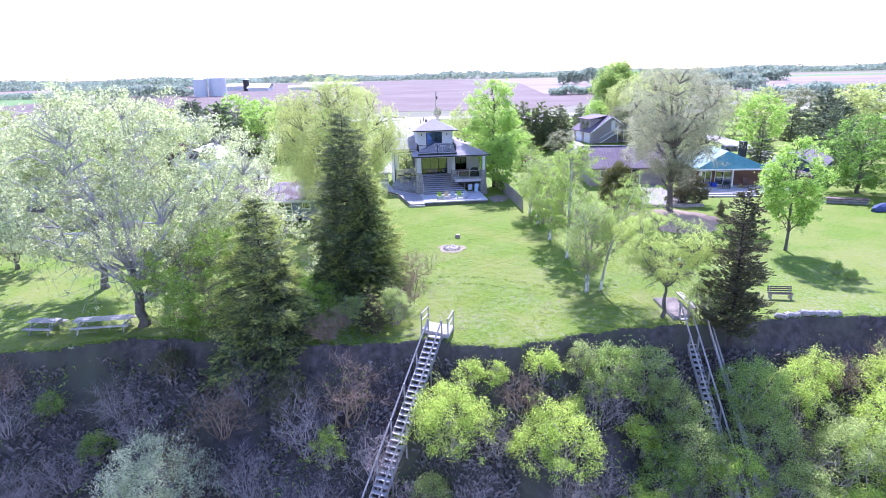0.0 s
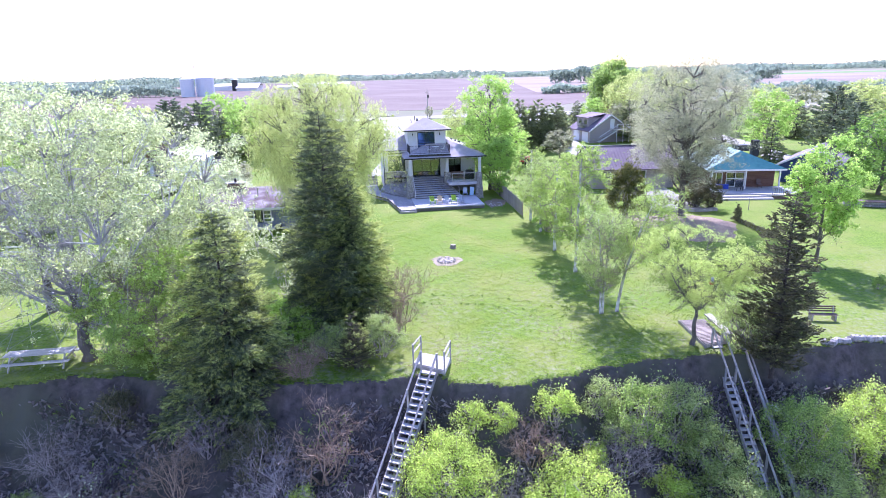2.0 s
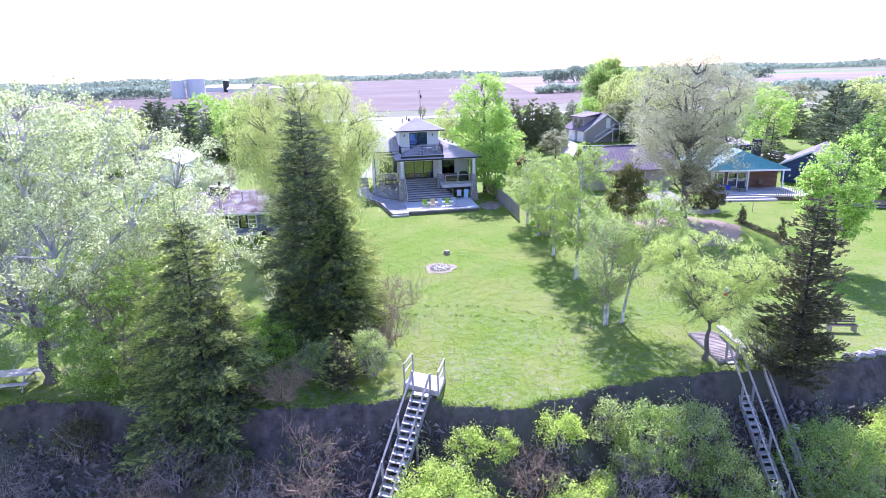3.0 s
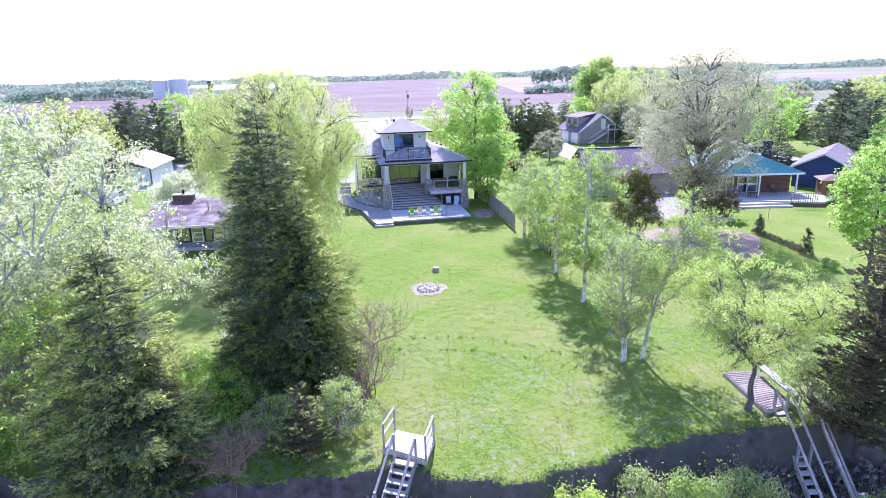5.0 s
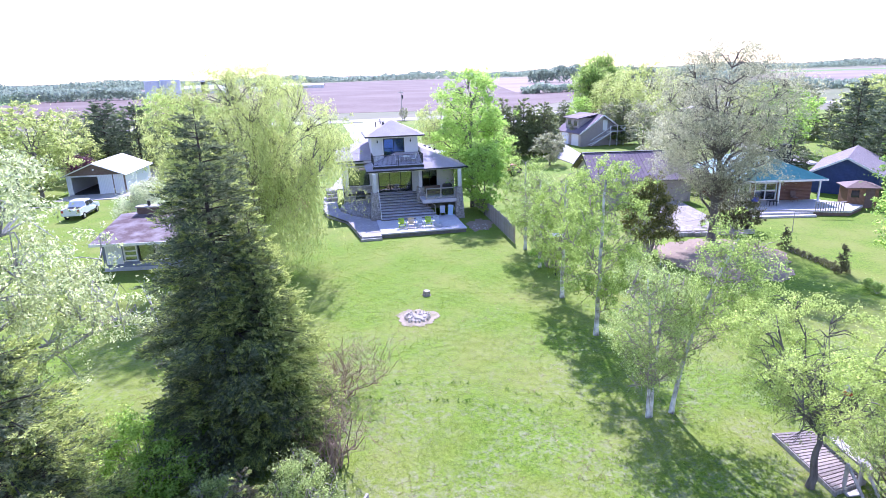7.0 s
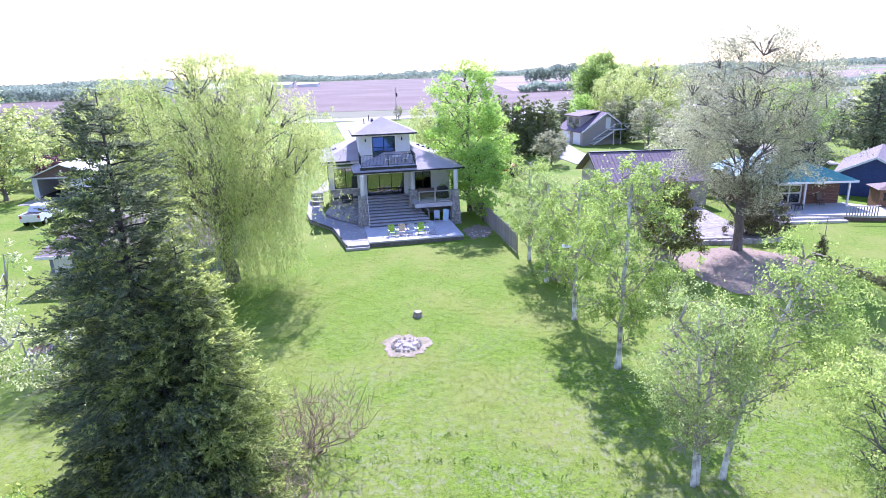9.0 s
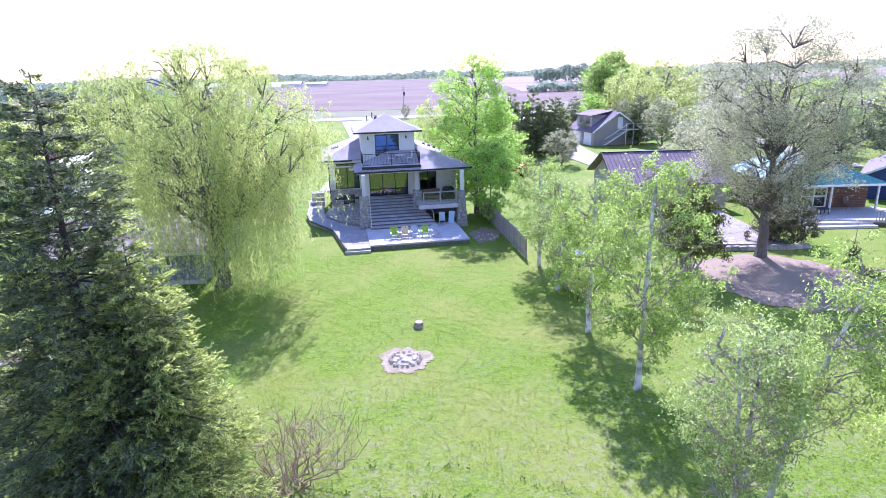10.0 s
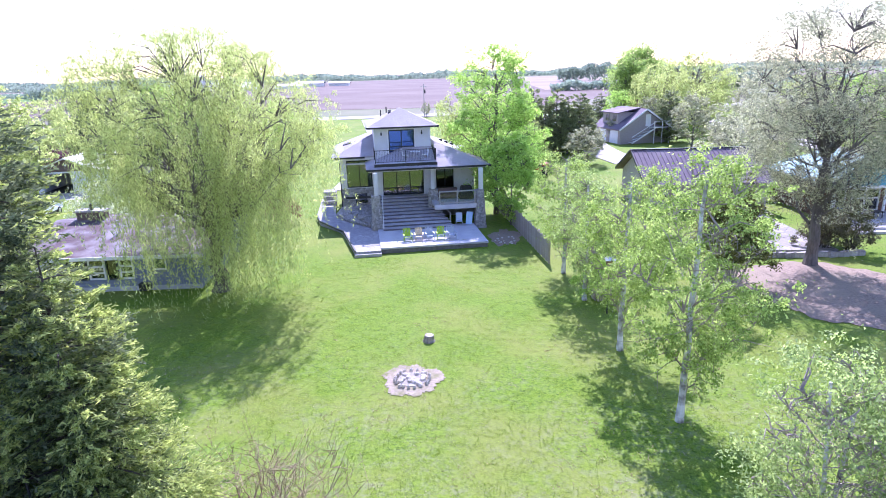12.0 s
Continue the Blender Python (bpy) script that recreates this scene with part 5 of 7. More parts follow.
def broadleaf(name, label, x, y, h, r, bark, leafmat, seed, z=0.0, base=0.25, profile="round", limbs=14, subs=9, leaves=8000, size=0.16,
              spread=0.35, trunk_r=0.16, trunk_top=0.55, arch=0.5, lean=(0, 0), stems=1, hang=0.0, aspect=0.55, weep=0.0, category="tree", squash=1.0, fine=True, trunk_mat=None, shell=0.0, clumps=200, clump_r=0.42, gaps=-0.5, limb_r=1.0, reach=()):
    """A tree: tapered trunk or stems, limbs, twigs, and leaves gathered on the twigs."""
    rng = np.random.default_rng(seed)
    top = thing(name, label, category, pose(x, y, z))
    wood = Shape()
    trunk = Shape()
    anchors, limb_pts, held = [], [], []
    prof = PROFILES[profile]
    for st in range(stems):
        ang = 2 * math.pi * st / stems + rng.uniform(0, 1)
        off = np.array([math.cos(ang), math.sin(ang), 0]) * (0.0 if stems == 1 else r * 0.35)
        tt = np.array([lean[0] * h * trunk_top, lean[1] * h * trunk_top, h * trunk_top]) + off
        foot = off * 0.12
        tp = bez(foot + (0, 0, -0.3), foot * 1.5 + (lean[0] * h * 0.1, lean[1] * h * 0.1, h * trunk_top * 0.5), tt, 9)
        tp[1:-1] += rng.normal(0, trunk_r * 0.22, (7, 3)) * (1, 1, 0)
        rad = np.linspace(trunk_r * 1.0, trunk_r * 0.42, 9) / (1 if stems == 1 else 1.35)
        rad[0] *= 1.35
        trunk.tube(tp, rad, 9)
        for i in range(limbs):
            u = base + (1 - base) * ((i + rng.uniform(0.1, 0.9)) / limbs)
            uu = (u - base) / (1 - base)
            a = 2.39996 * i + rng.uniform(-0.5, 0.5) + st
            rr = r * prof(uu) * rng.uniform(0.62, 1.08)
            cx = np.array([lean[0] * h * u, lean[1] * h * u, 0]) + off * 1.25
            u_ = u * (1 - ((0.09 if weep else 0.03) + 0.05 * uu) * (shell > 0))
            rr *= 1 - 0.12 * (shell > 0)
            q = cx + (math.cos(a) * rr, math.sin(a) * rr * squash, h * u_)
            zs = max(h * base * 0.55, min(h * trunk_top * 0.98, h * u - rr * rng.uniform(0.5, 1.0)))
            k = min(8, max(1, int(zs / (h * trunk_top) * 8)))
            p = tp[k]
            c = p + (q - p) * (1 - arch, 1 - arch, arch * 1.15)
            lp = bez(p, c, q, 8)
            lp[1:-1] += rng.normal(0, 0.035 * max(rr, 0.8), (6, 3))
            lr = 0.012 + max(0.03, trunk_r * rng.uniform(0.2, 0.36)) * limb_r * np.linspace(1, 0, 8) ** 1.5
            limb_pts += list(lp[2:])
            wood.tube(lp, lr, 5, False)
            for sgm in range(subs):
                t = rng.uniform(0.3, 1.0)
                s0 = lp[min(7, int(t * 7))]
                d = rng.normal(0, 1, 3) + (math.cos(a) * 0.6, math.sin(a) * 0.6, 0.35)
                d /= np.linalg.norm(d)
                ln = r * rng.uniform(0.14, 0.4) * (1.25 - 0.5 * t)
                s1 = s0 + d * ln
                s1[2] = min(s1[2], h * (0.97 if shell else 1.03))
                mid = (s0 + s1) / 2 + rng.normal(0, 0.1 * ln, 3) + (0, 0, 0.08 * ln)
                wood.tube([s0, mid, s1], [0.017, 0.012, 0.006] if fine else [0.03, 0.02, 0.01], 4, False)
                anchors += [mid, (mid + s1) / 2, s1, s1]
                for _ in range(2 if fine else 0):
                    e = s1 + rng.normal(0, 1, 3) * ln * 0.35
                    wood.tube([mid if rng.random() < 0.5 else s1, e], [0.009, 0.004], 3, False)
                    anchors.append(e)
        for end in reach:
            e = np.array(end)
            lp = bez(tp[3], tp[3] + (e - tp[3]) * (0.5, 0.5, 0.55), e, 10)
            lp[1:-1] += rng.normal(0, 0.12, (8, 3))
            wood.tube(lp, np.linspace(trunk_r * 0.5, 0.02, 10), 6, False)
            limb_pts += list(lp[3:])
            for q in lp[3:]:
                for _ in range(4):
                    w_ = q + rng.normal(0, 0.8, 3) + (0, 0, 0.3)
                    wood.tube([q, (q + w_) / 2 + (0, 0, 0.1), w_], [0.03, 0.02, 0.008], 4, False)
                    anchors.append(w_)
                    held.append(w_)
    part("trunk", trunk, trunk_mat or bark, top)
    if leaves:
        an = np.array(anchors)
        if shell:
            # clumps over the crown's outer form, with gaps, each on its own twig
            uu = rng.uniform(0.02, 0.86 if profile == "vase" else 0.98, clumps * 6)
            pr = np.array([prof(k) for k in uu])
            uu = uu[rng.random(len(uu)) < 0.25 + 0.75 * pr / pr.max()]
            pr = np.array([prof(k) for k in uu])
            a = rng.uniform(0, 6.283, len(uu))
            gap = np.sin(2.3 * a + 5.1 * uu + seed) + np.sin(4.1 * a - 8.3 * uu + 2 * seed) + 0.7 * np.sin(7.0 * a + 13 * uu)
            ok = np.nonzero(gap > gaps)[0][:clumps]
            uu, pr, a = uu[ok], pr[ok], a[ok]
            lump = (1 + 0.1 * np.sin(3 * a + 4 * uu + seed) + 0.08 * np.sin(5 * a - 7 * uu)) * rng.uniform(0.45, 1.06, len(uu)) ** 0.6
            cz = h * (base + (1 - base) * uu)
            cl = np.stack([r * pr * lump * np.cos(a) + lean[0] * cz, r * pr * lump * np.sin(a) * squash + lean[1] * cz, cz], 1)
            if held:
                cl = np.concatenate([cl, np.array(held)])
            lps = np.array(limb_pts)
            for c in cl:
                d2 = ((lps - c) ** 2 * (1, 1, 1.4)).sum(1) + 3.0 * np.maximum(0, lps[:, 2] - c[2])
                p = lps[np.argmin(d2)]
                m_ = (p + c) / 2 + rng.normal(0, 0.06, 3) * r * 0.3 + (0, 0, 0.08 * r)
                wood.tube([p, m_, c], [0.012 + 0.0022 * h, 0.008 + 0.0012 * h, 0.006], 4, False)
            k = 6
            wide = rng.uniform(0.6, 1.4, (len(cl), 1, 1)) * clump_r
            cl = (cl[:, None] + rng.normal(0, 1, (len(cl), k, 3)) * wide * (1, 1, 0.7)).reshape(-1, 3)
            rad = (wide[:, 0] * rng.uniform(0.45, 0.95, (len(wide), k))).ravel()
            near = an[rng.choice(len(an), int(len(cl) * (1 - shell) / shell))]
            cl = np.concatenate([cl, near])
            rad = np.concatenate([rad, rng.uniform(0.25, 0.6, len(near)) * clump_r])
            an = cl
        if weep:
            v = np.concatenate([hanging_leaves(rng, an, int(leaves * 0.62), weep, size, aspect), puff_leaves(rng, cl + (0, 0, 0.15), rad, int(leaves * 0.38), size, aspect, 0.9)])
        elif shell:
            v = np.concatenate([puff_leaves(rng, cl, rad, int(leaves * 0.86), size, aspect, hang), scatter_leaves(rng, an, int(leaves * 0.14), spread * 1.5, size, aspect, hang)])
        else:
            v = scatter_leaves(rng, an, leaves, spread, size, aspect, hang)
    part("branchwork", wood, bark, top, kind="stuff")
    if leaves:
        v = v[np.repeat(v.reshape(-1, 4, 3)[:, :, 2].min(1) > 0.02, 4)] if z == 0 else v
        part("crown", leaf_mesh("crown", v, leafmat), leafmat, top, kind="stuff")
    return top


def hanging_leaves(rng, anchors, n, drop, size, aspect):
    """Leaves along strands that hang from the twigs."""
    per = 26
    k = n // per
    few = anchors[rng.random(len(anchors)) < 0.42]
    a = few[rng.integers(0, len(few), k)] + rng.normal(0, 0.2, (k, 3)) * (1, 1, 0.6)
    ln = drop * rng.uniform(0.25, 1.0, k) ** 1.3
    ln = np.where((a[:, 0] > 1.0) & (rng.random(k) < 0.5), ln * 1.6, ln)
    floor = np.where(a[:, 0] > -1.5, 0.5, 2.4)
    skirt = (a[:, 0] > -3.0) & (a[:, 0] < 5) & (a[:, 1] < 3.0) & (a[:, 2] < 9.0) & (rng.random(k) < 0.8)
    ln = np.where(skirt, a[:, 2] - rng.uniform(0.4, 2.6, k), ln)
    ln = np.minimum(ln, np.maximum(a[:, 2] - floor, 0.3))
    ln = np.maximum(ln, 0.1)
    pick = rng.choice(k, k * per, p=ln / ln.sum())
    t = rng.uniform(0, 1, k * per)
    drift = rng.normal(0, 0.12, (k, 3)) * (1, 1, 0)
    c = a[pick] + drift[pick] * (t * ln[pick])[:, None] - np.array([0, 0, 1]) * (t * ln[pick])[:, None]
    c = c + rng.normal(0, 0.05, (k * per, 3))
    d = rng.normal(0, 0.55, (k * per, 3))
    d[:, 2] -= 1
    d = unit(d)
    s = unit(np.cross(d, rng.normal(0, 1, (k * per, 3))))
    l_ = size * rng.uniform(0.6, 1.4, k * per)
    return quads(c, d, s, l_, l_ * aspect)


def conifer(name, label, x, y, h, r, seed, z=0.0, leafmat=L_SPRUCE, tips=L_LIT_TIPS, tip_share=0.12, needles=30000, size=0.2, bare=0.06, power=0.85, sag=0.25,
            levels=0.34, ring=8, aspect=0.34, bark=BARK_DARK, ragged=0.28, spray=0.42):
    """A needle tree: a straight trunk and whorls of drooping boughs hung with sprays."""
    rng = np.random.default_rng(seed)
    top = thing(name, label, "tree", pose(x, y, z))
    tr = Shape().tube([(0, 0, -0.4), (0.02, 0, h * 0.4), (0, 0.03, h * 0.75), (0, 0, h)], [h * 0.014, h * 0.01, h * 0.005, 0.01], 8)
    part("trunk", tr, bark, top)
    bough = Shape()
    starts, ways, lens = [], [], []
    zz = h * bare
    while zz < h * 0.985:
        u = zz / h
        rr = r * (1 - u) ** power + 0.06
        n = max(4, int(ring * (0.45 + 0.75 * (1 - u))))
        a0 = rng.uniform(0, 6.28)
        for i in range(n):
            a = a0 + 6.283 * i / n + rng.uniform(-0.3, 0.3)
            l_ = rr * (1 - ragged + 2 * ragged * rng.random() ** 1.2)
            zs = zz + rng.uniform(-0.15, 0.15)
            q = np.array([math.cos(a) * l_, math.sin(a) * l_, zs - sag * l_ * (1 - u) + 0.06 * l_])
            c = np.array([math.cos(a) * l_ * 0.55, math.sin(a) * l_ * 0.55, zs - sag * l_ * 0.55 * (1 - u) + 0.22 * l_ * u])
            p = np.array([0, 0, zs])
            pts = bez(p, c, q, 5)
            bough.tube(pts, np.linspace(0.012 + 0.012 * l_, 0.006, 5), 4, False)
            starts.append(pts)
            lens.append(l_)
        zz += levels * (0.55 + 0.6 * (1 - u))
    part("bough_mass", bough, bark, top, kind="stuff")
    starts, lens = np.array(starts), np.array(lens)
    per = 30
    k = needles // per
    w = lens ** 1.2
    pick = rng.choice(len(lens), k, p=w / w.sum())
    t = np.clip(rng.beta(1.7, 0.85, k), 0.08, 1.0)
    seg = np.minimum((t * 4).astype(int), 3)
    fr = (t * 4 - seg)[:, None]
    base = starts[pick, seg] * (1 - fr) + starts[pick, np.minimum(seg + 1, 4)] * fr
    out = unit(starts[pick, 4] - starts[pick, 0])
    side = unit(np.cross(out, np.tile((0.0, 0.0, 1.0), (k, 1))))
    sgn = rng.uniform(-1, 1, (k, 1))
    wide = (lens[pick] * 0.3 * (1.12 - t) + 0.05)[:, None]
    lift = rng.normal(0, 0.05, (k, 1)) - 0.06 * np.abs(sgn) * lens[pick][:, None]
    base = base + side * sgn * wide + np.array([0, 0, 1.0]) * lift
    way = unit(out * 0.9 + side * sgn * 0.9 + rng.normal(0, 0.22, (k, 3)) + np.array([0, 0, 0.22]))
    reach = spray * rng.uniform(0.6, 1.3, k) * np.clip(0.5 + 0.3 * lens[pick], 0.45, 1.1)
    u = rng.uniform(0, 1, (k, per))
    taper = 0.15 * (1.15 - u)
    c = base[:, None] + way[:, None] * (u * reach[:, None])[..., None] + rng.normal(0, 1, (k, per, 3)) * (taper * reach[:, None])[..., None] * (1, 1, 0.55)
    d = unit((way[:, None] + rng.normal(0, 0.42, (k, per, 3))).reshape(-1, 3))
    s = unit(np.cross(d, rng.normal(0, 1, (k * per, 3)) + np.array([0, 0, 0.8])))
    l_ = size * rng.uniform(0.6, 1.4, k * per)
    v = quads(c.reshape(-1, 3), d, s, l_, l_ * aspect).reshape(-1, 4, 3)
    # light tips on outer sprays, more of them higher up, paint sunlit ends
    young = (t > 0.6) & (rng.random(k) < tip_share * 1.8 * np.clip(0.35 + 1.0 * base[:, 2] / h, 0, 1.2))
    young = (young[:, None] & (u > 0.25)).ravel()
    part("foliage", leaf_mesh("foliage", v[~young].reshape(-1, 3), leafmat), leafmat, top, kind="stuff")
    if young.any() and tips:
        part("new_growth", leaf_mesh("new_growth", v[young].reshape(-1, 3), tips), tips, top, "yellow-green new growth and sunlit tips", kind="stuff")
    return top


def shrub(name, label, x, y, h, r, seed, leafmat, z=None, leaves=5000, size=0.1, stems=16, bark=TWIG, spread=0.2, twigs=5, category="shrub", aspect=0.55, hang=0.0, lean=(0, 0)):
    """A many-stemmed bush: rounded clumps of leaves on stems, or bare forking twigs."""
    rng = np.random.default_rng(seed)
    z = float(ground_z(x, y)) if z is None else z
    top = thing(name, label, category, pose(x, y, z - 0.05))
    wood, cane, anchors = Shape(), Shape(), []
    for i in range(stems):
        a = 2.39996 * i + rng.uniform(-0.4, 0.4)
        k = math.sqrt((i + 0.5) / stems)
        q = np.array([math.cos(a) * r * k * rng.uniform(0.75, 1.1) + lean[0] * h, math.sin(a) * r * k * rng.uniform(0.75, 1.1) + lean[1] * h,
                      h * (1 - 0.55 * k * k) * rng.uniform(0.75, 1.08)])
        p = np.array([math.cos(a) * r * 0.12, math.sin(a) * r * 0.12, -0.1])
        pts = bez(p, (p + q) / 2 + (0, 0, h * 0.12), q, 6)
        pts[1:-1] += rng.normal(0, 0.05 * h, (4, 3))
        cane.tube(pts, np.linspace(0.012 + 0.008 * h, 0.006, 6), 4, False)
        for j in range(twigs):
            t = rng.integers(2, 6)
            d = rng.normal(0, 1, 3) + (math.cos(a) * 0.5, math.sin(a) * 0.5, 0.6)
            e = pts[t] + d / np.linalg.norm(d) * r * rng.uniform(0.18, 0.42)
            e[2] = max(e[2], h * 0.1 * rng.random())
            wood.tube([pts[t], (pts[t] + e) / 2 + rng.normal(0, 0.03 * h, 3), e], [0.01, 0.008, 0.004], 3, False)
            anchors += [(pts[t] + e) / 2, e]
            if not leaves:
                for _ in range(4):
                    f = e + (rng.normal(0, 1, 3) + (0, 0, 0.5)) * r * 0.13
                    wood.tube([(pts[t] + e) / 2 if rng.random() < 0.5 else e, f], [0.007, 0.0035], 3, False)
    part("stem_clump", cane, bark, top, kind="stuff")
    part("twig_mass", wood, bark, top, kind="stuff")
    if leaves:
        # rounded clumps over a lumpy dome
        n = int(20 + 15 * r * r)
        a, k = rng.uniform(0, 6.283, n), np.sqrt(rng.uniform(0, 1, n))
        lump = 1 + 0.16 * np.sin(3 * a + seed) + 0.1 * np.sin(5 * a + 2 * seed)
        cz = h * np.sqrt(np.maximum(0.08, 1 - 0.92 * k * k)) * rng.uniform(0.62, 1.0, n)
        cl = np.stack([r * 0.92 * k * lump * np.cos(a) + lean[0] * cz, r * 0.92 * k * lump * np.sin(a) + lean[1] * cz, cz], 1)
        rad = spread * rng.uniform(0.7, 1.35, n) * (0.65 + 0.35 * r)
        m = int(leaves * 0.8)
        v = np.concatenate([puff_leaves(rng, cl, rad, m, size, aspect, hang), scatter_leaves(rng, np.array(anchors), leaves - m, spread * 0.7, size, aspect, hang)])
        v[:, 2] = np.maximum(v[:, 2], 0.03)
        part("foliage", leaf_mesh("foliage", v, leafmat), leafmat, top, kind="stuff")
    return top


# the big trees round the lawn
# silver poplars: the dark trunk bark paints in the shade below the crown
broadleaf("poplar_tree", "large silver poplar with pale limbs and whitish young leaves", -20.4, -34.2, 14.6, 8.4, BARK_PALE, L_POPLAR, 11, base=0.36, profile="round",
          limbs=36, subs=13, leaves=115000, size=0.13, spread=0.17, shell=0.86, clumps=420, clump_r=0.42, trunk_r=0.36, trunk_top=0.3, arch=0.42, lean=(-0.05, 0.02), trunk_mat=BARK, gaps=-1.3, limb_r=1.0,
          reach=((7.6, 6.5, 5.2), (6.2, 9.0, 6.4), (5.2, 5.0, 7.0), (8.4, 8.2, 4.4)))
broadleaf("poplar_tree", "second silver poplar with a dark trunk", -26.8, -27.0, 13.0, 5.6, BARK_PALE, L_POPLAR, 111, base=0.42, limbs=22, subs=10, leaves=42000, size=0.17, spread=0.2, shell=0.8, clumps=180, clump_r=0.4, trunk_r=0.3, trunk_top=0.4, arch=0.42, trunk_mat=BARK, gaps=-1.0)
broadleaf("willow_tree", "big weeping willow with yellow-green hanging strands", -12.6, -6.6, 14.7, 6.4, BARK, L_WILLOW, 12, base=0.34, profile="round",
          limbs=40, subs=12, leaves=160000, size=0.17, shell=0.85, clumps=300, clump_r=0.45, trunk_r=0.5, trunk_top=0.32, arch=0.5, weep=3.4, aspect=0.24, spread=0.2, lean=(0.025, 0), gaps=-1.0, limb_r=1.0)
conifer("spruce_tree", "tall dark green spruce beside the lawn", -7.7, -29.8, 12.9, 2.7, 13, needles=200000, size=0.135, tip_share=0.2, ring=10, power=0.68, levels=0.44, ragged=0.36, aspect=0.27, spray=0.62, sag=0.34)
conifer("spruce_tree", "shorter dense spruce with yellow-green tips", -6.3, -30.0, 9.3, 2.9, 14, needles=200000, size=0.115, tip_share=0.75, leafmat=L_SPRUCE2, bare=0.02, power=0.85, ring=11, levels=0.52, ragged=0.36, aspect=0.27, spray=0.52, sag=0.32)
conifer("spruce_tree", "dark spruce rooted below the bluff edge", -11.7, -36.6, 10.0, 3.0, 15, z=-1.2, needles=160000, size=0.135, tip_share=0.6, ring=9, power=0.75, ragged=0.44, levels=0.46, aspect=0.28, bare=0.02, sag=0.3, spray=0.58)
conifer("spruce_tree", "young yellowish spruce beside the larger one", -10.6, -36.6, 6.2, 1.9, 151, z=-0.9, needles=60000, size=0.1, tip_share=0.5, ring=9, levels=0.34, ragged=0.4, aspect=0.3, spray=0.46)
conifer("cedar_tree", "small yellow-green juniper by the stairs", -5.6, -36.0, 3.0, 1.1, 16, needles=16000, size=0.1, tips=L_LIT_TIPS, tip_share=0.5, sag=-0.35, leafmat=L_CEDAR, levels=0.24, spray=0.34)
conifer("cedar_tree", "tall brownish-green cedar at the bluff edge", 16.0, -36.0, 9.4, 1.5, 17, z=-0.7, needles=80000, size=0.1, leafmat=L_CEDAR, tips=L_LIT_TIPS, tip_share=0.03, power=0.5, sag=-0.3, ring=9, levels=0.19, ragged=0.55, aspect=0.38, spray=0.34)
broadleaf("small_tree", "low spreading tree with lime young leaves by the stairs", 12.6, -34.1, 6.1, 2.8, BARK, L_LACE, 18, base=0.54, profile="umbrella", limbs=20, subs=13,
          leaves=50000, size=0.065, spread=0.17, shell=0.8, clumps=150, clump_r=0.24, trunk_r=0.15, trunk_top=0.38, arch=0.55, gaps=-1.0)
broadleaf("maple_tree", "young maple with fresh bright green leaves on the lawn", 27.6, -20.2, 9.4, 2.15, BARK, L_GREEN, 19, base=0.27, profile="round", limbs=18, subs=10, leaves=20000, shell=0.85, clumps=90, clump_r=0.34,
          size=0.17, spread=0.16, trunk_r=0.13, trunk_top=0.75, gaps=-0.7)
broadleaf("ash_tree", "tall budding tree with many bare dark limbs", 23.2, -4.5, 15.2, 5.3, BARK, L_GREY, 20, base=0.27, profile="oval", limbs=44, subs=12, leaves=84000, size=0.115, shell=0.62, clumps=260, clump_r=0.62,
          spread=0.22, trunk_r=0.36, trunk_top=0.5, arch=0.62, stems=1, gaps=-1.3, limb_r=1.05)
broadleaf("poplar_tree", "tall bright green poplar beside the house", 5.1, 11.6, 13.8, 3.4, BARK, L_GREEN, 21, base=0.12, profile="oval", limbs=30, subs=8, leaves=38000, size=0.19, shell=0.88, clumps=190, clump_r=0.42, spread=0.18,
          trunk_r=0.2, trunk_top=0.85, gaps=-0.8)
broadleaf("young_tree", "bright young tree in full leaf by the fence", 6.0, 7.4, 7.0, 2.1, BARK, L_GREEN, 22, base=0.12, profile="round", limbs=14, subs=8, leaves=18000, size=0.16, spread=0.16, shell=0.85, clumps=90, clump_r=0.3, trunk_r=0.09, trunk_top=0.7, gaps=-1.1)
for i, (bx, by, bh, br, ln_, st, nl, lm, lf) in enumerate(((8.8, -29.4, 6.6, 1.6, (-0.01, 0.02), 2, 15000, L_BIRCH2, "birch clump with white leaning stems and pale leaves"),
                                     (9.8, -29.2, 8.0, 1.75, (0.29, 0.02), 1, 14000, L_BIRCH, "leaning white birch with bright young leaves"),
                                     (8.9, -21.4, 9.4, 2.3, (0.02, 0), 1, 24000, L_BIRCH, "tall white birch with light green leaves"),
                                     (8.4, -15.7, 8.1, 2.0, (0.01, 0), 1, 18000, L_BIRCH, "slim white birch with light green leaves"),
                                     (8.2, -9.6, 6.8, 1.4, (-0.01, 0), 1, 8000, L_BIRCH2, "thin young birch with sparse leaves"),
                                     (7.9, -5.0, 7.6, 1.8, (0, 0), 1, 14000, L_BIRCH, "white birch near the board fence"))):
    broadleaf("birch_tree", lf, bx, by, bh, br, BARK_FINE, lm, 30 + i, base=(0.3, 0.42, 0.24, 0.24, 0.24, 0.24)[i], profile="oval", limbs=20, subs=9, leaves=int(nl * 1.1), size=0.105 if i > 1 else 0.085, spread=0.2, shell=0.72, clumps=80, clump_r=0.3,
              trunk_r=0.13 if i > 1 else 0.1, trunk_top=0.92, arch=0.45, lean=ln_, stems=st, hang=0.5, trunk_mat=BARK_BIRCH, gaps=-0.4, limb_r=0.36)
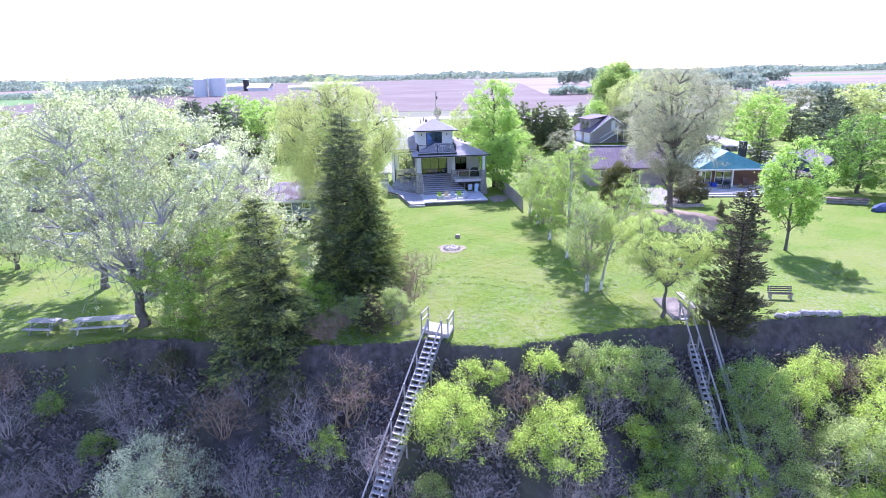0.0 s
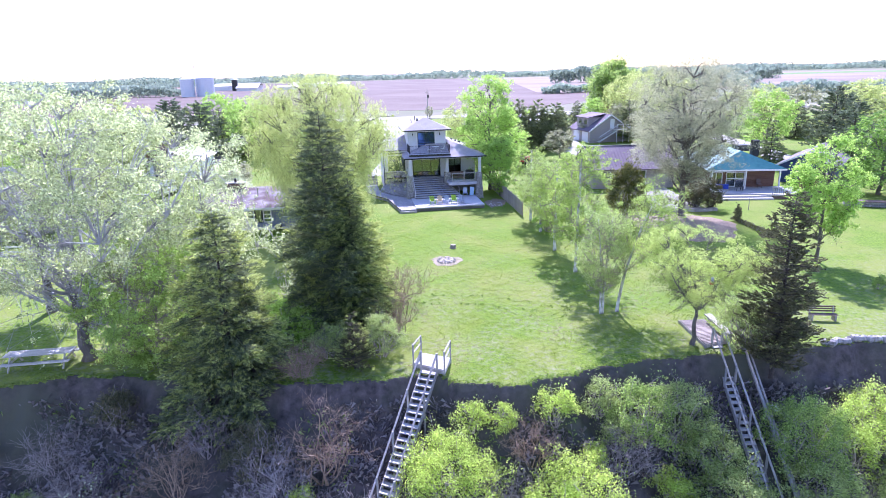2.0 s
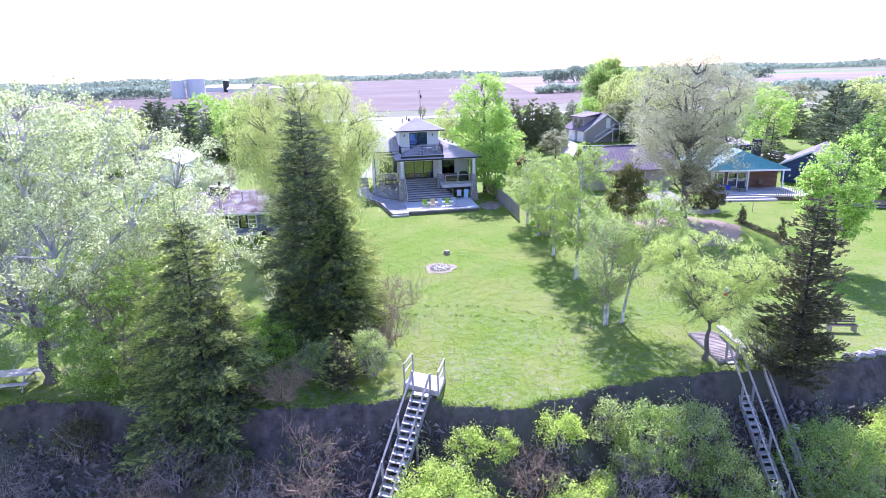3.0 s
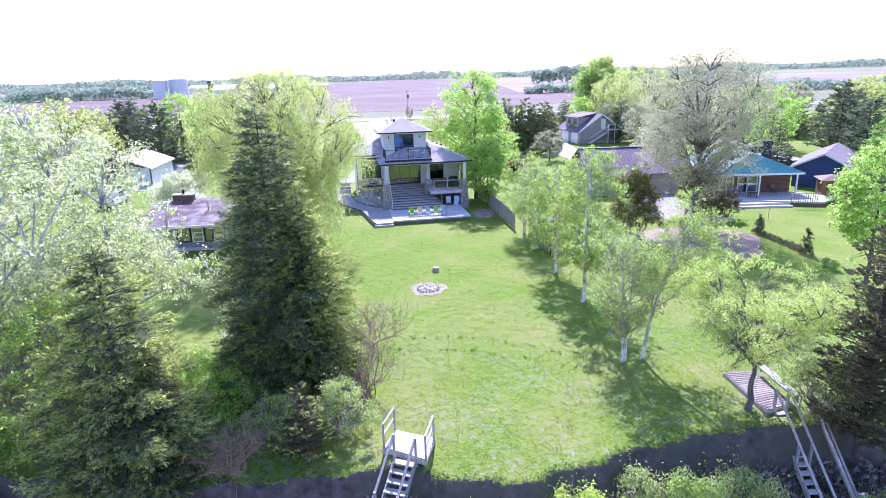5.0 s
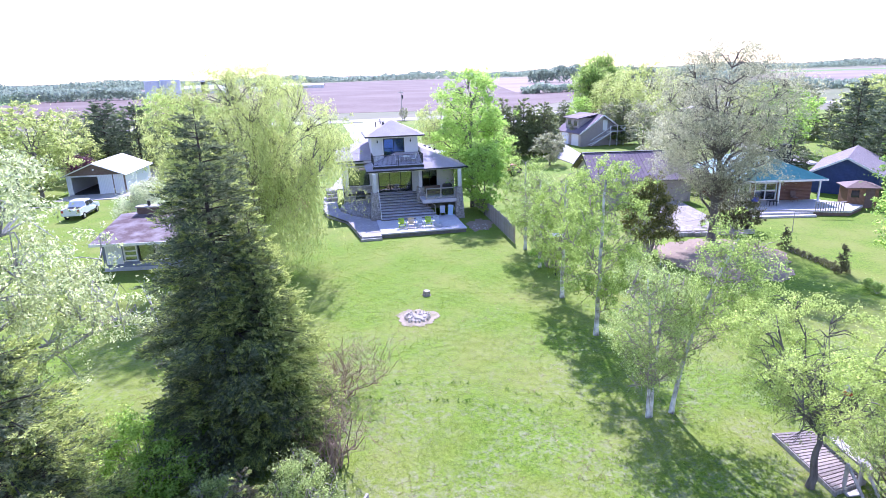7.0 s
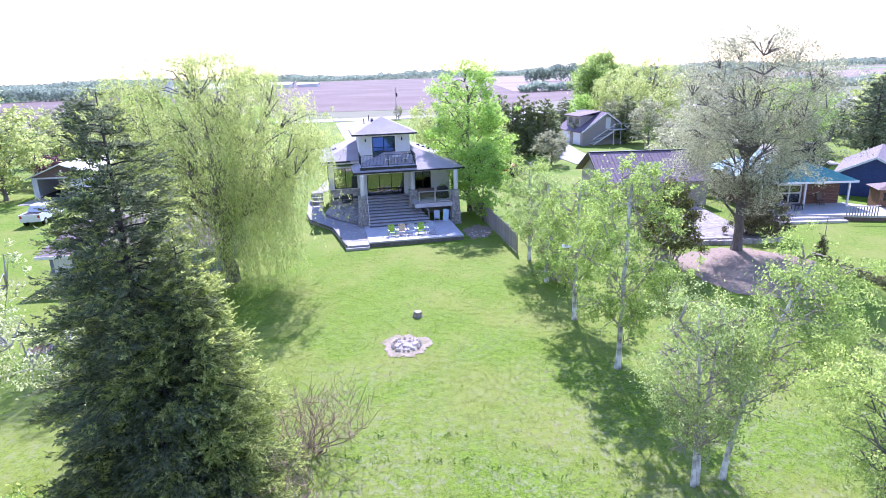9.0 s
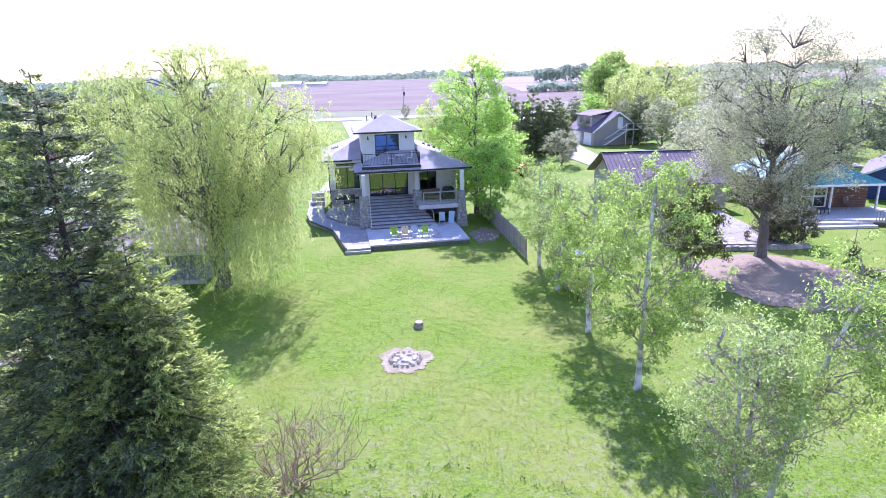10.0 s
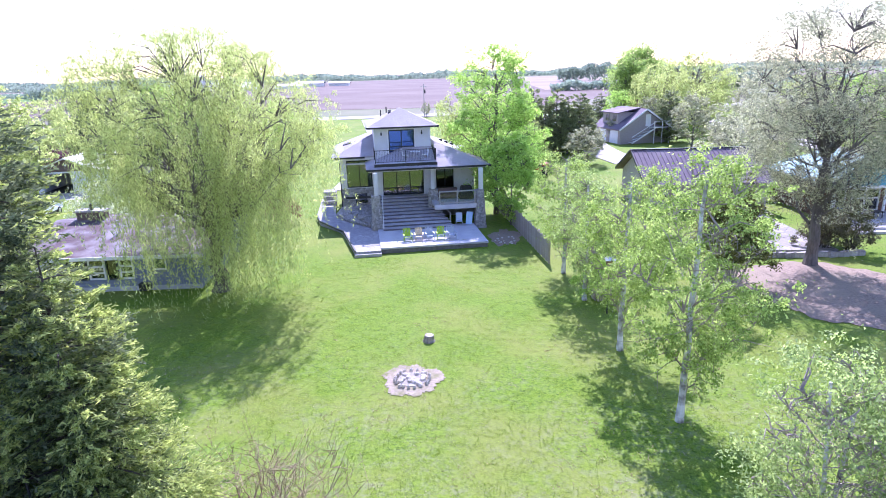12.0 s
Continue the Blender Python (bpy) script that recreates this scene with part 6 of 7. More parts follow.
broadleaf("young_tree", "slender pale green birch sapling behind the picnic table", -16.3, -35.2, 7.0, 3.0, BARK_FINE, L_SAPLING, 40, base=0.1, profile="round", limbs=24, subs=10, leaves=38000, size=0.115, spread=0.18, shell=0.7, clumps=150, clump_r=0.25,
          trunk_r=0.06, trunk_top=0.7, stems=2)
shrub("shrub", "dense dark olive bush beside the brown house", 16.8, -7.4, 5.9, 2.2, 41, leaf("dark_bush_leaf", (0.06, 0.08, 0.02), (0.25, 0.24, 0.06), 0.4), leaves=19200, size=0.14, stems=26, spread=0.3)
shrub("shrub", "grey-green bush under the birches", 13.6, -13.4, 2.2, 1.8, 42, L_OLIVE, leaves=8000, size=0.09)
shrub("shrub", "bright green bush under the spruces", -10.3, -32.2, 2.6, 2.5, 43, L_GREEN, leaves=14400, size=0.11, stems=22)
shrub("shrub", "small pale blossoming bush between the spruces", -10.2, -27.6, 2.8, 1.0, 44, L_BLOSSOM, leaves=3520, size=0.083)
shrub("bare_shrub", "leafless reddish shrub at the lawn edge", -4.2, -26.6, 2.3, 2.5, 45, None, leaves=0, stems=26, bark=TWIG_RED, twigs=7)
shrub("bare_shrub", "leafless brown shrub at the spruce edge", -3.7, -31.6, 3.2, 1.4, 451, None, leaves=0, stems=24, bark=TWIG_RED)
shrub("shrub", "half-leafed shrub near the stairs", -4.3, -34.6, 2.6, 1.4, 46, L_OLIVE, leaves=7200, size=0.075, stems=20)
shrub("shrub", "half-leafed shrub at the spruce foot", -7.2, -34.6, 2.0, 1.3, 47, L_OLIVE, leaves=5600, size=0.075)
shrub("shrub", "bright yellow-green bush below the birches", 8.9, -9.6, 2.6, 1.3, 49, L_GREEN, leaves=9600, size=0.09, stems=20)
shrub("shrub", "white-blossoming bush by the garage drive", -27.6, 9.6, 4.2, 3.0, 481, L_BLOSSOM, leaves=22400, size=0.128, stems=26, spread=0.35)
shrub("shrub", "white-blossoming bush beside the cottage", -24.4, 5.0, 3.0, 2.2, 482, L_BLOSSOM, leaves=12800, size=0.112, stems=22, spread=0.3)
shrub("bare_shrub", "small leafless tree between the spruces", -11.2, -25.8, 3.0, 1.3, 48, None, leaves=0, stems=9)
for x, y, h_, r_, sd in ((25.6, -1.6, 2.6, 1.5, 50), (27.4, -1.8, 3.3, 1.5, 51), (26.6, -0.3, 2.8, 1.4, 52)):
    shrub("yew_bush", "dark green evergreen bush by the patio", x, y, h_, r_, sd, L_CEDAR, leaves=11200, size=0.098, stems=24, bark=BARK_DARK)

shrub("shrub", "olive half-leafed bush beside the old stairs", 15.1, -34.8, 3.3, 1.7, 461, L_OLIVE, leaves=11200, size=0.075, stems=24)
shrub("shrub", "reddish ornamental bush by the drive", -13.2, 9.8, 2.6, 1.6, 462, leaf("red_bush_leaf", (0.2, 0.07, 0.06), (0.36, 0.16, 0.13), 0.4), leaves=8000, size=0.12)
shrub("bare_shrub", "heap of reddish dead brush below the spruces", -8.2, -36.6, 1.6, 1.6, 463, None, leaves=0, stems=26, bark=TWIG_RED, twigs=8)
# bluff shrubs: place, height, spread, look
BLUFF = ((-0.9, -40.4, 2.7, 2.1, "lime"), (4.6, -41.4, 2.7, 2.0, "lime"), (0.3, -38.6, 1.5, 0.9, "lime"), (1.7, -38.9, 1.2, 0.7, "lime"), (4.3, -38.2, 1.9, 1.1, "lime"), (6.6, -37.3, 1.9, 1.0, "olive"),
         (8.4, -37.9, 2.3, 1.4, "green"), (10.5, -37.4, 2.4, 1.3, "olive"), (9.4, -40.0, 1.6, 1.0, "lime"), (12.0, -40.4, 2.6, 1.7, "olive"), (16.2, -38.2, 2.8, 1.7, "green"), (18.8, -37.8, 2.4, 1.3, "lime"),
         (20.2, -40.6, 3.8, 2.0, "olive"), (22.6, -39.6, 3.4, 2.0, "lime"), (17.2, -42.4, 2.5, 1.6, "olive"), (5.9, -39.6, 1.3, 0.7, "lime"), (20.6, -36.6, 1.6, 1.2, "lime"), (24.5, -37.4, 2.2, 1.6, "lime"),
         (9.0, -43.4, 2.0, 1.4, "lime"), (-7.4, -41.6, 2.2, 1.0, "lime"), (-9.8, -39.6, 2.6, 1.4, "dark"), (-15.6, -43.0, 4.6, 2.4, "blossom"), (-20.4, -40.6, 1.5, 1.0, "green"), (-23.4, -39.4, 1.2, 0.9, "green"),
         (-17.2, -37.4, 2.0, 1.2, "dark"), (-2.0, -42.8, 1.4, 1.0, "olive"), (13.9, -41.9, 2.4, 1.3, "lime"), (23.5, -42.0, 3.2, 1.8, "lime"), (26.5, -40.0, 3.0, 2.0, "olive"), (-27.0, -41.0, 1.6, 1.4, "green"),
         (7.4, -38.4, 1.8, 1.1, "olive"), (11.6, -38.6, 2.2, 1.2, "olive"), (10.6, -41.6, 2.2, 1.4, "green"), (16.0, -40.0, 2.6, 1.5, "olive"), (19.4, -43.2, 3.0, 1.8, "lime"), (7.2, -43.4, 2.2, 1.5, "olive"))
LOOKS = {"lime": (L_LIME, "lime-green leafy shrub on the bluff"), "olive": (L_OLIVE, "olive half-leafed shrub on the bluff"), "green": (L_SHRUB, "fresh green shrub on the bluff"),
         "dark": (L_CEDAR, "dark evergreen bush on the bluff"), "blossom": (L_BLOSSOM, "whitish young poplar shrub on the bluff")}
for i, (x, y, h_, r_, k) in enumerate(BLUFF):
    f_ = 1.27 if r_ >= 1.95 else (1.32 if x > 8 else 1.0)
    h_, r_ = h_ * f_, r_ * f_
    shrub("shrub", LOOKS[k][1], x, y - 0.28 * h_, h_ * 1.08, r_, 60 + i, LOOKS[k][0], leaves=int(2100 * r_ * r_ + 900), size=0.098, stems=18, spread=0.26, twigs=4)
BARE = ((-6.6, -39.6, 3.4, 1.7), (-8.6, -41.0, 3.2, 1.6), (-5.0, -41.8, 2.6, 1.4), (-7.6, -43.6, 2.2, 1.4), (-13.5, -40.0, 2.4, 1.6), (-20.0, -38.6, 1.8, 1.5), (-25.0, -40.5, 2.2, 1.8), (-11.5, -42.5, 2.2, 1.6),
        (3.0, -39.9, 1.6, 1.2), (7.4, -39.4, 1.8, 1.3), (15.4, -41.6, 2.4, 1.5), (1.6, -41.6, 1.6, 1.2), (25.2, -36.4, 2.2, 1.3), (7.0, -42.4, 1.6, 1.3), (-22.5, -43.0, 2.0, 1.6), (-3.4, -43.6, 1.5, 1.2), (-14.8, -44.0, 1.8, 1.4), (11.3, -42.6, 1.8, 1.3), (-28.0, -43.0, 2.2, 1.7), (-18.2, -40.2, 2.2, 1.5), (-15.6, -41.6, 2.0, 1.5), (-21.4, -41.8, 2.0, 1.5), (-10.0, -43.8, 2.0, 1.5), (-24.0, -43.4, 1.8, 1.5), (-26.4, -39.0, 1.6, 1.4), (-12.4, -38.6, 2.0, 1.3), (0.6, -43.8, 1.6, 1.3), (18.6, -40.4, 1.8, 1.3), (22.0, -37.0, 2.0, 1.2), (5.2, -43.6, 1.5, 1.3), (-19.4, -44.4, 1.8, 1.5))
for i, (x, y, h_, r_) in enumerate(BARE):
    shrub("bare_shrub", "leafless grey-brown brush on the bluff", x, y - 0.25 * h_, h_ * 1.2, r_ * 1.2, 120 + i, None, leaves=0, stems=15, bark=TWIG if i % 4 else TWIG_RED, twigs=10)


# trees behind the houses: a few kinds, repeated
def kind_tree(k, seed):
    if k == "green":
        return broadleaf("leafy_tree", "leafy green tree behind the houses", 0, 0, 10, 3.4, BARK, L_GREEN, seed, base=0.15, limbs=16, subs=5, leaves=8000, size=0.28, spread=0.28, shell=0.85, clumps=70, clump_r=0.4, trunk_r=0.18, fine=False)
    if k == "maple":
        return broadleaf("maple_tree", "dense round dark green maple behind the lawn", 0, 0, 10, 3.4, BARK, L_MAPLE, seed, base=0.08, limbs=16, subs=6, leaves=11000, size=0.26, spread=0.28, shell=0.9, clumps=110, clump_r=0.42, trunk_r=0.18, fine=False, gaps=-1.8)
    if k == "yellow":
        return broadleaf("leafy_tree", "yellow-green budding tree behind the houses", 0, 0, 10, 3.4, BARK, L_WILLOW, seed, base=0.15, limbs=16, subs=5, leaves=8000, size=0.28, spread=0.28, shell=0.85, clumps=70, clump_r=0.4, trunk_r=0.18, fine=False)
    if k == "olive":
        return broadleaf("leafy_tree", "greyish half-leafed tree behind the houses", 0, 0, 10, 3.4, BARK, L_GREY, seed, base=0.15, limbs=16, subs=5, leaves=8000, size=0.28, spread=0.28, shell=0.8, clumps=75, clump_r=0.36, trunk_r=0.18, fine=False)
    if k == "vase":
        return broadleaf("cottonwood_tree", "tall upright cottonwood by the far road", 0, 0, 10, 3.4, BARK, L_SHRUB, seed, base=0.12, profile="vase", limbs=26, subs=9, leaves=11000, size=0.3, spread=0.36, trunk_r=0.2, arch=0.65, fine=False)
    if k == "willow":
        return broadleaf("willow_tree", "distant weeping willow in yellow-green leaf", 0, 0, 10, 4.2, BARK, L_WILLOW, seed, base=0.3, limbs=20, subs=8, leaves=15000, size=0.32, shell=0.8, clumps=80, clump_r=0.5, trunk_r=0.3, trunk_top=0.4, arch=0.6, weep=5.5, aspect=0.3, fine=False)
    if k == "spruce":
        return conifer("spruce_tree", "dark spruce behind the houses", 0, 0, 10, 2.6, seed, needles=12000, size=0.3, tip_share=0.05, levels=0.5, ragged=0.4, aspect=0.4, spray=0.7)
    if k == "cedar":
        return conifer("cedar_tree", "narrow olive-green cedar in a row", 0, 0, 10, 2.3, seed, needles=15000, size=0.38, bark=BARK, leafmat=L_CEDAR_FAR, tips=None, power=0.6, sag=-0.3, ring=10, levels=0.4, ragged=0.15, aspect=0.45, spray=0.6, bare=0.03)
    if k == "pine":
        return conifer("pine_tree", "ragged grey-green pine behind the houses", 0, 0, 10, 3.0, seed, needles=14000, size=0.3, spray=0.8, leafmat=L_PINE, tip_share=0.02, power=0.5, sag=-0.15, levels=0.45, ragged=0.5, bare=0.1, aspect=0.45)
    return broadleaf("plum_tree", "purple-leafed ornamental tree by the garage", 0, 0, 10, 3.6, BARK_DARK, L_PURPLE, seed, base=0.15, limbs=16, subs=8, leaves=6000, size=0.4, spread=0.55, fine=False)


# kind, x, y, height, width factor
BACK = (("yellow", -48, 26, 11.5, 1.2), ("yellow", -56, 34, 10.5, 1.2), ("pine", -50, 48, 10.6, 1.1), ("pine", -44, 46, 10.4, 1.2), ("green", -47, 62, 11.4, 1.0), ("spruce", -38, 52, 9.6, 1.1), ("plum", -47.5, 35, 4.2, 1.5),
        ("spruce", -43, 53, 9.2, 1.2), ("olive", -30, 44, 8.0, 1.2), ("green", -26, 58, 8.5, 1.1), ("yellow", -34, 66, 9.0, 1.1), ("olive", -60, 60, 9, 1.2), ("green", -66, 45, 9.5, 1.2), ("spruce", -58, 22, 8.0, 1.2),
        ("yellow", -40, -2, 7.0, 1.3), ("olive", -37, -22, 9.0, 1.1), ("spruce", -55, 2, 9.0, 1.3), ("green", -50, 10, 8.5, 1.2), ("olive", -64, 14, 9.5, 1.3), ("yellow", -72, 30, 10, 1.4),
        ("willow", 3, 50, 8.8, 1.0), ("spruce", 5.6, 46, 6.2, 1.0), ("willow", 8.5, 64, 9.0, 1.0), ("cedar", 11.5, 46, 9.1, 1.0), ("cedar", 13.2, 47, 9.6, 1.0), ("cedar", 15, 47.5, 8.3, 1.0), ("cedar", 16.8, 48.5, 9.4, 1.1), ("cedar", 18.6, 49, 8.3, 1.0),
        ("cedar", 20.5, 50, 8.6, 1.2), ("cedar", 22, 54, 7.3, 1.3), ("olive", 19, 38, 4.8, 1.4), ("yellow", 12, 42, 5.5, 1.3), ("spruce", 33, 92, 6.4, 1.2), ("spruce", 36, 97, 6.0, 1.2), ("spruce", 31.5, 82, 7.4, 1.0),
        ("vase", 52, 124, 18.5, 1.1), ("vase", 47, 120, 15.5, 1.0), ("willow", 53, 92, 15.0, 1.3), ("willow", 44, 84, 12.0, 1.2), ("green", 36, 86, 7.5, 1.2), ("plum", 42, 88, 6.8, 1.2), ("olive", 40, 76, 6.5, 1.3), ("yellow", 46, 68, 8.5, 1.3), ("olive", 38, 52, 8.0, 1.2),
        ("green", 51, 33, 10.6, 1.1), ("yellow", 57, 44, 9.0, 1.2), ("pine", 62, 34, 11, 1.0), ("pine", 66, 38, 9.5, 1.0), ("spruce", 70, 58, 7.5, 1.2), ("spruce", 73, 62, 7.0, 1.2), ("spruce", 76, 60, 7.2, 1.2), ("yellow", 72, 44, 11, 1.3), ("yellow", 82, 50, 11, 1.4),
        ("spruce", 84, 40, 9.5, 1.3), ("pine", 78, 30, 9.0, 1.2), ("maple", 48.5, 3.0, 9.4, 1.35), ("maple", 54, -3, 9.4, 1.35), ("maple", 60, 6, 9.8, 1.3), ("pine", 56, 20, 9.5, 1.1), ("green", 10, 30, 6.0, 1.2), ("olive", 34, 26, 8.5, 1.3), ("olive", 29, 20, 7.0, 1.2), ("spruce", 47, 24, 7.0, 1.1), ("yellow", 64, 70, 9.5, 1.3),
        ("olive", 30, 62, 4.6, 1.3), ("cedar", 37, 60, 8.3, 1.4), ("olive", -4.6, 132, 4.0, 0.9), ("olive", -27, 11, 4.4, 1.5), ("olive", 68, 96, 8.5, 1.5), ("yellow", 80, 90, 9.5, 1.4), ("yellow", 90, 70, 10.5, 1.4), ("olive", 96, 104, 9.0, 1.6))
BACK += (("green", -37, 49, 9.6, 1.1), ("yellow", -31, 51, 9.0, 1.3), ("green", -40, 60, 10.5, 1.3), ("pine", -53, 55, 10.5, 1.3), ("yellow", -52, 40, 9.5, 1.3))
proto = {}
rnd = random.Random(5)
for k, x, y, h_, w_ in BACK:
    s_ = h_ / 10
    m = pose(x, y, 0, 0, 0, rnd.uniform(0, 360)) @ Matrix.Diagonal((s_ * w_, s_ * w_, s_, 1))
    if k not in proto:
        proto[k] = kind_tree(k, 300 + len(proto))
        proto[k].matrix_world = m
    else:
        src_ = proto[k]
        c_ = copy_thing(src_, m @ Matrix.Diagonal((1 / src_.scale[0], 1 / src_.scale[1], 1 / src_.scale[2], 1)))


def woods(name, label, x0, x1, y0, y1, depth, h, n, size, seed, material=L_HAZED_WOODS):
    """A far belt of trees as one mass of foliage with an uneven top."""
    rng = np.random.default_rng(seed)
    t = rng.random(n)
    x = x0 + (x1 - x0) * t
    y = y0 + (y1 - y0) * t + rng.uniform(0, depth, n)
    hh = h * (0.72 + 0.2 * np.sin(x * 0.021 + seed) + 0.12 * np.sin(x * 0.11 + 2 * seed) + 0.1 * np.sin(x * 0.37))
    z = hh * np.sqrt(rng.random(n)) - size * 0.3
    c = np.stack([x, y, z], 1)
    d = unit(rng.normal(0, 1, (n, 3)))
    s = unit(np.cross(d, rng.normal(0, 1, (n, 3))))
    l_ = size * rng.uniform(0.6, 1.4, n)
    tagged(new(name, leaf_mesh(name, quads(c, d, s, l_, l_ * 0.7), material)), label, "woods", kind="stuff")


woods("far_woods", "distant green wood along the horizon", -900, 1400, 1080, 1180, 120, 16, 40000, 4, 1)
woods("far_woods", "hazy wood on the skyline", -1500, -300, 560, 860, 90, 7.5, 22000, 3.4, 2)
woods("hedgerow", "thin line of trees between the fields", 60, 210, 300, 345, 14, 8, 5000, 1.8, 3, L_HAZED_WOODS)
woods("hedgerow", "row of dark field-edge bushes", 92, 150, 300, 275, 6, 6.0, 2600, 1.6, 4, L_SPRUCE)
woods("hedgerow", "line of tall poplars across the fields", 110, 330, 560, 540, 18, 16, 8000, 2.4, 5, L_HAZED_WOODS)
woods("hedgerow", "scrub line beyond the road", 150, 420, 230, 330, 16, 8, 6000, 1.8, 6, L_HAZED_WOODS)
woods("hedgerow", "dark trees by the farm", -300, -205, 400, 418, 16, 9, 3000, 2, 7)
woods("hedgerow", "wooded field edge past the wheat", -520, -250, 330, 470, 30, 5.5, 7000, 1.8, 8, L_HAZED_WOODS)


# ---- stairs down the bluff ----
def beach_stairs(name, label, top, foot, width, platform, floor_z, rails, boards, m=10):
    """A timber flight from a platform down the bluff: stringers, open treads, handrails on posts."""
    st = thing(name, label, "stairs")
    a, b = Vector(top), Vector(foot)
    d = b - a
    flat = Vector((d.x, d.y, 0)).normalized()
    side = Vector((-flat.y, flat.x, 0)) * (width / 2)
    for k in (-1, 1):
        part("stringer", Shape().beam(a + side * k - Vector((0, 0, 0.12)), b + side * k - Vector((0, 0, 0.12)), 0.06, 0.24), GREYWOOD, st)
    n = int(abs(d.z) / 0.21)
    for i in range(n):
        c = a + d * ((i + 0.5) / n)
        p, q = c - side, c + side
        part("tread", Shape().beam(p, q, 0.27, 0.045), PALEWOOD, st)
    for k in (-1, 1):
        for i in range(rails + 1):
            c = a + d * (i / rails) + side * k * 1.06
            part("post", Shape().beam(c - Vector((0, 0, 2.4)), c + Vector((0, 0, 0.95)), 0.09, 0.09), GREYWOOD, st)
        for hgt in (0.92,):
            part("handrail", Shape().beam(a + side * k * 1.06 + Vector((0, 0, hgt)), b + side * k * 1.06 + Vector((0, 0, hgt)), 0.09, 0.045), GREYWOOD, st)
    # platform
    c0, c1, c2, c3 = [Vector((*p, floor_z)) for p in platform]
    for i in range(m):
        t0, t1 = i / m + 0.006, (i + 1) / m - 0.006
        p = [c0.lerp(c3, t0), c1.lerp(c2, t0), c1.lerp(c2, t1), c0.lerp(c3, t1)]
        part("plank", Shape().slab(p, 0.045), boards, st)
    part("joist", Shape().beam(c0 - Vector((0, 0, 0.14)), c3 - Vector((0, 0, 0.14)), 0.06, 0.2).beam(c1 - Vector((0, 0, 0.14)), c2 - Vector((0, 0, 0.14)), 0.06, 0.2)
         .beam(c3 - Vector((0, 0, 0.14)), c2 - Vector((0, 0, 0.14)), 0.06, 0.2), GREYWOOD, st)
    for c in (c0, c1, c2, c3):
        part("leg", Shape().beam(c - Vector((0, 0, 1.6)), c - Vector((0, 0, 0.05)), 0.1, 0.1), GREYWOOD, st)
    return st, (c0, c1, c2, c3)


st, cs = beach_stairs("beach_stairs", "weathered timber stairs down the bluff from a railed platform", (-1.75, -36.75, 0.26), (-5.6, -46.2, -7.3), 0.82,
                      ((-2.2, -34.9), (-0.66, -35.6), (-0.98, -36.95), (-2.57, -36.05)), 0.3, 6, PALEWOOD)
for p, q in ((cs[0], cs[3]), (cs[1], cs[2])):
    s = Shape()
    for t in (0.0, 1.0):
        b = p.lerp(q, t)
        part("post", Shape().beam(b - Vector((0, 0, 0.3)), b + Vector((0, 0, 0.95)), 0.075, 0.075), GREYWOOD, st)
    for z in (0.98, 0.55):
        part("platform_rail", Shape().beam(p + Vector((0, 0, z)), q + Vector((0, 0, z)), 0.075, 0.04), GREYWOOD, st)
st, cs = beach_stairs("beach_stairs", "steep old timber stairs with a long landing", (13.75, -34.4, 0.16), (14.1, -45.0, -8.2), 0.5,
                      ((12.95, -31.25), (14.45, -31.2), (14.4, -34.1), (13.1, -34.55)), 0.22, 6, OLDWOOD, 20)
part("side_bench", Shape().beam((14.5, -31.4, 0.62), (14.5, -34.2, 0.62), 0.4, 0.06).beam((14.6, -31.4, 0.25), (14.6, -31.4, 0.62), 0.1, 0.1)
     .beam((14.6, -34.1, 0.25), (14.6, -34.1, 0.62), 0.1, 0.1), GREYWOOD, st)
part("side_rail", Shape().beam((14.95, -34.6, 0.5), (15.0, -43.6, -6.4), 0.12, 0.12).beam((15.2, -35.0, 0.1), (15.3, -43.6, -6.9), 0.1, 0.1), GREYWOOD, st)


# ---- garden things ----
def adirondack(name, label, m, material):
    c = thing(name, label, "chair", m, group="chairs along the deck")
    for x in (-0.22, -0.11, 0, 0.11, 0.22):
        hgt = 0.98 - 1.3 * x * x
        part("back_slat", Shape().beam((x * 0.85, 0.28, 0.33), (x * 1.25, 0.55, hgt), 0.1, 0.02, up=(0, 1, 0)), material, c)
    for i in range(5):
        part("seat_slat", Shape().box(-0.27, 0.27, -0.28 + 0.11 * i, -0.19 + 0.11 * i, 0.36 - 0.022 * i, 0.38 - 0.022 * i), material, c)
    for k in (-1, 1):
        part("armrest", rounded(Shape().box(k * 0.34 - 0.07, k * 0.34 + 0.07, -0.34, 0.4, 0.55, 0.575), 0.01), material, c)
        part("front_leg", Shape().beam((k * 0.31, -0.28, 0), (k * 0.31, -0.28, 0.55), 0.03, 0.1), material, c)
        part("back_leg", Shape().beam((k * 0.29, -0.3, 0.34), (k * 0.29, 0.5, 0.04), 0.03, 0.1), material, c)
    return c


for i, (mt, lb) in enumerate(((LIME, "lime-green adirondack chair on the deck"), (CREAM, "cream adirondack chair on the deck"), (GREYBLUE, "grey-blue adirondack chair on the deck"),
                              (LIME, "second lime-green adirondack chair on the deck"), (GREYBLUE, "second grey-blue adirondack chair on the deck"))):
    adirondack("adirondack_chair", lb, HOUSE @ Matrix.Translation((2.0 + 0.8 * i, 1.45, 0.42)) @ pose(0, 0, 0, 0, 0, (4, -5, 2, -3, 6)[i]) @ Matrix.Scale(0.88, 4), mt)


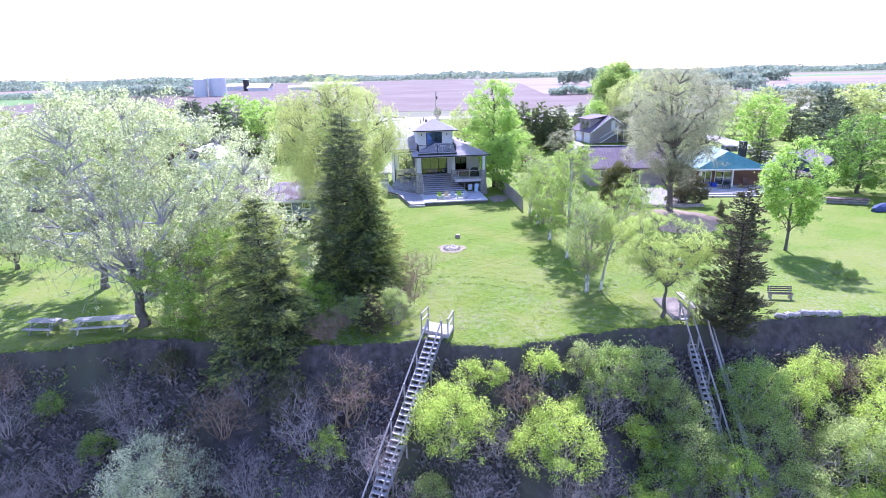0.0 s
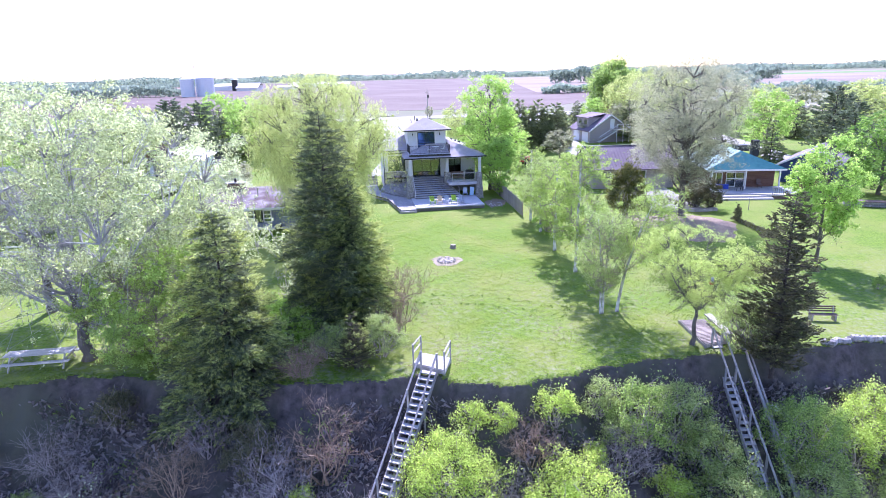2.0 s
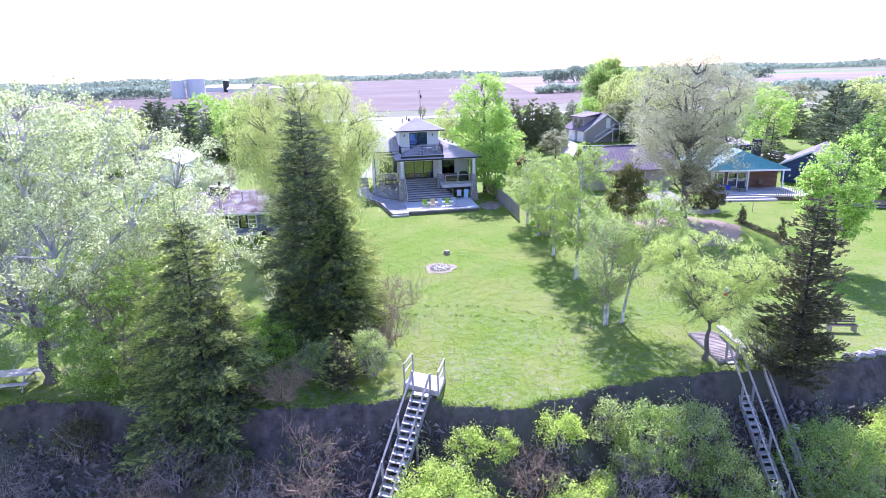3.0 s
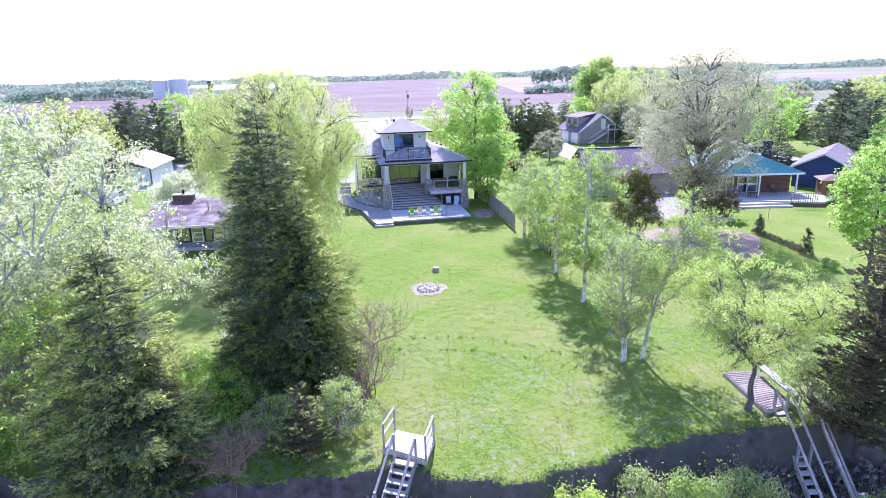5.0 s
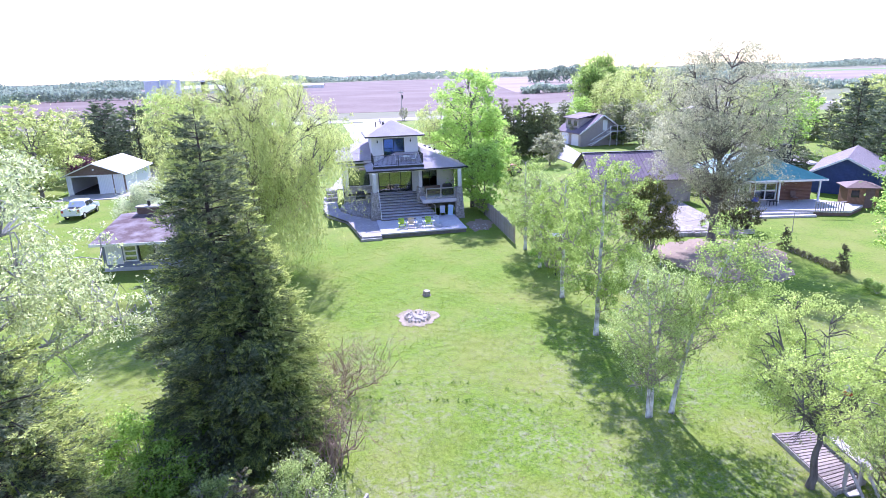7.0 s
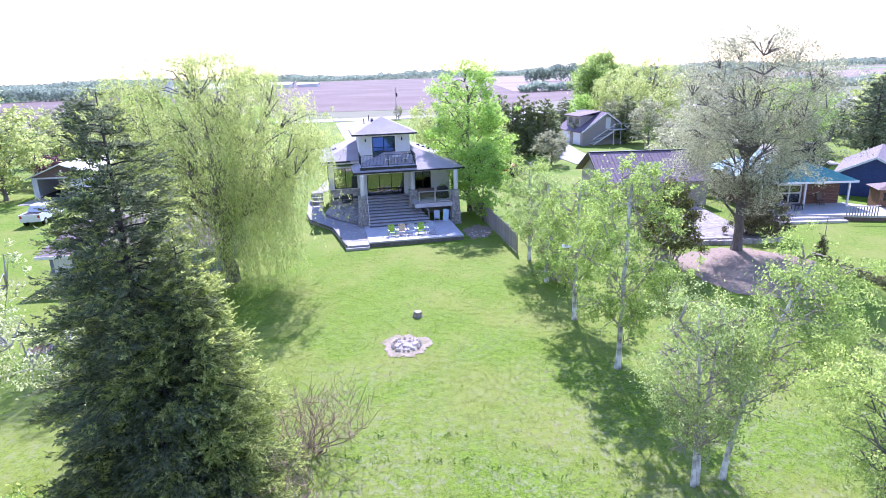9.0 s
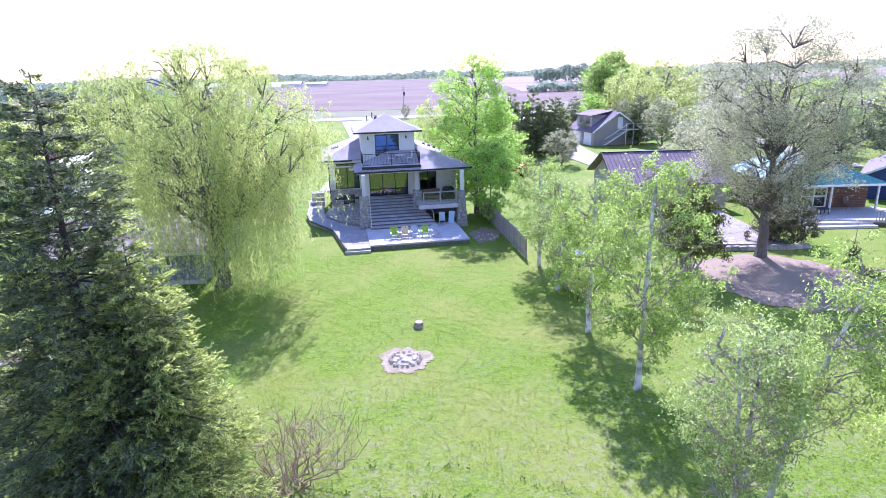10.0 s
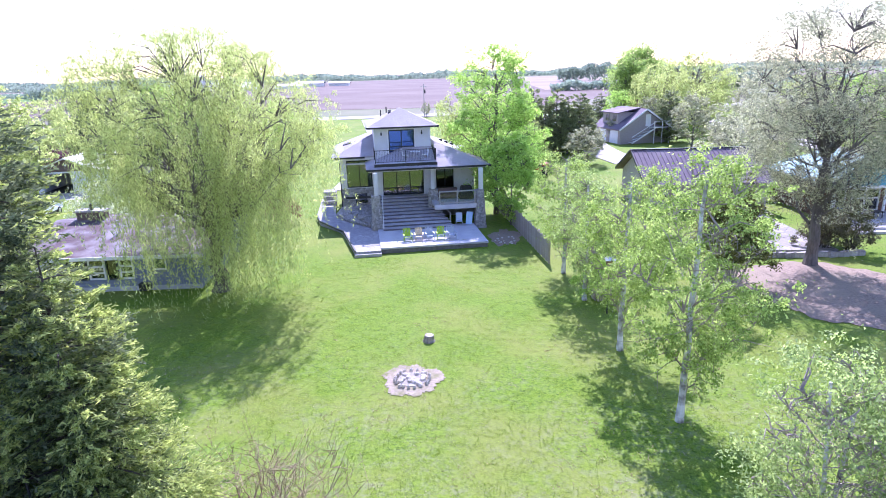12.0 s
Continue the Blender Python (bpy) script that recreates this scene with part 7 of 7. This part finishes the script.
def bistro_chair(m):
    c = thing("balcony_chair", "white metal chair on the balcony", "chair", m, group="balcony set")
    part("seat", Shape().box(-0.22, 0.22, -0.22, 0.22, 0.43, 0.46), TRIM, c)
    for i in range(4):
        part("back_bar", Shape().beam((-0.18 + 0.12 * i, 0.22, 0.46), (-0.18 + 0.12 * i, 0.3, 0.92), 0.03, 0.02), TRIM, c)
    part("back_rail", Shape().beam((-0.22, 0.3, 0.92), (0.22, 0.3, 0.92), 0.04, 0.04), TRIM, c)
    for x in (-0.2, 0.2):
        for y in (-0.2, 0.2):
            part("leg", Shape().beam((x, y, 0), (x, y, 0.43), 0.03, 0.03), TRIM, c)
    return c


first = bistro_chair(HOUSE @ Matrix.Translation((2.6, 7.9, 5.28)) @ pose(0, 0, 0, 0, 0, 80))
copy_thing(first, HOUSE @ Matrix.Translation((4.15, 7.9, 5.28)) @ pose(0, 0, 0, 0, 0, -80))
t = thing("balcony_table", "round white table on the balcony", "table", HOUSE @ Matrix.Translation((3.38, 7.9, 5.28)), group="balcony set")
part("tabletop", Shape().tube([(0, 0, 0.7), (0, 0, 0.73)], [0.42, 0.42], 18), TRIM, t)
for k in range(3):
    part("leg", Shape().beam((0.3 * math.cos(2.1 * k), 0.3 * math.sin(2.1 * k), 0), (0.1 * math.cos(2.1 * k), 0.1 * math.sin(2.1 * k), 0.7), 0.03, 0.03), TRIM, t)

g = thing("barbecue", "covered black barbecue on the porch", "barbecue", HOUSE @ Matrix.Translation((7.4, 7.6, 2.0)))
part("cover", rounded(Shape().hexa([(-0.6, -0.3, 0), (0.6, -0.3, 0), (0.6, 0.3, 0), (-0.6, 0.3, 0), (-0.45, -0.25, 1.1), (0.45, -0.25, 1.1), (0.45, 0.25, 1.1), (-0.45, 0.25, 1.1)]), 0.08), DARK, g)
g = thing("porch_sofa", "low dark wicker sofa on the porch", "sofa", HOUSE @ Matrix.Translation((6.0, 8.0, 2.0)))
part("seat", rounded(Shape().box(-0.8, 0.8, -0.35, 0.35, 0.1, 0.42), 0.04), BROWN_PANEL, g)
part("backrest", rounded(Shape().box(-0.8, 0.8, 0.28, 0.42, 0.42, 0.85), 0.04), BROWN_PANEL, g)
g = thing("folding_chair", "grey-blue chair under the porch", "chair", HOUSE @ Matrix.Translation((6.35, 5.0, 0.42)) @ pose(0, 0, 0, 0, 0, -10))
part("seat", Shape().box(-0.26, 0.26, -0.25, 0.25, 0.36, 0.4), GREYBLUE, g)
part("backrest", Shape().beam((0, 0.24, 0.4), (0, 0.42, 0.95), 0.5, 0.03, up=(0, 1, 0)), GREYBLUE, g)
for x in (-0.24, 0.24):
    for y in (-0.22, 0.22):
        part("leg", Shape().beam((x, y, 0), (x, y, 0.36), 0.04, 0.04), GREYBLUE, g)
g = thing("paddle_board", "pale blue board leaning under the porch", "board", HOUSE @ Matrix.Translation((7.15, 5.2, 0.42)))
part("board", rounded(Shape().beam((0.0, 0.0, 0.0), (0.15, 0.3, 0.95), 0.5, 0.06, up=(0, 1, 0)), 0.02), mat("pale_blue_board", (0.4, 0.56, 0.75), (0.48, 0.63, 0.8), 3.0, 0.4), g)

# bench on the lawn
b = thing("garden_bench", "dark slatted garden bench with pale legs", "bench", pose(21.4, -31.2, 0, 0, 0, -6) @ Matrix.Scale(0.87, 4))
for i in range(3):
    part("seat_slat", Shape().box(-0.9, 0.9, -0.25 + 0.15 * i, -0.13 + 0.15 * i, 0.42, 0.45), BROWN_PANEL, b)
for i in range(3):
    part("back_slat", Shape().box(-0.9, 0.9, 0.22 + 0.03 * i, 0.25 + 0.03 * i, 0.52 + 0.15 * i, 0.63 + 0.15 * i), BROWN_PANEL, b)
for x in (-0.75, 0.75):
    part("leg", Shape().box(x - 0.06, x + 0.06, -0.25, 0.2, 0, 0.42).beam((x, 0.2, 0.4), (x, 0.32, 0.95), 0.06, 0.06), GREYWOOD, b)


def picnic_table(name, label, m, material, length):
    t = thing(name, label, "picnic table", m)
    for i in range(5):
        part("top_board", Shape().box(-length / 2, length / 2, -0.38 + 0.155 * i, -0.24 + 0.155 * i, 0.72, 0.76), material, t)
    for k in (-1, 1):
        for i in range(2):
            y = k * (0.62 + 0.15 * i)
            part("bench_board", Shape().box(-length / 2, length / 2, y - 0.07, y + 0.07, 0.42, 0.46), material, t)
    for x in (-length / 2 + 0.35, length / 2 - 0.35):
        part("frame", Shape().beam((x, -0.25, 0.72), (x, -0.75, 0), 0.05, 0.1).beam((x, 0.25, 0.72), (x, 0.75, 0), 0.05, 0.1).beam((x, -0.8, 0.4), (x, 0.8, 0.4), 0.05, 0.1), material, t)
    return t


picnic_table("picnic_table", "long bleached timber picnic table at the bluff edge", pose(-22.6, -34.7, 0, 0, 0, 8), PALEWOOD, 3.4)
picnic_table("picnic_table", "grey weathered picnic table in the shade", pose(-26.2, -34.9, 0, 0, 0, -4), GREYWOOD, 1.9)


def stone_ring(name, label, x, y, r, n, seed, material, ash):
    rng = random.Random(seed)
    f = thing(name, label, "fire pit", pose(x, y, 0))
    part("ash_bed", Shape().tube([(0, 0, -0.05), (0, 0, 0.05)], [r * 0.85, r * 0.8], 20), ash, f)
    for i in range(n):
        a = 2 * math.pi * i / n + rng.uniform(-0.1, 0.1)
        k = rng.uniform(0.8, 1.25) * 2.4 * r / n
        part("stone", rock_shape(rng, k, k * 0.8, 0.14), material, f, at=pose(r * math.cos(a) * rng.uniform(0.93, 1.05), r * math.sin(a) * rng.uniform(0.93, 1.05), 0.05, 0, 0, math.degrees(a)))
    return f


pit = stone_ring("fire_pit", "round stone fire pit with pale ash on the lawn", -0.7, -18.0, 0.72, 19, 3, PIT_STONE, mat("pale_ash", (0.2, 0.175, 0.15), (0.42, 0.38, 0.33), 6.0, 0.95, 0.6))
rng_ = random.Random(9)
for i in range(14):
    part("stone", rock_shape(rng_, 0.14, 0.12, 0.1), PIT_STONE, pit, at=pose(rng_.uniform(-0.5, 0.5), rng_.uniform(-0.5, 0.5), 0.06, 0, 0, rng_.uniform(0, 180)))
s = Shape()
for k in range(90):
    a = 2 * math.pi * k / 90
    q = 1.2 + 0.09 * math.sin(3 * a + 1) + 0.06 * math.sin(5 * a) + 0.05 * math.sin(9 * a + 2) + rng_.uniform(-0.12, 0.1)
    s.v.append((-0.72 + q * math.cos(a), -18.0 + q * 1.08 * math.sin(a), 0.024))
s.f, s.slots = [tuple(range(90))], [0]
tagged(new("bare_patch", s.data("bare_patch", mat("scorched_earth", (0.25, 0.2, 0.155), (0.42, 0.35, 0.28), 7.0, 0.95, 0.8, big=(0.2, 0.19, 0.09), big_scale=2.2))), "bare sandy earth round the fire pit", "ground", kind="structure")
stone_ring("stone_ring", "small ring of stones with dead twigs", -19.4, -16.6, 0.55, 10, 4, ROCK, MULCH)
shrub("bare_shrub", "heap of dead twigs inside the stone ring", -19.4, -16.6, 0.4, 0.6, 401, None, leaves=0, stems=12, bark=TWIG_RED)
st_ = thing("tree_stump", "short grey tree stump on the lawn", "stump", pose(-0.1, -14.3, 0))
part("stump", Shape().tube([(0, 0, -0.1), (0, 0, 0.1), (0.02, 0, 0.3)], [0.36, 0.25, 0.22], 11), BARK_FINE, st_)
part("cut_face", Shape().tube([(0.02, 0, 0.3), (0.02, 0, 0.31)], [0.2, 0.17], 11), PALEWOOD, st_)

# board fence between the lots
f = thing("board_fence", "grey board fence along the lot", "fence")
A, B = Vector((7.3, -3.0, 0)), Vector((5.2, 14.5, 0))
n = 96
board = Shape().box(-0.085, 0.085, -0.012, 0.012, 0.05, 1.55).data("fence_board", FENCE)
turn = Matrix.Rotation(math.atan2(B.y - A.y, B.x - A.x), 4, "Z")
for i in range(n):
    p = A.lerp(B, (i + 0.5) / n)
    part("board", board, FENCE, f, at=Matrix.Translation(p + Vector((0, 0, 0.06 * math.sin(i * 1.7)))) @ turn)
for i in range(8):
    p = A.lerp(B, i / 7)
    part("post", Shape().box(-0.06, 0.06, -0.06, 0.06, -0.3, 1.62), FENCE, f, at=Matrix.Translation(p + Vector((0.06, 0, 0))))
for z in (0.35, 1.3):
    part("rail", Shape().beam(A + Vector((0.03, 0, z)), B + Vector((0.03, 0, z)), 0.04, 0.09), FENCE, f)

# bare planting bed under the big tree, with its kerb stones
s = Shape()
for k in range(110):
    a = 2 * math.pi * k / 110
    q = 1 + 0.06 * math.sin(3 * a) + 0.05 * math.sin(5 * a + 1) + 0.03 * math.sin(13 * a) + 0.02 * math.sin(31 * a)
    s.v.append((22.0 + 4.6 * q * math.cos(a), -9.0 + 5.2 * q * math.sin(a), 0.024))
s.f, s.slots = [tuple(range(110))], [0]
tagged(new("bare_earth", s.data("bare_earth", MULCH)), "bare reddish-brown earth under the big tree", "ground", kind="structure")
w = thing("rock_wall", "row of pale boulders along the bluff edge", "wall")
rng_ = random.Random(21)
for i in range(16):
    x = 19.6 + i * 0.26
    part("boulder", rock_shape(rng_, rng_.uniform(0.18, 0.3), 0.24, rng_.uniform(0.18, 0.26)), ROCK, w, at=pose(x, float(edge(x)) + 0.25 + rng_.uniform(-0.1, 0.1), 0.12, 0, 0, rng_.uniform(0, 180)))
w = thing("kerb_stones", "pale stone kerb by the patio", "kerb")
for i in range(12):
    part("boulder", rounded(Shape().box(-0.42, 0.42, -0.2, 0.2, -0.1, 0.32), 0.06), ROCK, w, at=pose(21.2 + 0.55 * i, -2.9 + 0.1 * math.sin(i * 1.3), 0, 0, 0, rng_.uniform(-12, 12)))
w = thing("garden_rocks", "scattered field stones in the planting bed", "rocks", HOUSE)
for i in range(60):
    t_ = rng_.random()
    y = 6.6 + 4.0 * rng_.random()
    x = -0.3 - 0.62 * (y - 6.2) * rng_.random()
    part("boulder", rock_shape(rng_, rng_.uniform(0.12, 0.28), rng_.uniform(0.12, 0.22), rng_.uniform(0.1, 0.18)), ROCK, w, at=pose(x, y, 0.58 + 0.145 * (y - 6.4), 0, 0, rng_.uniform(0, 180)))
w = thing("loose_stones", "few small pale stones on bare soil by the deck", "rocks")
for i in range(16):
    part("stone", rock_shape(rng_, rng_.uniform(0.05, 0.13), 0.08, 0.06), PIT_STONE, w, at=pose(5.0 + rng_.uniform(-0.7, 0.8), 2.9 + rng_.uniform(-1.2, 1.2), 0.05, 0, 0, rng_.uniform(0, 180)))
s = Shape()
for k in range(80):
    a = 2 * math.pi * k / 80
    q = 1 + 0.15 * math.sin(2 * a + 1) + 0.1 * math.sin(5 * a) + 0.06 * math.sin(11 * a) + rng_.uniform(-0.06, 0.06)
    s.v.append((5.15 + 1.05 * q * math.cos(a), 3.6 + 2.4 * q * math.sin(a), 0.02))
s.f, s.slots = [tuple(range(80))], [0]
tagged(new("bare_soil", s.data("bare_soil", MULCH)), "bare brown soil between the deck and the fence", "ground", kind="structure")

for x, y, h_, sd in ((27.6, -7.3, 1.5, 1), (27.9, -13.4, 1.75, 2)):
    broadleaf("dwarf_cedar", "small dark cone-shaped cedar on the lawn", x, y, h_ * 1.15, 0.5, BARK_DARK, L_CEDAR, 500 + sd, base=0.03, profile="cone", limbs=10, subs=3, leaves=6000, size=0.06, spread=0.05, shell=0.95, clumps=70, clump_r=0.08, trunk_r=0.03, trunk_top=0.8, fine=False)
for i in range(7):
    shrub("small_shrub", "tiny round evergreen along the bed", 27.55 + 0.05 * i, -8.2 - 0.68 * i, 0.5 + 0.03 * (i > 4), 0.22 + 0.16 * (i > 4), 510 + i, L_CEDAR, leaves=500, size=0.08, stems=8)

for x, y, h_ in ((28.1, -26.4, 1.1), (28.4, -27.7, 0.9), (27.5, -17.2, 0.8), (27.7, -16.2, 0.6)):
    shrub("small_shrub", "small young bush on the mown lawn", x, y, h_, 0.42, int(600 + 10 * h_), L_SHRUB, leaves=900, size=0.1, stems=8)
fd = thing("garden_stake", "thin pale garden stake on the lawn", "stake", pose(30.9, -2.9, 0))
part("stake", Shape().tube([(0, 0, -0.2), (0, 0, 1.7)], [0.03, 0.025], 6), GREYWOOD, fd)
part("hook", Shape().tube([(0, 0, 1.7), (0.12, 0, 1.82), (0.24, 0, 1.7)], [0.02, 0.02, 0.015], 5), GREYWOOD, fd)
bk = thing("bucket", "pale plastic bucket tipped on the bluff", "bucket", pose(15.6, -36.9, float(ground_z(15.6, -36.9)) + 0.12, 65, 0, 30))
part("body", Shape().tube([(0, 0, 0), (0, 0, 0.4), (0, 0, 0.38), (0, 0, 0.05)], [0.15, 0.2, 0.18, 0.13], 14), TRIM, bk)
part("handle", Shape().tube([(-0.2, 0, 0.4), (-0.1, 0.12, 0.44), (0.1, 0.12, 0.44), (0.2, 0, 0.4)], [0.008] * 4, 5), CHROME, bk)

wp = thing("wood_pile", "stacked grey firewood under dark boards", "wood pile", pose(43.6, -2.6, 0, 0, 0, -20))
for i in range(36):
    part("log", Shape().tube([(-2.2 + 0.25 * (i % 18), -0.4, 0.14 + 0.27 * (i // 18)), (-2.2 + 0.25 * (i % 18), 0.4, 0.14 + 0.27 * (i // 18))], [0.12, 0.12], 7), GREYWOOD, wp)
part("cover", Shape().box(-2.4, 2.3, -0.5, 0.5, 0.55, 0.62), BROWN_PANEL, wp)
bt = thing("rowing_boat", "upturned dark blue rowing boat on the grass", "boat", pose(45.4, -6.2, 0, 0, 0, 25))
part("hull", Shape().tube([(-1.6, 0, 0.12), (-1.0, 0, 0.2), (0, 0, 0.22), (1.0, 0, 0.18), (1.7, 0, 0.1)], [0.3, 0.55, 0.62, 0.5, 0.08], 10), NAVY, bt)

# utility poles and wires by the road
def utility_pole(x, y, h_):
    u = thing("utility_pole", "grey timber utility pole with a transformer", "pole", pose(x, y, 0), group="utility poles")
    part("pole", Shape().tube([(0, 0, 0), (0, 0, h_)], [0.16, 0.11], 8), GREYWOOD, u)
    part("crossarm", Shape().beam((-0.9, 0, h_ - 0.8), (0.9, 0, h_ - 0.8), 0.1, 0.12), GREYWOOD, u)
    part("transformer", Shape().tube([(0.3, -0.1, h_ - 2.6), (0.3, -0.1, h_ - 1.6)], [0.25, 0.25], 10), DARK, u)
    return u


utility_pole(-5.2, 134, 9.0)
utility_pole(52, 138, 9.0)
# compact tractor beyond the fence
tr = thing("tractor", "orange-red compact tractor with a black roll bar", "tractor", pose(12.0, 31.0, 0, 0, 0, 60))
part("hood", rounded(Shape().box(0.2, 1.7, -0.4, 0.4, 0.6, 1.25), 0.08), RED, tr)
part("seat", rounded(Shape().box(-0.7, -0.2, -0.3, 0.3, 0.9, 1.3), 0.05), DARK, tr)
part("fender", rounded(Shape().box(-1.2, 0.1, -0.7, 0.7, 0.7, 0.95), 0.05), RED, tr)
part("roll_bar", Shape().beam((-0.9, -0.5, 0.9), (-0.9, -0.5, 2.3), 0.08, 0.08).beam((-0.9, 0.5, 0.9), (-0.9, 0.5, 2.3), 0.08, 0.08).beam((-0.9, -0.5, 2.3), (-0.9, 0.5, 2.3), 0.08, 0.08), DARK, tr)
part("loader_arm", Shape().beam((0.0, -0.6, 1.2), (2.2, -0.6, 0.5), 0.1, 0.16).beam((0.0, 0.6, 1.2), (2.2, 0.6, 0.5), 0.1, 0.16), RED, tr)
part("bucket", Shape().box(2.1, 2.6, -0.8, 0.8, 0.15, 0.65), DARK, tr)
for x, y, r_ in ((-0.7, -0.75, 0.6), (-0.7, 0.75, 0.6), (1.4, -0.65, 0.38), (1.4, 0.65, 0.38)):
    wl = part("wheel", Shape().tube([(x, y - 0.14, r_), (x, y + 0.14, r_)], [r_, r_], 16), TYRE, tr)
    part("rim", Shape().tube([(x, y - 0.15, r_), (x, y + 0.15, r_)], [r_ * 0.5, r_ * 0.5], 12), CREAM, wl)
bf = thing("bird_feeder", "pole-mounted bird feeder with a pale roof", "bird feeder", pose(8.9, -11.5, 0))
part("pole", Shape().tube([(0, 0, -0.2), (0, 0, 2.6)], [0.04, 0.03], 6), DARK, bf)
part("house", rounded(Shape().box(-0.14, 0.14, -0.14, 0.14, 2.6, 2.9), 0.02), CEDAR_WALL, bf)
part("roof", gable_roof(Shape(), -0.28, 0.28, -0.24, 0.24, 2.88, 3.05, 0.03), PALE_ROOF, bf)

hf = thing("hanging_feeder", "small red and white feeder hung in the tree", "bird feeder", pose(13.3, -34.1, 3.5))
part("wire", Shape().tube([(0, 0, 0.4), (0, 0, 1.3)], [0.008, 0.008], 5), DARK, hf)
part("bottle", Shape().tube([(0, 0, 0.12), (0, 0, 0.4)], [0.09, 0.07], 10), TRIM, hf)
part("tray", Shape().tube([(0, 0, 0), (0, 0, 0.12)], [0.14, 0.12], 12), RED, hf)

# ---- grass ----
def grass(name, label, x0, x1, y0, y1, n, size, seed, material, keep, lie=1.1):
    rng = np.random.default_rng(seed)
    x, y = rng.uniform(x0, x1, n), rng.uniform(y0, y1, n)
    ok = keep(x, y)
    x, y = x[ok], y[ok]
    z = ground_z(x, y)
    k = len(x)
    d = rng.normal(0, lie, (k, 3))
    d[:, 2] = 1
    d = unit(d)
    s = unit(np.cross(d, rng.normal(0, 1, (k, 3)) + (0, 0, 9.0 * (lie > 2))))
    l_ = size * rng.uniform(0.5, 1.5, k)
    c = np.stack([x, y, z + 0.015], 1) + d * l_[:, None] * 0.4
    tagged(new(name, leaf_mesh(name, quads(c, d, s, l_, l_ * 0.42), material)), label, "grass", kind="stuff")


def on_lawn(x, y):
    pit_ = ((x + 0.7) / 1.0) ** 2 + ((y + 18) / 1.08) ** 2
    bed = ((x - 22) / 4.6) ** 2 + ((y + 9) / 5.2) ** 2
    return (y > edge(x)) & (pit_ > 1) & (bed > 1)


grass("grass", "longer grass along the bluff edge", -30, 28, -39.5, -33.5, 60000, 0.12, 73, L_GRASS, lambda x, y: (y > edge(x) - 0.04) & (y < edge(x) + 0.3), 2.0)
grass("grass", "dry stalks and litter on the bluff", -30, 30, -50, -36, 80000, 0.3, 74, L_LITTER, lambda x, y: (y < edge(x) - 0.5) & (np.sin(x * 0.9 + y) + np.sin(y * 1.3 - x * 0.5) > -0.6))
grass("grass", "low green weeds on the bluff", -30, 30, -50, -36, 26000, 0.22, 75, L_SHRUB, lambda x, y: (y < edge(x) - 0.6) & (np.sin(x * 0.7 - y * 0.8) + np.sin(y * 0.9 + x * 1.1) > 0.5))


def tufts(name, label, n, per, size, seed, material, density, wide=0.07, lie=0.7):
    """Mown grass in small tufts, each a handful of short blades."""
    rng = np.random.default_rng(seed)
    x, y = rng.uniform(-14, 17, 4 * n), rng.uniform(-38.5, -1.0, 4 * n)
    ok = on_lawn(x, y) & (rng.random(4 * n) < density(x, y))
    x, y = x[ok][:n], y[ok][:n]
    k = len(x)
    x = (x[:, None] + rng.normal(0, wide, (k, per))).ravel()
    y = (y[:, None] + rng.normal(0, wide, (k, per))).ravel()
    d = rng.normal(0, lie, (k * per, 3))
    d[:, 2] = 1
    d = unit(d)
    s_ = unit(np.cross(d, rng.normal(0, 1, (k * per, 3))))
    l_ = size * rng.uniform(0.5, 1.4, k * per)
    c = np.stack([x, y, ground_z(x, y)], 1) + d * l_[:, None] * 0.42
    tagged(new(name, leaf_mesh(name, quads(c, d, s_, l_, l_ * 0.3), material)), label, "grass", kind="stuff")


def mottle(x, y):
    return np.sin(x * 0.9 + 1.3 * np.sin(y * 0.6)) + np.sin(y * 0.8 - x * 0.5 + 1.0) + 0.8 * np.sin(x * 2.3 - y * 1.9) + 0.6 * np.sin(x * 4.7 + y * 3.9)


def rut(x, y, dy):
    """Nearness to the shallow track that crosses the lawn."""
    line = -25.75 - 0.1 * (x + 1) - 0.035 * np.maximum(x + 1, 0) ** 2 + 0.12 * np.sin(x * 1.7) + dy
    return np.exp(-((y - line) / 0.16) ** 2) * (x > -4.6) * (x < 7.5)


grass_near = lambda y: np.clip((-y - 6) / 26, 0.1, 1.0)
tufts("grass", "short green tufts over the lawn", 26000, 7, 0.06, 81, L_TURF, lambda x, y: np.clip(0.55 + 0.25 * mottle(x, y), 0.1, 1) * (0.35 + 0.65 * grass_near(y)), 0.09, 1.3)
tufts("grass", "straw-coloured thatch between the tufts", 6500, 6, 0.08, 82, L_DRY, lambda x, y: np.clip(0.05 - 0.3 * mottle(x, y), 0, 1) * grass_near(y) ** 1.4, 0.09, 2.2)
tufts("grass", "darker long grass along the old track", 2200, 9, 0.12, 83, L_RUT, lambda x, y: rut(x, y, 0.0) + 0.7 * rut(x, y, -1.5), 0.06)
tufts("grass", "pale dry grass beside the old track", 1500, 9, 0.09, 84, L_DRY, lambda x, y: rut(x, y, -0.85) * np.clip(0.6 + 0.6 * np.sin(x * 2.1), 0, 1), 0.09, 2.2)
